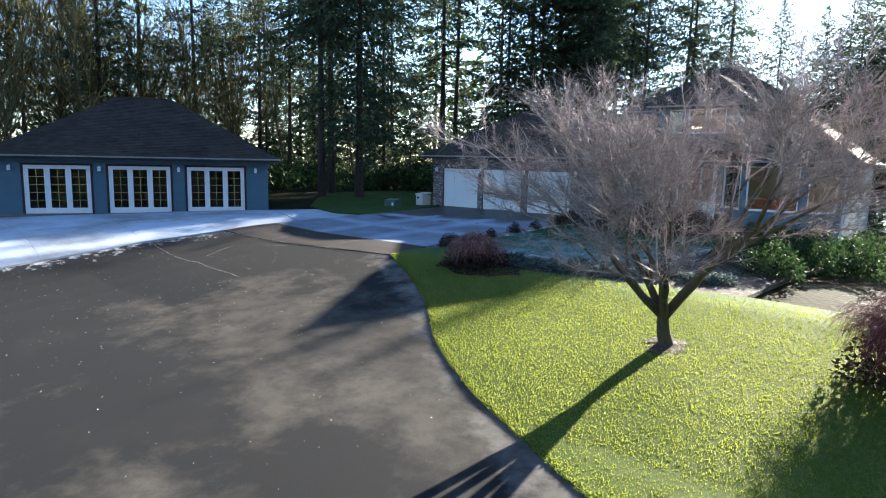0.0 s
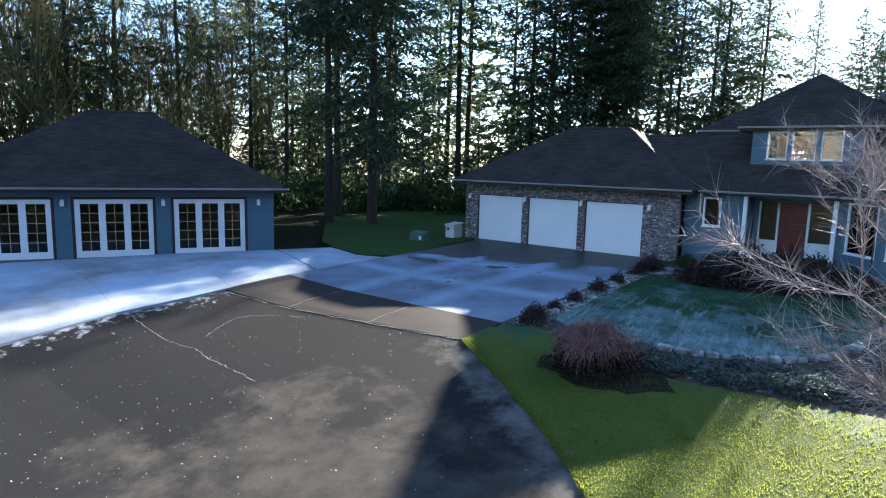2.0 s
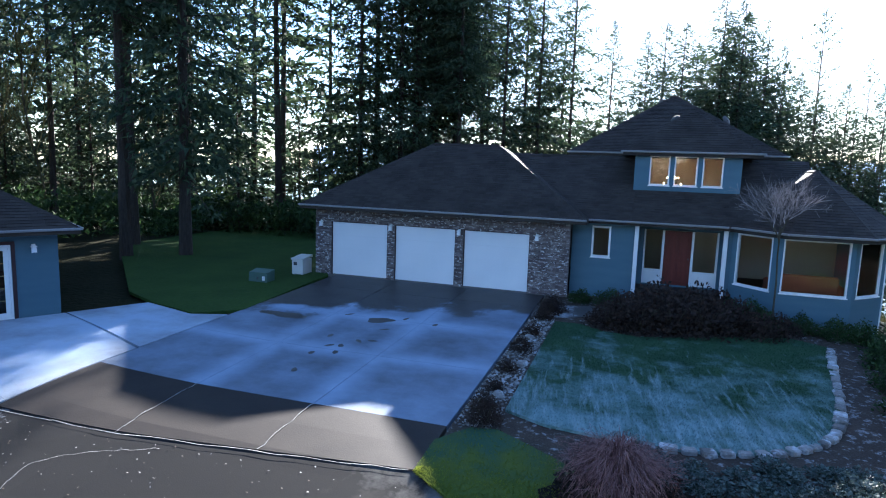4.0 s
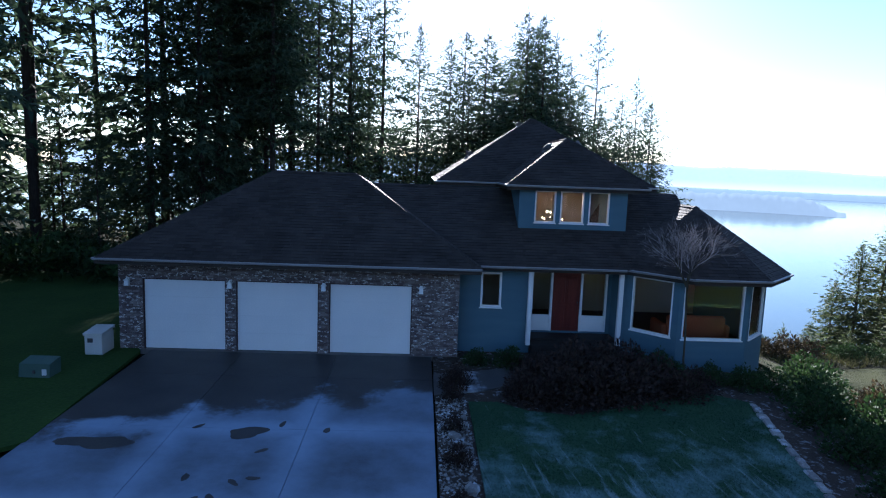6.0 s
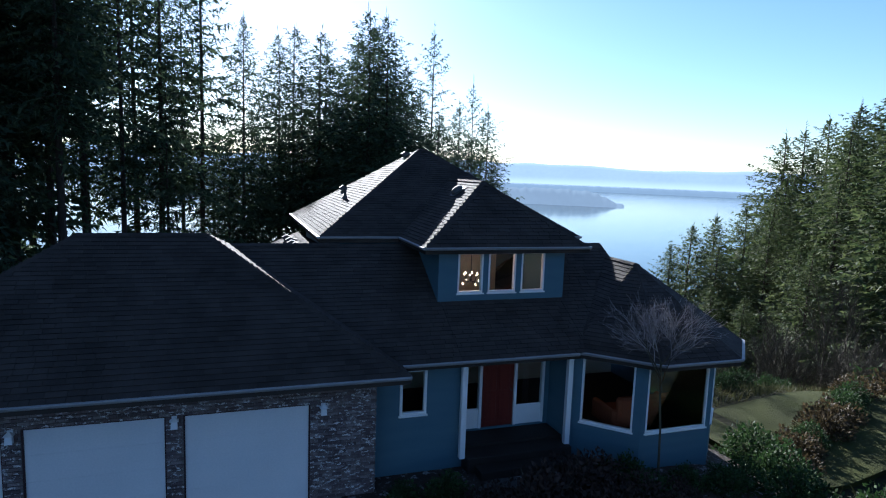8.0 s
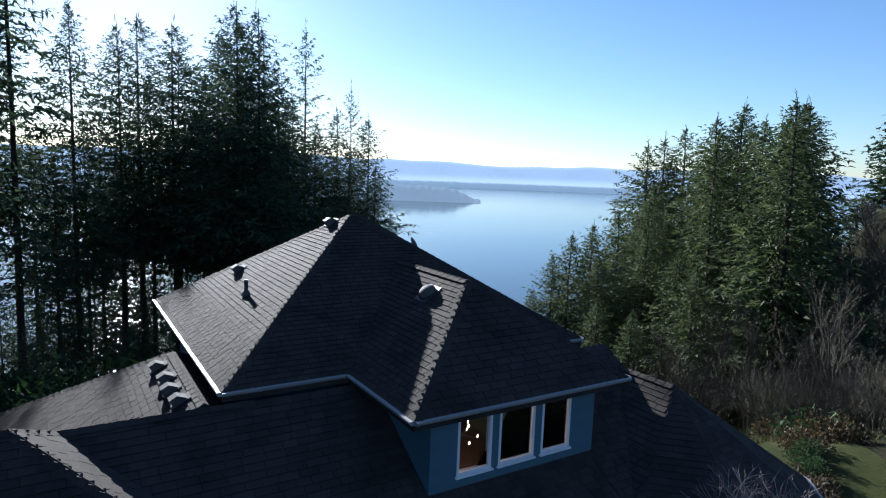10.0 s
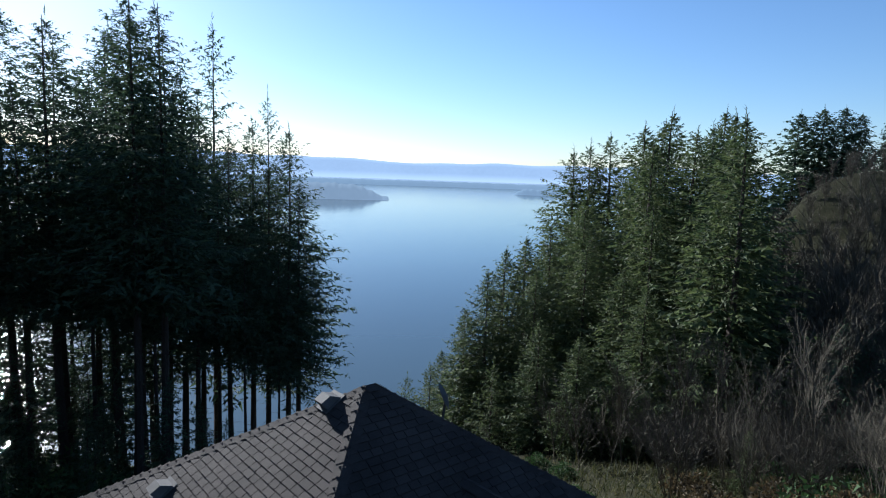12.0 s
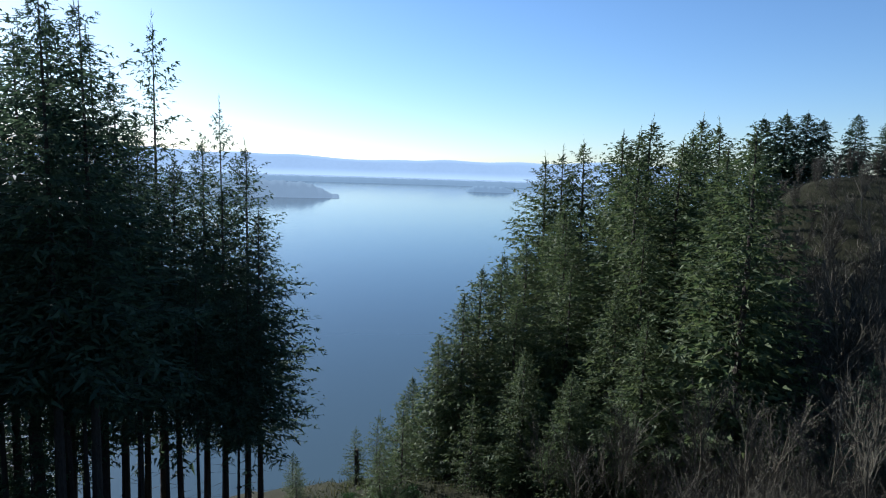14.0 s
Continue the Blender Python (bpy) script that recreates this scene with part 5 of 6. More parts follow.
    ln = r.uniform(0.3, 0.85, core) * (0.4 + 0.6 * (1 - f)) * (0.4 + 0.6 * size)
    out.append(spikes(p, w, unit(np.cross(w, r.normal(size=(core, 3)))), ln, ln * r.uniform(0.13, 0.22, core) * fat))
    # dead stubs on the bare bole
    zz = 1.5
    while zz < base:
        a = r.rand() * 6.28; L = r.uniform(0.4, 1.8)
        tg.tube([(0, 0, zz), (L * math.cos(a), L * math.sin(a), zz - 0.2 * L)], [0.025, 0.006], 3, False)
        zz += r.uniform(0.4, 1.3)
    top = np.array([[0.0, 0.0, height - 0.6]] * 8) + np.array([[0, 0, 0.14]]) * np.arange(8)[:, None]
    w = unit(r.normal(size=(8, 3)) * 0.35 + np.array([0, 0, 0.9]))
    out.append(spikes(top, w, unit(np.cross(w, r.normal(size=(8, 3)))), np.full(8, 0.4), np.full(8, 0.04)))
    return tg.mesh("trunk", BARK), quads_mesh("crown", np.concatenate(out), needle)


def tree_thing(name, label, category, group, trunk, crown, m, kind=""):
    ob = thing(name, label, category, group, kind, m)
    new("trunk", trunk).parent = ob
    new("crown", crown).parent = ob
    return ob


FIR = [(34, *conifer_meshes(1, 34, 11, 6.4, 180, 9, 0.5, 0.36, core=3400)),
       (36, *conifer_meshes(2, 36, 15, 6.0, 160, 9, 0.5, 0.32, 0.4, core=3000)),
       (30, *conifer_meshes(3, 30, 4, 6.6, 190, 9, 0.55, 0.38, core=3400)),
       (37, *conifer_meshes(4, 37, 17, 5.8, 140, 9, 0.45, 0.28, 0.45, gaps=0.05, core=2300))]
SLIM = [(34, *conifer_meshes(5, 34, 9, 4.6, 120, 9, 0.35, 0.26, 0.5, gaps=0.25, core=700)),
        (31, *conifer_meshes(6, 31, 7, 5.0, 130, 9, 0.4, 0.26, 0.45, gaps=0.2, core=900))]
GREEN = [(27, *conifer_meshes(7, 27, 2.5, 6.0, 200, 9, 0.5, 0.36, 0.32, NEEDLE_WARM, fat=1.35, core=3600)),
         (24, *conifer_meshes(8, 24, 2.0, 5.4, 180, 9, 0.45, 0.32, 0.3, NEEDLE_WARM, fat=1.35, core=3400)),
         (29, *conifer_meshes(9, 29, 14, 4.6, 120, 9, 0.45, 0.32, 0.45, NEEDLE_WARM, gaps=0.05, core=1700))]
LITTLE = [(9, *conifer_meshes(10, 9, 0.6, 2.7, 120, 6, 0.3, 0.13, 0.35, NEEDLE_WARM, size=0.7, core=350))]
LOWFIR = [(20, *conifer_meshes(13, 20, 1.0, 4.6, 75, 5, 0.5, 0.2, 0.4, NEEDLE, size=1.3, fat=1.4, core=600)), (18, *conifer_meshes(14, 18, 0.8, 4.0, 70, 5, 0.45, 0.2, 0.4, NEEDLE, size=1.3, fat=1.4, core=600))]
FARFIR = [(27, *conifer_meshes(11, 27, 2.0, 6.4, 90, 4, 0.4, 0.34, 0.3, NEEDLE_WARM, size=1.4, fat=2.3, core=900)),
          (30, *conifer_meshes(12, 30, 3.0, 5.8, 90, 4, 0.4, 0.34, 0.3, NEEDLE_WARM, size=1.4, fat=2.3, core=900))]
SKYFIR = [(24, *conifer_meshes(15, 24, 1.5, 6.2, 150, 6, 0.35, 0.3, 0.3, NEEDLE, size=1.4, fat=2.2, core=1800))]


def plant(kind, x, y, scale, turn, name="fir_tree", label="tall dark fir with drooping branches", group="firs", dz=-0.2, lean=0.0, wide=1.0):
    m = Matrix.Translation((x, y, ground(x, y) + dz)) @ Matrix.Rotation(turn, 4, "Z") @ Matrix.Rotation(lean, 4, "X") @ Matrix.Diagonal((scale * wide, scale * wide, scale, 1))
    return tree_thing(name, label, "tree", group, kind[1], kind[2], m)


rng = random.Random(21)


def plant_to(kind, x, y, top, label, group, wide=1.0):
    """A tree whose tip reaches the height top."""
    return plant(kind, x, y, (top - ground(x, y) + 0.2) / kind[0], rng.uniform(0, 6.28), label=label, group=group, wide=wide)


def stand(x0, x1, y0, y1, gap, kinds, smin, smax, group, label, keep=lambda x, y: True, wide=1.0):
    """Trees scattered over a stretch of the plan with at least gap between them."""
    put = []
    for _ in range(4000):
        x, y = rng.uniform(x0, x1), rng.uniform(y0, y1)
        if keep(x, y) and all((x - a) ** 2 + (y - b) ** 2 > gap * gap for a, b in put):
            put.append((x, y))
    for x, y in put:
        plant(rng.choice(kinds), x, y, rng.uniform(smin, smax), rng.uniform(0, 6.28), label=label, group=group, wide=wide)


# dense wood behind the guest house and the garage
stand(-76, -29, 50, 62, 7.6, LOWFIR, 1.15, 1.6, "wood behind the garage", "tall dark fir deep in the wood", wide=1.1)
stand(-84, -64, -4, 50, 10.5, LOWFIR, 1.0, 1.5, "wood behind the guest house", "tall dark fir deep in the wood", wide=0.9)
stand(-74, -26, 41, 49, 6.8, FIR[1:2] + FIR[3:] + SLIM, 0.85, 1.1, "wood behind the garage", "tall dark fir with a bare lower trunk", lambda x, y: y > 38 + 0.0025 * (x + 24) ** 2, 0.95)
stand(-60, -40, 14, 40, 7.2, FIR[1:2] + FIR[3:] + SLIM, 0.85, 1.1, "wood behind the guest house", "tall dark fir with a bare lower trunk", lambda x, y: x < -43 - 0.12 * (40 - y), 0.85)
stand(-70, -27, 39, 52, 5.0, LOWFIR, 0.4, 0.85, "undergrowth of the wood", "younger fir with branches down to the ground")
stand(-84, -58, -2, 42, 6.4, LOWFIR, 0.55, 1.05, "undergrowth of the wood", "younger fir with branches down to the ground")
for x, y, k, top in ((-33.0, 27.5, 0, 33), (-31.0, 29.0, 2, 30), (-35.5, 30.5, 0, 34)):
    plant_to(FIR[k], x, y, top, "massive dark fir beside the guest house", "firs beside the guest house", 0.72)
for x, y, k, top in ((-23.6, 48, 0, 26.5), (-26.2, 50.5, 2, 27.5), (-24.6, 50.5, 0, 27), (-27.2, 46, 2, 25), (-29.5, 44.5, 2, 24)):
    plant_to(FIR[k], x, y, top, "tall dark fir at the edge of the wood", "firs at the edge of the wood", 0.75)
# thinner line towards the lake
for x, y, k, top in ((-27.0, 52, 0, 31), (-24.5, 58, 1, 31), (-20.8, 63, 5, 31), (-18.2, 66, 5, 29), (-23.0, 69, 0, 29), (-22.0, 55, 5, 24), (-25.5, 64, 5, 31), (-20.0, 73, 1, 24), (-14.95, 71.8, 0, 19.7), (-17.5, 74, 2, 11), (-20.0, 60, 5, 14), (-29.0, 64, 1, 32), (-16.2, 70, 2, 9)):
    plant_to((FIR + SLIM)[k], x, y, top, "fir with open branches against the bright sky", "trees towards the lake", 0.85)
# clump above the lake
for x, y, k, top, wide in ((-8.0, 74, 1, 19.6, 1.05), (-5.5, 66, 1, 19.9, 0.95), (-3.9, 66.5, 1, 19.8, 0.95), (-3.6, 78.5, 1, 20.2, 1.15), (-1.9, 79.6, 1, 21.8, 1.05), (-0.1, 78.6, 4, 20.5, 1.0), (6.5, 86, 5, 23.4, 0.95), (11.2, 84.8, 5, 17.7, 0.9), (2.2, 82, 1, 18.6, 1.1), (4.4, 84, 3, 16.2, 1.2), (-9.8, 80, 1, 21.0, 1.0), (-6.4, 82, 3, 19.0, 1.1), (-0.8, 84, 3, 18.5, 1.2), (-4.2, 82.5, 1, 17, 1.0), (0.4, 80.5, 3, 16, 0.9)):
    plant_to((FIR + SLIM)[k], x, y, top, "tall dark fir in a clump above the lake", "clump above the lake", wide * (1.2 if x < 2 else 1.0))
for x, y, k, top, wide in ((12.2, 82.6, 1, 14.5, 1.1), (8.8, 83, 1, 14.8, 1.1), (9.0, 80, 1, 11.0, 1.2), (5.2, 79, 3, 13.4, 1.2), (1.2, 76, 3, 14.0, 1.2), (-3.0, 74, 3, 14.5, 1.2), (-11.8, 76.5, 1, 19.5, 0.9), (-14.2, 75, 3, 12.0, 1.1), (-2.6, 72.5, 3, 12, 1.0), (-6.5, 72, 3, 14, 1.0), (-10, 73, 3, 15.5, 1.0), (6.2, 82, 3, 12.5, 0.9), (-1.4, 75, 3, 13.5, 0.9)):
    plant_to((FIR + SLIM)[k], x, y, top, "dark fir filling the clump above the lake", "clump above the lake", wide)
for x, y, k, top, wide in ((11.6, 79.2, 0, 9.5, 1.0), (9.8, 77.5, 3, 5.5, 1.1), (-8.4, 85, 2, 9, 1.0), (-5, 88.5, 2, 7, 1.0), (-11, 84, 2, 10, 1.0), (-1.8, 89.5, 2, 6, 1.0), (1.4, 88.5, 0, 9, 1.0), (-13, 80, 2, 8, 1.0), (3.4, 77, 3, 10.5, 0.9), (7.4, 79.5, 3, 9.5, 0.9), (8.0, 76, 3, 4.5, 0.9), (4.6, 74.5, 3, 7.5, 0.9)):
    plant_to((FIR + SLIM)[k], x, y, top, "smaller dark fir at the foot of the clump", "clump above the lake", wide)
stand(-18, 11, 60, 72, 3.6, LOWFIR, 0.2, 0.36, "low firs under the clump", "low bushy fir under the tall clump")
stand(-20, -5, 71, 83, 3.6, LOWFIR, 0.4, 0.7, "low firs under the clump", "younger dark fir among the trunks of the clump")
# green slope on the other side of the view
for x, y, k, top in ((73.3, 97.2, 2, 15.3), (76.8, 92.3, 2, 18.2), (75, 95, 2, 16.5), (68.8, 80.7, 0, 18.8), (69.4, 76.7, 0, 20.6), (55, 70.6, 0, 15.2), (61.7, 68.8, 0, 17.3), (54.4, 60.9, 1, 16.0), (41.3, 53.8, 0, 16.9), (62, 76, 0, 13.5), (58, 62, 1, 15), (70, 68, 0, 20), (76, 74, 1, 19), (80, 84, 0, 20), (84, 76, 1, 22)):
    plant_to(GREEN[k], x, y, top, "full green fir on the slope", "firs on the green slope", 1.3)
for x, y, k, top in ((57, 88, 0, 3.6), (50, 86.1, 1, 2.4), (46, 86.1, 1, 1.0), (41.5, 85.1, 0, -1.7), (40.7, 88, 1, -7), (41.8, 94, 1, -14.4), (60, 84, 1, 8), (52, 78, 0, 6.5), (47, 74, 1, 2.5), (44, 79, 0, -1), (48, 66, 0, 8), (43, 66, 1, 1.5), (38, 73, 1, -5.0), (47, 58, 0, 10), (66, 88, 0, 9), (36, 66, 1, -5), (38, 60, 1, 1)):
    plant_to(GREEN[k], x, y, top, "lower green fir near the foot of the slope", "firs on the green slope", 1.3)
for x, y, top in ((141, 86, 27), (143, 82, 28), (144, 78, 28), (145, 75, 26.5), (147, 69, 27.5), (150, 64, 26), (152, 58, 27)):
    plant_to(SKYFIR[0], x, y, top, "dark fir on the skyline of the hill", "firs on the skyline", 1.3)
stand(88, 170, 66, 130, 9.0, FARFIR, 0.5, 0.72, "far firs on the hillside", "distant fir on the hillside", lambda x, y: 0.62 * x + 20 < y < 0.9 * x + 12)
for x, y, s in ((28, 84, 1.05), (31, 92, 0.8), (25, 80, 0.8), (20.5, 88, 0.55), (22.5, 92, 0.6), (33, 86, 1.2), (24, 44, 0.5), (36, 78, 1.2)):
    plant(LITTLE[0], x, y, s, rng.uniform(0, 6.28), group="young firs", label="young bushy fir on the bank")
stand(34, 70, 36, 58, 5.0, LOWFIR, 0.3, 0.6, "dark firs among the alders", "low dark fir among bare alders", lambda x, y: y < 0.5 * x + 26)
# snag
sx, sy = 31, 91.8
sn = thing("tree_snag", "bare broken tree trunk on the bank", "tree stump", at=pose(sx, sy, ground(sx, sy) - 0.3))
part("trunk", Geo().tube([(0, 0, 0), (0.1, 0, 2.5), (0.05, 0.1, 4.6)], [0.28, 0.24, 0.2], 8), BARK, sn)


# ---- bare trees and shrubs ----
def bare_tree(seed, trunk_len, radius, spread, levels, kids, shrink=0.7, up=0.25, gnarl=0.25, sides=(8, 6, 4, 3, 3), tip=0.004, clump=1, twigs_from=2, lens=None, low=0.8, spreads=None, thin=False, taper=0.62, rise=None, segs=None, segs_from=3):
    """Limbs that fork again and again; returns the wood and the twigs apart."""
    r = random.Random(seed)
    wood, twig = Geo(), Geo()

    def limb(p, d, length, rad, level):
        n = 4 if level < 2 else 3 if level < min(5, levels) else 1 if thin else 2
        if lens:
            length = lens[level] * r.uniform(0.75, 1.25)
        pts, q, w = [p], Vector(p), Vector(d)
        for i in range(n):
            w = (w + Vector((r.uniform(-1, 1), r.uniform(-1, 1), r.uniform(-0.6, 1) * 0.6 + up)) * gnarl).normalized()
            if rise is not None and w.z < rise:
                w = Vector((w.x, w.y, rise)).normalized()
            q = q + w * (length / n)
            pts.append(q.copy())
        end = max(tip, rad * (0.62 if level < levels else 0.3))
        (wood if level < twigs_from else twig).tube(pts, [rad + (end - rad) * i / n for i in range(n + 1)], sides[min(level, 4)], False)
        if segs is not None and level >= segs_from:
            segs.extend((tuple(u), tuple(v)) for u, v in zip(pts, pts[1:]))
        if level == levels:
            return
        k = kids[level]
        for j in range(k):
            f = 1.0 if (j == 0 and level > 0) else r.uniform(0.35, 1.0) if level else r.uniform(low, 1.0)
            i = min(n - 1, int(f * n)); at = pts[i].lerp(pts[i + 1], f * n - i) if f < 1 else pts[-1]
            a = 6.2832 * (j + r.uniform(-0.3, 0.3)) / k
            s1 = w.cross(Vector((0.3, 0.2, 0.9))).normalized(); s2 = w.cross(s1)
            out = s1 * math.cos(a) + s2 * math.sin(a)
            ang = (spreads[level] if spreads else spread) * r.uniform(0.6, 1.25)
            limb(at, (w * math.cos(ang) + out * math.sin(ang)).normalized(), length * shrink * r.uniform(0.75, 1.2), max(tip, rad * (taper if level else 0.55)), level + 1)

    for c in range(clump):
        a = 6.2832 * c / max(1, clump)
        d = Vector((math.cos(a) * 0.35, math.sin(a) * 0.35, 1)).normalized() if clump > 1 else Vector((0.03, 0.02, 1))
        limb(Vector((0.1 * math.cos(a), 0.1 * math.sin(a), -0.15)) if clump > 1 else Vector((0, 0, -0.2)), d, trunk_len, radius, 0)
    return wood, twig


def twig_cloud(segs, n, lo, hi, width, seed, mat, up=0.3, loose=0.6):
    """Fine twigs set along the outer branches, as thin blades."""
    r = np.random.RandomState(seed)
    q = np.array(segs)
    k = r.randint(0, len(q), n)
    f = r.rand(n, 1)
    p = q[k, 0] * (1 - f) + q[k, 1] * f
    way = unit(unit(q[k, 1] - q[k, 0]) + r.normal(size=(n, 3)) * loose + np.array([0, 0, up]))
    ln = r.uniform(lo, hi, n)
    return quads_mesh("twig_mass", spikes(p, way, unit(np.cross(way, r.normal(size=(n, 3)))), ln, np.full(n, width) * r.uniform(0.6, 1.3, n)), mat)


def bare_thing(name, label, category, geos, wood_mat, twig_mat, m, group=""):
    ob = thing(name, label, category, group, "", m)
    part("trunk", geos[0], wood_mat, ob, fix=False, smooth=True)
    part("twig_mass", geos[1], twig_mat, ob, fix=False)
    return ob


def at_ground(x, y, turn=0.0, s=1.0, dz=0.0):
    return Matrix.Translation((x, y, ground(x, y) + dz)) @ Matrix.Rotation(turn, 4, "Z") @ Matrix.Diagonal((s, s, s, 1))


# ornamental tree on the lower lawn
plum_segs = []
plum = bare_tree(31, 0.7, 0.17, 0.55, 5, (6, 3, 4, 4, 4), 0.76, 0.1, 0.2, tip=0.0022, taper=0.42, rise=0.16, twigs_from=3, sides=(8, 6, 4, 3, 3), lens=(1.15, 2.0, 1.6, 1.2, 0.75, 0.42), low=0.9, spreads=(0.55, 0.5, 0.62, 0.7, 0.75), segs=plum_segs, segs_from=3)
plum_tree = bare_thing("ornamental_tree", "bare spreading plum tree with fine grey twigs on the lawn", "tree", plum, MOSSBARK, TWIG, at_ground(-3.97, 11.86, 0.4, 1.0, 0.03))
new("twig_spray", twig_cloud(plum_segs, 50000, 0.12, 0.46, 0.0042, 32, TWIG, 0.1, 0.65)).parent = plum_tree
g = Geo()
rr = random.Random(3)
ring_pts = [(0.45 * math.cos(6.2832 * k / 20) * rr.uniform(0.6, 1.3), 0.42 * math.sin(6.2832 * k / 20) * rr.uniform(0.6, 1.3)) for k in range(20)]
g.add([(-3.97 + x, 11.86 + y, ground(-3.97 + x, 11.86 + y) + 0.034) for x, y in ring_pts] + [(-3.97, 11.86, ground(-3.97, 11.86) + 0.08)], [(k, (k + 1) % 20, 20) for k in range(20)])
whole("mulch_ring", g, SOIL, "small ring of dark mulch round the tree", "mulch", "structure")
# small tree before the bay
bay_segs = []
bayt = bare_tree(37, 1.1, 0.035, 0.6, 4, (5, 4, 4, 3), 0.74, 0.08, 0.2, tip=0.003, taper=0.5, twigs_from=2, lens=(3.2, 0.85, 0.6, 0.45, 0.35), spreads=(0.8, 0.65, 0.6, 0.6), rise=0.0, segs=bay_segs, segs_from=2)
bay_tree = bare_thing("small_tree", "small bare ornamental tree before the bay window", "tree", bayt, MOSSBARK, TWIG, at_ground(-6.6, 26.2, 0.0, 0.95))
new("twig_spray", twig_cloud(bay_segs, 1300, 0.12, 0.4, 0.005, 38, TWIG, 0.15, 0.6)).parent = bay_tree
# red-twigged mounds
def leafy_shrub(seed, w, h, n, size=0.09, mat=LEAF):
    r = np.random.RandomState(seed)
    u = unit(r.normal(size=(n, 3))); u[:, 2] = np.abs(u[:, 2])
    lump = 1 + 0.25 * np.sin(u[:, :1] * 5 + seed) * np.cos(u[:, 1:2] * 4) 
    p = u * np.array([w, w, h]) * (r.rand(n, 1) ** 0.35) * lump
    way = unit(u + r.normal(size=(n, 3)) * 0.7)
    ln = r.uniform(0.6, 1.4, n) * size
    return quads_mesh("leaves", kites(p, way, unit(np.cross(way, r.normal(size=(n, 3)))), ln, ln * 0.3), mat)


def weeping_mound(seed, n, radius, height):
    """Strands that arch out of a low crown and hang to the ground."""
    r = np.random.RandomState(seed)
    a = r.rand(n) * 6.2832
    out = np.stack([np.cos(a), np.sin(a), np.zeros(n)], 1)
    reach = radius * r.uniform(0.35, 1.08, n) * (1 + 0.12 * np.sin(3 * a + 1))
    top = height * r.uniform(0.72, 1.08, n) * (1 - 0.25 * (reach / radius) ** 2)
    low = height * r.uniform(0.3, 0.75, n)
    s = np.linspace(0, 1, 6)
    pts = out[:, None, :] * (reach[:, None] * (0.06 + 0.94 * np.sin(s * 1.45)[None, :] ** 1.15))[:, :, None]
    pts = pts + np.cumsum(r.normal(size=pts.shape) * 0.045, 1)
    pts[:, :, 2] = pts[:, :, 2] + np.where(s[None, :] < 0.4, height * 0.6 + (top[:, None] - height * 0.6) * (s[None, :] / 0.4) ** 0.6, top[:, None] + (low - top)[:, None] * (np.maximum(0, s[None, :] - 0.4) / 0.6) ** 1.7)
    side = np.stack([-np.sin(a), np.cos(a), r.uniform(-0.6, 0.6, n)], 1)[:, None, :] * 0.0045
    quads = np.stack([pts[:, :-1] - side, pts[:, 1:] - side * 0.7, pts[:, 1:] + side * 0.7, pts[:, :-1] + side], 2).reshape(-1, 4, 3)
    return quads


# shade under the maple, laid on the lawn as a near-black sheet
MAPLE_SHADE = material("near-black maple shade", (0.01, 0.009, 0.007), (0.032, 0.026, 0.02), 0.95, 3, 30, 0.8, depth=0.03, spec=0.05)
mrr = random.Random(8)
sheet("maple_shade_patch", [(-10.5 + 1.55 * math.cos(6.2832 * k / 26) * mrr.uniform(0.8, 1.12), 14.65 + 0.8 * math.sin(6.2832 * k / 26) * mrr.uniform(0.8, 1.12)) for k in range(26)], 0.038, MAPLE_SHADE, "dark patch laid for the shade under the weeping maple", "mulch", 0.08, 0.8)
maple = thing("weeping_maple", "low mound of red-brown weeping twigs on the lawn's edge", "shrub", "", "", at_ground(-10.75, 14.75, 0.3, 0.82, 0.02))
g = Geo()
g.tube([(0, 0, -0.1), (0.05, 0.02, 0.35), (0.0, 0.05, 0.7)], [0.09, 0.07, 0.05], 7)
for k in range(7):
    a = 0.9 * k
    g.tube([(0.0, 0.05, 0.45), (0.35 * math.cos(a), 0.35 * math.sin(a), 0.8), (0.75 * math.cos(a), 0.75 * math.sin(a), 0.75)], [0.04, 0.03, 0.012], 5, False)
part("trunk", g, MOSSBARK, maple, fix=False, smooth=True)
new("twig_mass", quads_mesh("twig_mass", weeping_mound(41, 2300, 1.15, 1.15), REDTWIG)).parent = maple
# dark leaves added inside to darken the mound's lower part
new("undergrowth", leafy_shrub(42, 1.2, 0.7, 3600, 0.085, DARKLEAF)).parent = maple
DARKRED = material("dark red twigs", (0.055, 0.012, 0.014), (0.20, 0.055, 0.052), 0.7, 3, 12, 0.2, island=0.6)
red_shrub = thing("red_shrub", "broad dense shrub with dark red twigs", "shrub", "", "", at_ground(-0.05, 12.2, 0.3, 1.0, 0.02))
g = Geo()
for k in range(9):
    a = 0.7 * k
    g.tube([(0.08 * math.cos(a), 0.08 * math.sin(a), -0.1), (0.4 * math.cos(a), 0.4 * math.sin(a), 0.6), (0.8 * math.cos(a), 0.8 * math.sin(a), 1.05)], [0.035, 0.025, 0.01], 5, False)
part("trunk", g, MOSSBARK, red_shrub, fix=False, smooth=True)
new("twig_mass", quads_mesh("twig_mass", weeping_mound(43, 3600, 1.3, 1.55), DARKRED)).parent = red_shrub
new("undergrowth", leafy_shrub(44, 1.0, 0.95, 4200, 0.085, DARKLEAF)).parent = red_shrub



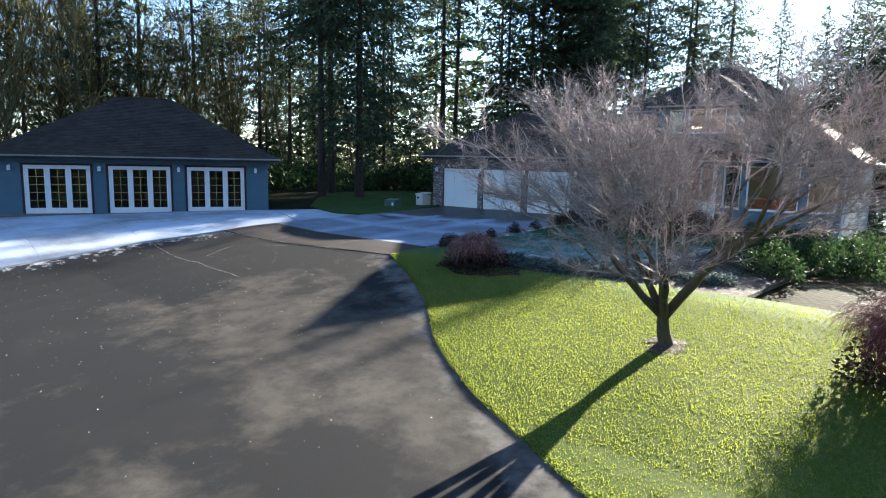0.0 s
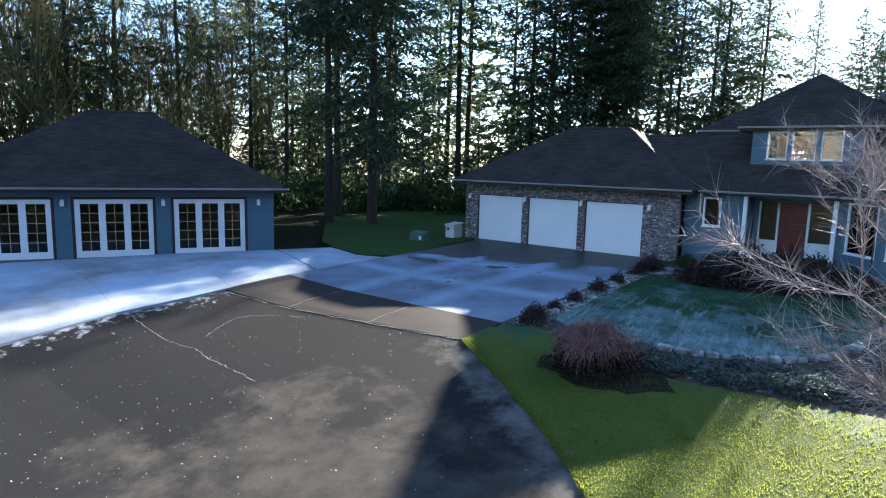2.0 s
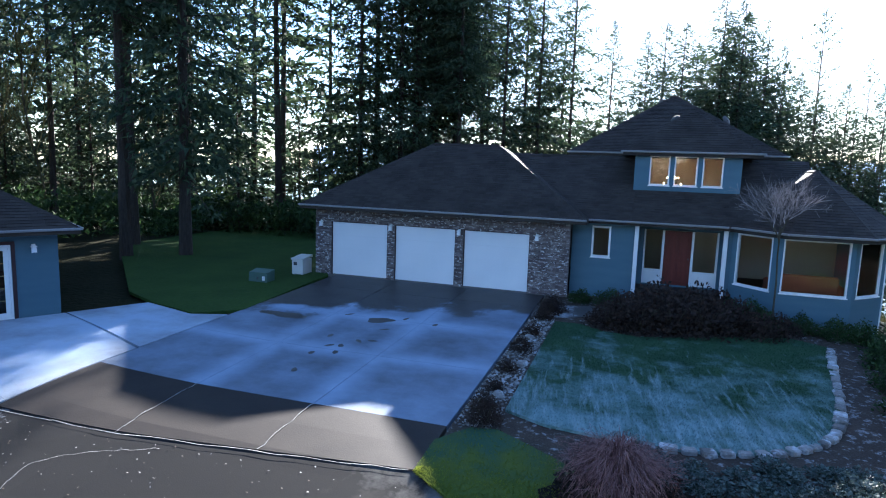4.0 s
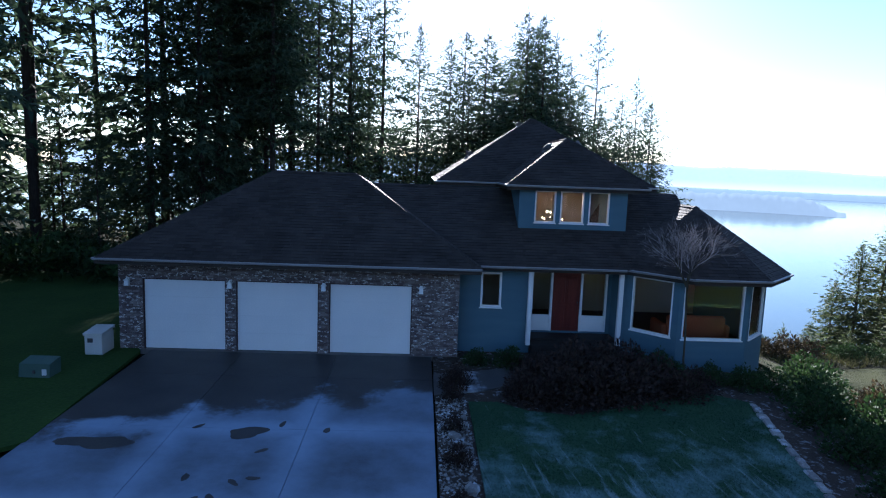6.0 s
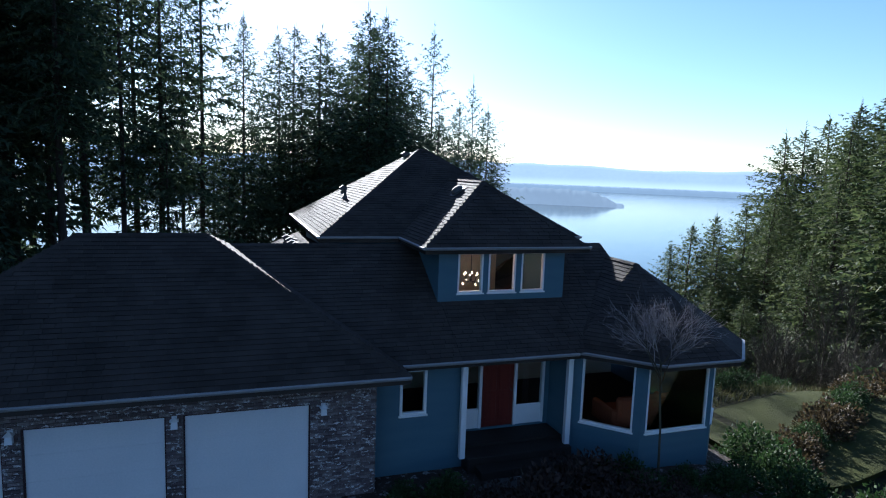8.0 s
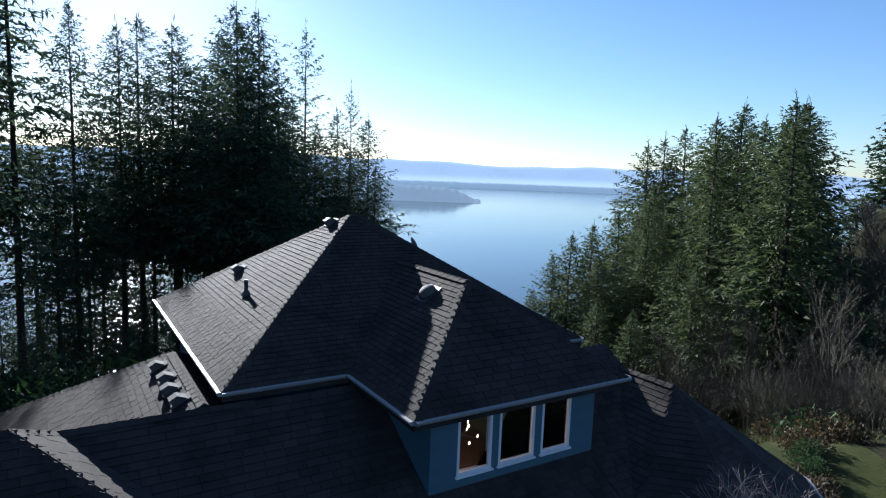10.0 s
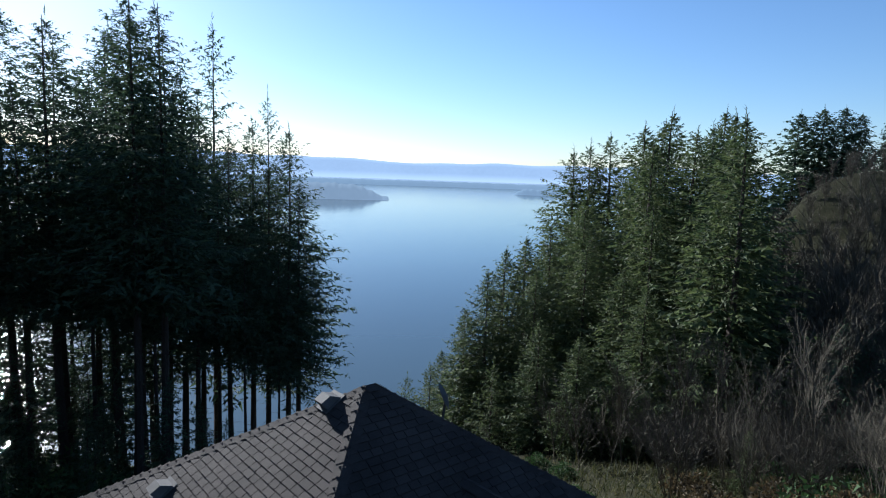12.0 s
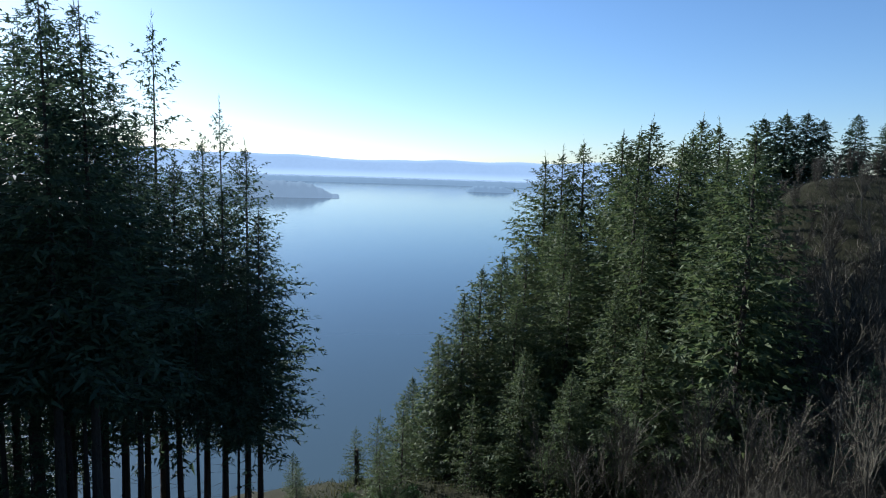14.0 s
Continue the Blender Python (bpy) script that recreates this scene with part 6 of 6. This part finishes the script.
def shrub_stems(seed, w, h):
    r, g = random.Random(seed), Geo()
    for _ in range(9):
        a, f = r.uniform(0, 6.28), r.uniform(0.3, 0.8)
        g.tube([(0, 0, -0.1), (w * f * 0.5 * math.cos(a), w * f * 0.5 * math.sin(a), h * 0.4), (w * f * math.cos(a), w * f * math.sin(a), h * 0.75)], [0.02, 0.014, 0.006], 4, False)
    return g.mesh("stems", MOSSBARK)


SHRUB = [(shrub_stems(k, 0.8, 0.9), leafy_shrub(k, 0.8, 0.9, 2100)) for k in (51, 52, 53)]
COVER = [(shrub_stems(k, 0.8, 0.9), leafy_shrub(k, 0.8, 0.9, 420, 0.2)) for k in (56, 57)]
for d in COVER:
    d[1].materials.clear(); d[1].materials.append(RIMELEAF)
DRY = [(shrub_stems(k, 1.0, 0.9), leafy_shrub(k, 1.1, 0.9, 1300, 0.14)) for k in (54, 55)]
for d in DRY:
    d[1].materials.clear(); d[1].materials.append(DRYLEAF)


def shrub(pair, x, y, s, name, label, group, dz=0.0, squash=1.0):
    ob = thing(name, label, "shrub", group, "", at_ground(x, y, rng.uniform(0, 6.28), s, dz) @ Matrix.Diagonal((1, 1, squash, 1)))
    new("woody_base", pair[0]).parent = ob
    new("foliage", pair[1]).parent = ob
    return ob


RUSSET = [(shrub_stems(k, 0.8, 0.9), leafy_shrub(k, 0.85, 0.85, 2000, 0.085)) for k in (58, 59)]
for d in RUSSET:
    d[1].materials.clear(); d[1].materials.append(DARKLEAF)
for x, y, s in ((-11.5, 24.6, 0.85), (-10.6, 24.5, 1.1), (-9.6, 24.7, 1.25), (-10.1, 25.6, 1.4), (-8.7, 25.0, 1.2), (-11.1, 25.4, 0.95), (-7.8, 25.4, 1.05), (-9.0, 26.0, 1.35), (-7.2, 25.0, 0.8), (-8.2, 26.4, 1.1), (-6.6, 25.6, 0.7), (-10.9, 26.3, 0.8)):
    shrub(rng.choice(RUSSET), x, y, s, "dark_shrub", "dark russet mounded shrub in the bed before the house", "mounds before the house")
for x, y, s in ((-12.6, 27.3, 0.6), (-11.6, 27.2, 0.75), (-7.9, 26.6, 0.9), (-7.2, 26.7, 0.9), (-7.0, 25.8, 0.8), (-5.9, 26.2, 0.7), (-5.0, 25.9, 0.8), (-4.2, 26.2, 0.8)):
    shrub(rng.choice(SHRUB), x, y, s * 0.85, "evergreen_shrub", "dark evergreen shrub in the bed before the house", "bed before the house")
for x, y, s in ((-4.2, 23.6, 1.0), (-3.6, 25.0, 1.1), (-4.6, 21.8, 0.9), (-4.9, 20.0, 0.9), (-2.4, 26.6, 1.2), (-1.7, 28.2, 1.3), (-3.2, 22.0, 1.1), (-3.6, 19.2, 1.0), (-2.2, 24, 1.3)):
    shrub(rng.choice(SHRUB), x, y, s, "evergreen_shrub", "broad evergreen shrub beyond the lawn's edge", "shrubs beyond the lawn")
for x, y, s in ((-13.5, 18.3, 0.22), (-13.55, 19.6, 0.25), (-13.5, 21.2, 0.32), (-13.5, 22.8, 0.28), (-13.45, 24.5, 0.3), (-13.3, 25.6, 0.42), (-13.5, 17.2, 0.3), (-13.3, 16.6, 0.35), (-13.4, 25.2, 0.4)):
    shrub(rng.choice(RUSSET), x, y, s * 1.15, "low_shrub", "small dark frosted shrub in the bed beside the apron", "shrubs beside the apron", 0.0, 1.35)
for k in range(60):
    x = rng.uniform(-10.6, -4.2); y = 15.9 + rng.uniform(-0.5, 0.6) + max(0, (x + 8.5) * 0.25)
    shrub(rng.choice(COVER), x, y, rng.uniform(0.25, 0.45), "ground_cover", "low frosted ground cover under the stone edging", "ground cover", squash=0.6)
for x, y, s in ((1.5, 24.5, 1.1), (3.5, 25.2, 1.0), (5.5, 26, 1.2), (0.0, 23.5, 1.0), (7, 27.5, 1.0), (9, 28.5, 1.2), (4.5, 23.5, 1.3), (2.0, 21.5, 1.3), (11, 30, 1.1), (8, 25, 1.4), (14, 31, 1.4), (12.5, 28, 1.5), (3.4, 31.0, 0.9), (4.7, 31.6, 0.9), (6.2, 32.2, 1.0), (7.6, 32.9, 1.0), (9.2, 33.6, 1.0), (10.8, 34.6, 1.0), (12.2, 35.5, 1.0), (1.2, 29.3, 0.8)):
    shrub(rng.choice(DRY + SHRUB[:1]), x, y, s, "bramble_thicket", "tangled brown bramble thicket on the bank", "brambles on the bank")
for x, y, s in ((2.5, 37.5, 0.9), (4.5, 38.6, 1.0), (6.8, 38.2, 0.9), (9, 39.4, 1.1), (11.5, 39.8, 1.0), (13.5, 40.6, 1.1), (3.5, 41, 1.1), (7.5, 41.8, 1.2), (16, 36, 1.3), (19, 40, 1.5), (17, 43, 1.5), (21, 46, 1.6), (24, 58, 1.5), (22, 66, 1.6), (26, 72, 1.7), (20, 74, 1.5), (28, 64, 1.6), (15, 50, 1.5), (12, 46, 1.4), (19, 82, 1.3), (24, 84, 1.3), (29, 80, 1.5), (18, 60, 1.4)):
    shrub(rng.choice(DRY + SHRUB[:1]), x, y, s, "bramble_thicket", "tangled brown bramble thicket lower on the bank", "brambles on the bank")

ALD_SEGS = [[] for _ in range(3)]
ALD = [bare_tree(61 + k, 6.0, 0.085, 0.42, 3, (11, 5, 3), 0.62, 0.28, 0.12, sides=(5, 3, 3, 3, 3), tip=0.009, twigs_from=1, lens=(9.0, 3.4, 2.0, 1.2), low=0.12, thin=True, spreads=(0.5, 0.4, 0.4), segs=ALD_SEGS[k], segs_from=1) for k in range(3)]


def alder_meshes(k, mat):
    me = ALD[k][1].mesh("twig_mass", mat)
    return ALD[k][0].mesh("trunk", MOSSBARK), me, twig_cloud(ALD_SEGS[k], 2600, 0.25, 0.8, 0.011, 90 + k, mat, 0.25, 0.75)


ALDM = [alder_meshes(k, ALDER) for k in range(3)]
MOSSM = [alder_meshes(k, MOSSTWIG) for k in range(2)]


def alder(x, y, s, group, label, kinds=ALDM):
    ob = thing("bare_alder", label, "tree", group, "", at_ground(x, y, rng.uniform(0, 6.28), s, -0.2))
    pair = rng.choice(kinds)
    new("trunk", pair[0]).parent = ob
    new("branch_work", pair[1]).parent = ob
    new("twig_mass", pair[2]).parent = ob


for x, y, s in ((-46, 12, 1.0), (-50, 17, 1.1), (-44, 18, 1.0), (-52, 22, 1.2), (-47, 26, 1.1), (-55, 14, 1.1), (-42, 24, 0.95), (-50, 31, 1.1), (-44, 33, 1.0), (-57, 27, 1.2), (-40, 37, 1.0), (-53, 9, 1.0), (-58, 20, 1.5), (-56, 17, 1.4), (-60, 24, 1.5), (-54, 20, 1.4), (-61, 17, 1.5), (-50, 24, 1.3), (-57, 31, 1.5), (-52, 34, 1.3), (-48, 21, 1.2), (-63, 22, 1.6), (-49, 14, 1.2), (-46, 29, 1.2)):
    alder(x, y, s, "alders behind the guest house", "slender moss-yellow bare tree behind the guest house", MOSSM)
for x, y, s in ((30, 44, 0.8), (34, 48, 0.85), (27, 41, 0.75), (38, 44, 0.9), (31, 52, 0.8), (37, 40, 0.9), (34, 36, 0.8), (41, 33, 0.9), (29, 60, 0.7), (33, 66, 0.7), (25, 50, 0.6), (45, 46, 0.9), (28, 47, 0.7), (39, 49, 0.8), (36, 53, 0.75), (33, 59.5, 0.75), (31, 57, 0.65), (35, 62, 0.7), (43.5, 66, 0.9), (30, 55, 0.6)):
    alder(x, y, s, "alders on the slope", "slender bare pale-twigged tree low on the slope")
for x, y, s in ((43, 38, 1.0), (48, 42, 1.0), (54, 44, 1.05), (50, 36, 1.0), (60, 48, 1.1), (56, 36, 1.0), (62, 38, 1.1), (48.7, 49.3, 1.45), (52, 47, 1.45), (56, 50, 1.4), (58, 45, 1.5), (62, 50, 1.4), (50, 43, 1.35), (54, 40, 1.3), (46, 41, 1.2)):
    alder(x, y, s, "alders on the slope", "bare pale-twigged tree on the slope")
far_segs = []
far_wood = bare_tree(66, 6.0, 0.09, 0.42, 2, (9, 4), 0.62, 0.28, 0.12, sides=(4, 3, 3, 3, 3), tip=0.03, twigs_from=1, lens=(8.0, 3.4, 2.0), low=0.12, thin=True, spreads=(0.5, 0.45), segs=far_segs, segs_from=1)
FARALD = [(far_wood[0].mesh("trunk", MOSSBARK), far_wood[1].mesh("twig_mass", ALDER), twig_cloud(far_segs, 1300, 0.5, 1.4, 0.045, 97, ALDER, 0.35, 0.8))]
put = []
for _ in range(3000):
    x, y = rng.uniform(64, 140), rng.uniform(40, 92)
    if 0.3 * x + 18 < y < 0.45 * x + 34 and all((x - a) ** 2 + (y - b) ** 2 > 20 for a, b in put):
        put.append((x, y))
        alder(x, y, rng.uniform(0.85, 1.1) * (1.1 if x < 90 else 0.9 if x < 104 else 0.6), "alders on the hill", "bare grey-brown tree on the far hillside", FARALD)

# leafless thicket at the foot of the slope
BUSH = []
for k in range(2):
    bs = []
    stems = bare_tree(71 + k, 1.2, 0.03, 0.5, 2, (5, 4), 0.7, 0.25, 0.15, sides=(3, 3, 3, 3, 3), tip=0.008, clump=8, twigs_from=0, lens=(2.2, 1.5, 1.0), thin=True, spreads=(0.5, 0.5), segs=bs, segs_from=0)
    BUSH.append((stems[1].mesh("woody_base", ALDER), twig_cloud(bs, 1700, 0.2, 0.6, 0.010, 95 + k, ALDER, 0.2, 0.8)))
put = []
while len(put) < 58:
    x, y = rng.uniform(19, 62), rng.uniform(36, 66)
    if 0.35 * x + 24 < y < 0.55 * x + 36 and all((x - a) ** 2 + (y - b) ** 2 > 8 for a, b in put):
        put.append((x, y))
        ob = thing("leafless_bush", "tangled grey-brown leafless bush on the slope", "shrub", "leafless bushes", "", at_ground(x, y, rng.uniform(0, 6.28), rng.uniform(0.8, 1.5), -0.1))
        pair = rng.choice(BUSH)
        new("woody_base", pair[0]).parent = ob
        new("twig_mass", pair[1]).parent = ob

# low undergrowth over the slopes
r = np.random.RandomState(77)
N = 60000
ux, uy = r.uniform(-60, 70, N), r.uniform(36, 98, N)
east = r.rand(N) < 0.3
ux[east], uy[east] = r.uniform(2, 60, east.sum()), r.uniform(20, 60, east.sum())
strip = r.rand(N) < 0.16
ux[strip], uy[strip] = r.uniform(-2, 21, strip.sum()), r.uniform(35.4, 45, strip.sum())
keep = (uy > 41.5) | ((ux > -2) & ((uy > 35.4 + 0.2 * np.clip(ux - 3, 0, 11)) | (uy < 28.3) | (ux > 16.5)))
ux, uy = ux[keep], uy[keep]
patch = np.array([noise.noise((a * 0.12, b * 0.12, 7.0)) for a, b in zip(ux, uy)])
patch = np.where((ux > -3) & (ux < 20) & (uy < 45), np.abs(patch), patch)
ux, uy, patch = ux[patch > -0.25], uy[patch > -0.25], patch[patch > -0.25]
P = np.stack([ux, uy, np.array([ground(a, b) for a, b in zip(ux, uy)])], 1)
way = unit(r.normal(size=P.shape) * 0.55 + np.array([0, 0, 0.8]))
ln = r.uniform(0.35, 0.9, len(P)) * (1 + np.clip(patch, 0, 1)) * np.where((ux > -3) & (ux < 20) & (uy < 44), 0.5, 1.0)
me = quads_mesh("undergrowth", spikes(P, way, unit(np.cross(way, r.normal(size=P.shape))), ln, ln * 0.07), UNDER)
tagged(new("undergrowth", me), "dark ferns and low brush under the trees", "undergrowth", "", "stuff")

# brown brushwood on the hillside
N = 22000
ux, uy = np.where(r.rand(N) < 0.6, r.uniform(66, 135, N), r.uniform(20, 66, N)), r.uniform(37, 66, N)
uy = uy + np.clip(ux - 66, 0, 70) * 0.25
P = np.stack([ux, uy, np.array([ground(a, b) - 0.2 for a, b in zip(ux, uy)])], 1)
way = unit(r.normal(size=P.shape) * 0.5 + np.array([0, 0, 1.0]))
ln = r.uniform(0.5, 2.0, len(P)) * np.clip((ux - 10) / 60, 0.4, 1) * np.array([0.6 + 0.8 * max(0, noise.noise((a * 0.09, b * 0.09, 5.0)) + 0.3) for a, b in zip(ux, uy)])
me = quads_mesh("brushwood", spikes(P, way, unit(np.cross(way, r.normal(size=P.shape))), ln, 0.012 + ln * 0.007), BRUSH)
tagged(new("brushwood", me), "brown leafless brushwood on the hillside", "brushwood", "", "stuff")

# brushy edge of the wood
N = 30000
t = r.rand(N)
ux = np.where(r.rand(N) < 0.6, r.uniform(-62, -26, N), r.uniform(-46, -36, N))
uy = np.where(ux > -36, r.uniform(37, 44, N), np.where(r.rand(N) < 0.5, r.uniform(34, 44, N), r.uniform(15, 40, N)))
keep = (uy > 33) | (ux < -41 + 0.2 * (uy - 20))
ux, uy = ux[keep], uy[keep]
h = np.array([max(0.15, 1.0 + 1.6 * noise.noise((a * 0.2, b * 0.2, 3.0))) for a, b in zip(ux, uy)]) * r.rand(len(ux)) ** 0.7 * 1.5
P = np.stack([ux, uy, np.array([ground(a, b) for a, b in zip(ux, uy)]) + h], 1)
way = unit(r.normal(size=P.shape) + np.array([0, 0, 0.2]))
ln = r.uniform(0.2, 0.5, len(P))
me = quads_mesh("thicket", spikes(P, way, unit(np.cross(way, r.normal(size=P.shape))), ln, ln * 0.25), LEAF)
tagged(new("thicket", me), "dense dark brush along the edge of the wood", "undergrowth", "", "stuff")

# dark evergreen thicket under the clump and along the foot of the slope
N = 56000
low = r.rand(N) < 0.65
ux = np.where(low, r.uniform(-30, 27, N), r.uniform(16, 70, N))
uy = np.where(low, r.uniform(43, 84, N), r.uniform(36, 64, N))
keep = (low & (uy > 44 + 1.1 * np.clip(ux + 2, 0, 30))) | (~low & (uy < 0.45 * ux + 32))
ux, uy = ux[keep], uy[keep]
h = np.array([max(0.1, 0.7 + 2.2 * noise.noise((a * 0.16, b * 0.16, 9.0))) for a, b in zip(ux, uy)]) * r.rand(len(ux)) ** 0.6 * 1.4
P = np.stack([ux, uy, np.array([ground(a, b) for a, b in zip(ux, uy)]) + h], 1)
way = unit(r.normal(size=P.shape) + np.array([0, 0, 0.3]))
ln = r.uniform(0.2, 0.55, len(P))
me = quads_mesh("evergreen_thicket", spikes(P, way, unit(np.cross(way, r.normal(size=P.shape))), ln, ln * 0.25), LEAF)
tagged(new("evergreen_thicket", me), "dark evergreen thicket on the bank above the lake", "undergrowth", "", "stuff")

# trees across the drive
for x, y in ((-38, -30), (-29, -36), (-20, -33), (-11, -38), (-2, -34), (8, -37), (17, -30), (25, -24), (31, -14), (36, -3), (-46, -24), (-52, -14), (38, 9)):
    plant(rng.choice(FARFIR), x, y, rng.uniform(0.7, 0.95), rng.uniform(0, 6.28), label="fir across the driveway", group="firs across the driveway")

# stone edging
stones = thing("stone_edging", "curved edging of frosted rough stones round the lawn", "stone edging", at=pose(-8, 18, -0.3))
sj = Matrix.Translation((8, -18, 0.3))
rr = random.Random(9)
for (xa, ya), (xb, yb) in zip(EDGE_LINE, EDGE_LINE[1:]):
    n = math.hypot(xb - xa, yb - ya); ang = math.atan2(yb - ya, xb - xa)
    k = max(1, round(n / 0.36))
    for i in range(k):
        x, y = xa + (xb - xa) * (i + 0.5) / k, ya + (yb - ya) * (i + 0.5) / k
        w, d, h = n / k * rr.uniform(0.72, 0.95), rr.uniform(0.18, 0.27), rr.uniform(0.07, 0.12)
        gg = Geo().cbox(-w / 2, w / 2, -d / 2, d / 2, -0.3, h, 0.03, local((x, y, ground(x, y)), ang + rr.uniform(-0.1, 0.1)))
        ob = part("stone", gg, STONE, stones, fix=False); ob.matrix_parent_inverse = sj

# rocks in the bed beside the apron
g = Geo()
for k in range(1500):
    x, y = -13.5 + rr.uniform(-0.38, 0.38), rr.uniform(16.4, 24.7)
    q, w, a, z = rr.uniform(0.015, 0.05), rr.uniform(0.5, 0.9), rr.uniform(0, 6.28), ground(x, y)
    ring = [(x + q * (1 if i % 2 else w) * math.cos(a + 1.2566 * i), y + q * (1 if i % 2 else w) * math.sin(a + 1.2566 * i), z) for i in range(5)]
    g.add(ring + [(x + rr.uniform(-0.3, 0.3) * q, y, z + q * rr.uniform(0.5, 1.0))], [(i, (i + 1) % 5, 5) for i in range(5)])
whole("gravel", g, STONE, "pale frosted gravel in the bed beside the apron", "gravel", "stuff", fix=False)
for k in range(16):
    x, y = -13.5 + rr.uniform(-0.36, 0.36), rr.uniform(16.6, 24.6)
    s = rr.choice((0.07, 0.09, 0.12, 0.15))
    gg = Geo().cbox(-s, s, -s * rr.uniform(0.6, 0.9), s * rr.uniform(0.6, 0.9), -0.06, s * rr.uniform(0.5, 0.9), s * 0.35, local((0, 0, 0), 0))
    ob = whole("rock", gg, STONE, "rough frosted rock in the bed beside the apron", "rock", "", "rocks in the bed", fix=False)
    ob.matrix_basis = local((x, y, ground(x, y)), rr.uniform(0, 3.1)) @ Matrix.Rotation(rr.uniform(-0.25, 0.25), 4, "X")

# grass blades on the near lawn
r = np.random.RandomState(5)
N = 420000
px, py = r.uniform(-14.2, 7, N), r.uniform(4, 16.4, N)


def inside(px, py, poly):
    ins = np.zeros(len(px), bool)
    for (xa, ya), (xb, yb) in zip(poly, poly[1:] + poly[:1]):
        c = ((ya > py) != (yb > py)) & (px < (xb - xa) * (py - ya) / ((yb - ya) if yb != ya else 1e-9) + xa)
        ins ^= c
    return ins


# blades thinned northwards, where the lawn's colour holds painted shade
ok = inside(px, py, [tuple(p) for p in LAWN_LOW]) & (r.rand(N) > np.clip((py - 13.6) / 2.2, 0, 0.7))
px, py = px[ok], py[ok]
pz = np.array([ground(x, y) + 0.025 for x, y in zip(px, py)])
P = np.stack([px, py, pz], 1)
way = unit(r.normal(size=P.shape) * 0.55 + np.array([0.15, -0.1, 0.9]))
ln = r.uniform(0.024, 0.05, len(P))
line = np.array(DRIVE_EDGE)
k = r.randint(0, len(line) - 1, 9000); f = r.rand(9000, 1)
E = line[k] * (1 - f) + line[k + 1] * f
tang = unit(line[k + 1] - line[k]); out = np.stack([tang[:, 1], -tang[:, 0]], 1)
E = E - out * r.uniform(-0.03, 0.14, (9000, 1))
P2 = np.stack([E[:, 0], E[:, 1], np.array([ground(x, y) + 0.02 for x, y in E])], 1)
W2 = unit(r.normal(size=P2.shape) * 0.5 + np.concatenate([out * 0.5, np.full((9000, 1), 0.6)], 1))
P, way, ln = np.concatenate([P, P2]), np.concatenate([way, W2]), np.concatenate([ln, r.uniform(0.02, 0.06, 9000)])
# rimed blades of the upper lawn
N = 60000
qx, qy = r.uniform(-13.1, -5.4, N), r.uniform(16.7, 25.0, N)
ok = inside(qx, qy, [tuple(p) for p in LAWN_UP])
qx, qy = qx[ok], qy[ok]
Q = np.stack([qx, qy, np.array([ground(x, y) + 0.055 for x, y in zip(qx, qy)])], 1)
wq = unit(r.normal(size=Q.shape) * 0.5 + np.array([0.0, 0.25, 0.9]))
lq = r.uniform(0.025, 0.06, len(Q))
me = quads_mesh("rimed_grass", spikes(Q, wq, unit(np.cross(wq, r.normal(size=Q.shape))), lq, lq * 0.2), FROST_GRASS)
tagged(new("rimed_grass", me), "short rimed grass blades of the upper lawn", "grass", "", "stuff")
me = quads_mesh("grass", spikes(P, way, unit(np.cross(way, r.normal(size=P.shape))), ln, ln * 0.23), BLADE)
tagged(new("grass", me), "short bright green grass blades", "grass", "", "stuff")

# ---- bricks of the garage front ----
piece = fixed(Geo().cbox(0, 0.2, -0.03, 0, 0, 0.062, 0.004).mesh("brick", BRICK))
rest = Geo()
rr = random.Random(17)
count = 0
rows = []
z, k = 0.0, 0
while z < 2.66:
    x = -23.46 - (0.105 if k % 2 else 0)
    while x < -13.2:
        rows.append((x, z)); x += 0.21
    z += 0.0735; k += 1
rows.sort(key=lambda q: -q[0])
for x, z in rows:
    a, b = max(x, -23.46), min(x + 0.2, -13.15)
    for da, db in DOORS:
        if z < 2.2 - 0.03 and a < db and b > da:
            if a < da - 0.03:
                b = da
            elif b > db + 0.03:
                a = db
            else:
                a = b
    if b - a < 0.04:
        continue
    dy = rr.uniform(-0.004, 0.004)
    if b - a > 0.195 and count < 300:
        ob = new("brick", piece)
        ob.parent, ob.matrix_parent_inverse, ob.matrix_basis = house, JOIN, pose(a, 27.868 + dy, z)
        count += 1
    else:
        rest.cbox(a, b, 27.838 + dy, 27.868 + dy, z, z + 0.062, 0.004)
hp("brick_field", rest, BRICK, kind="stuff", fix=False)
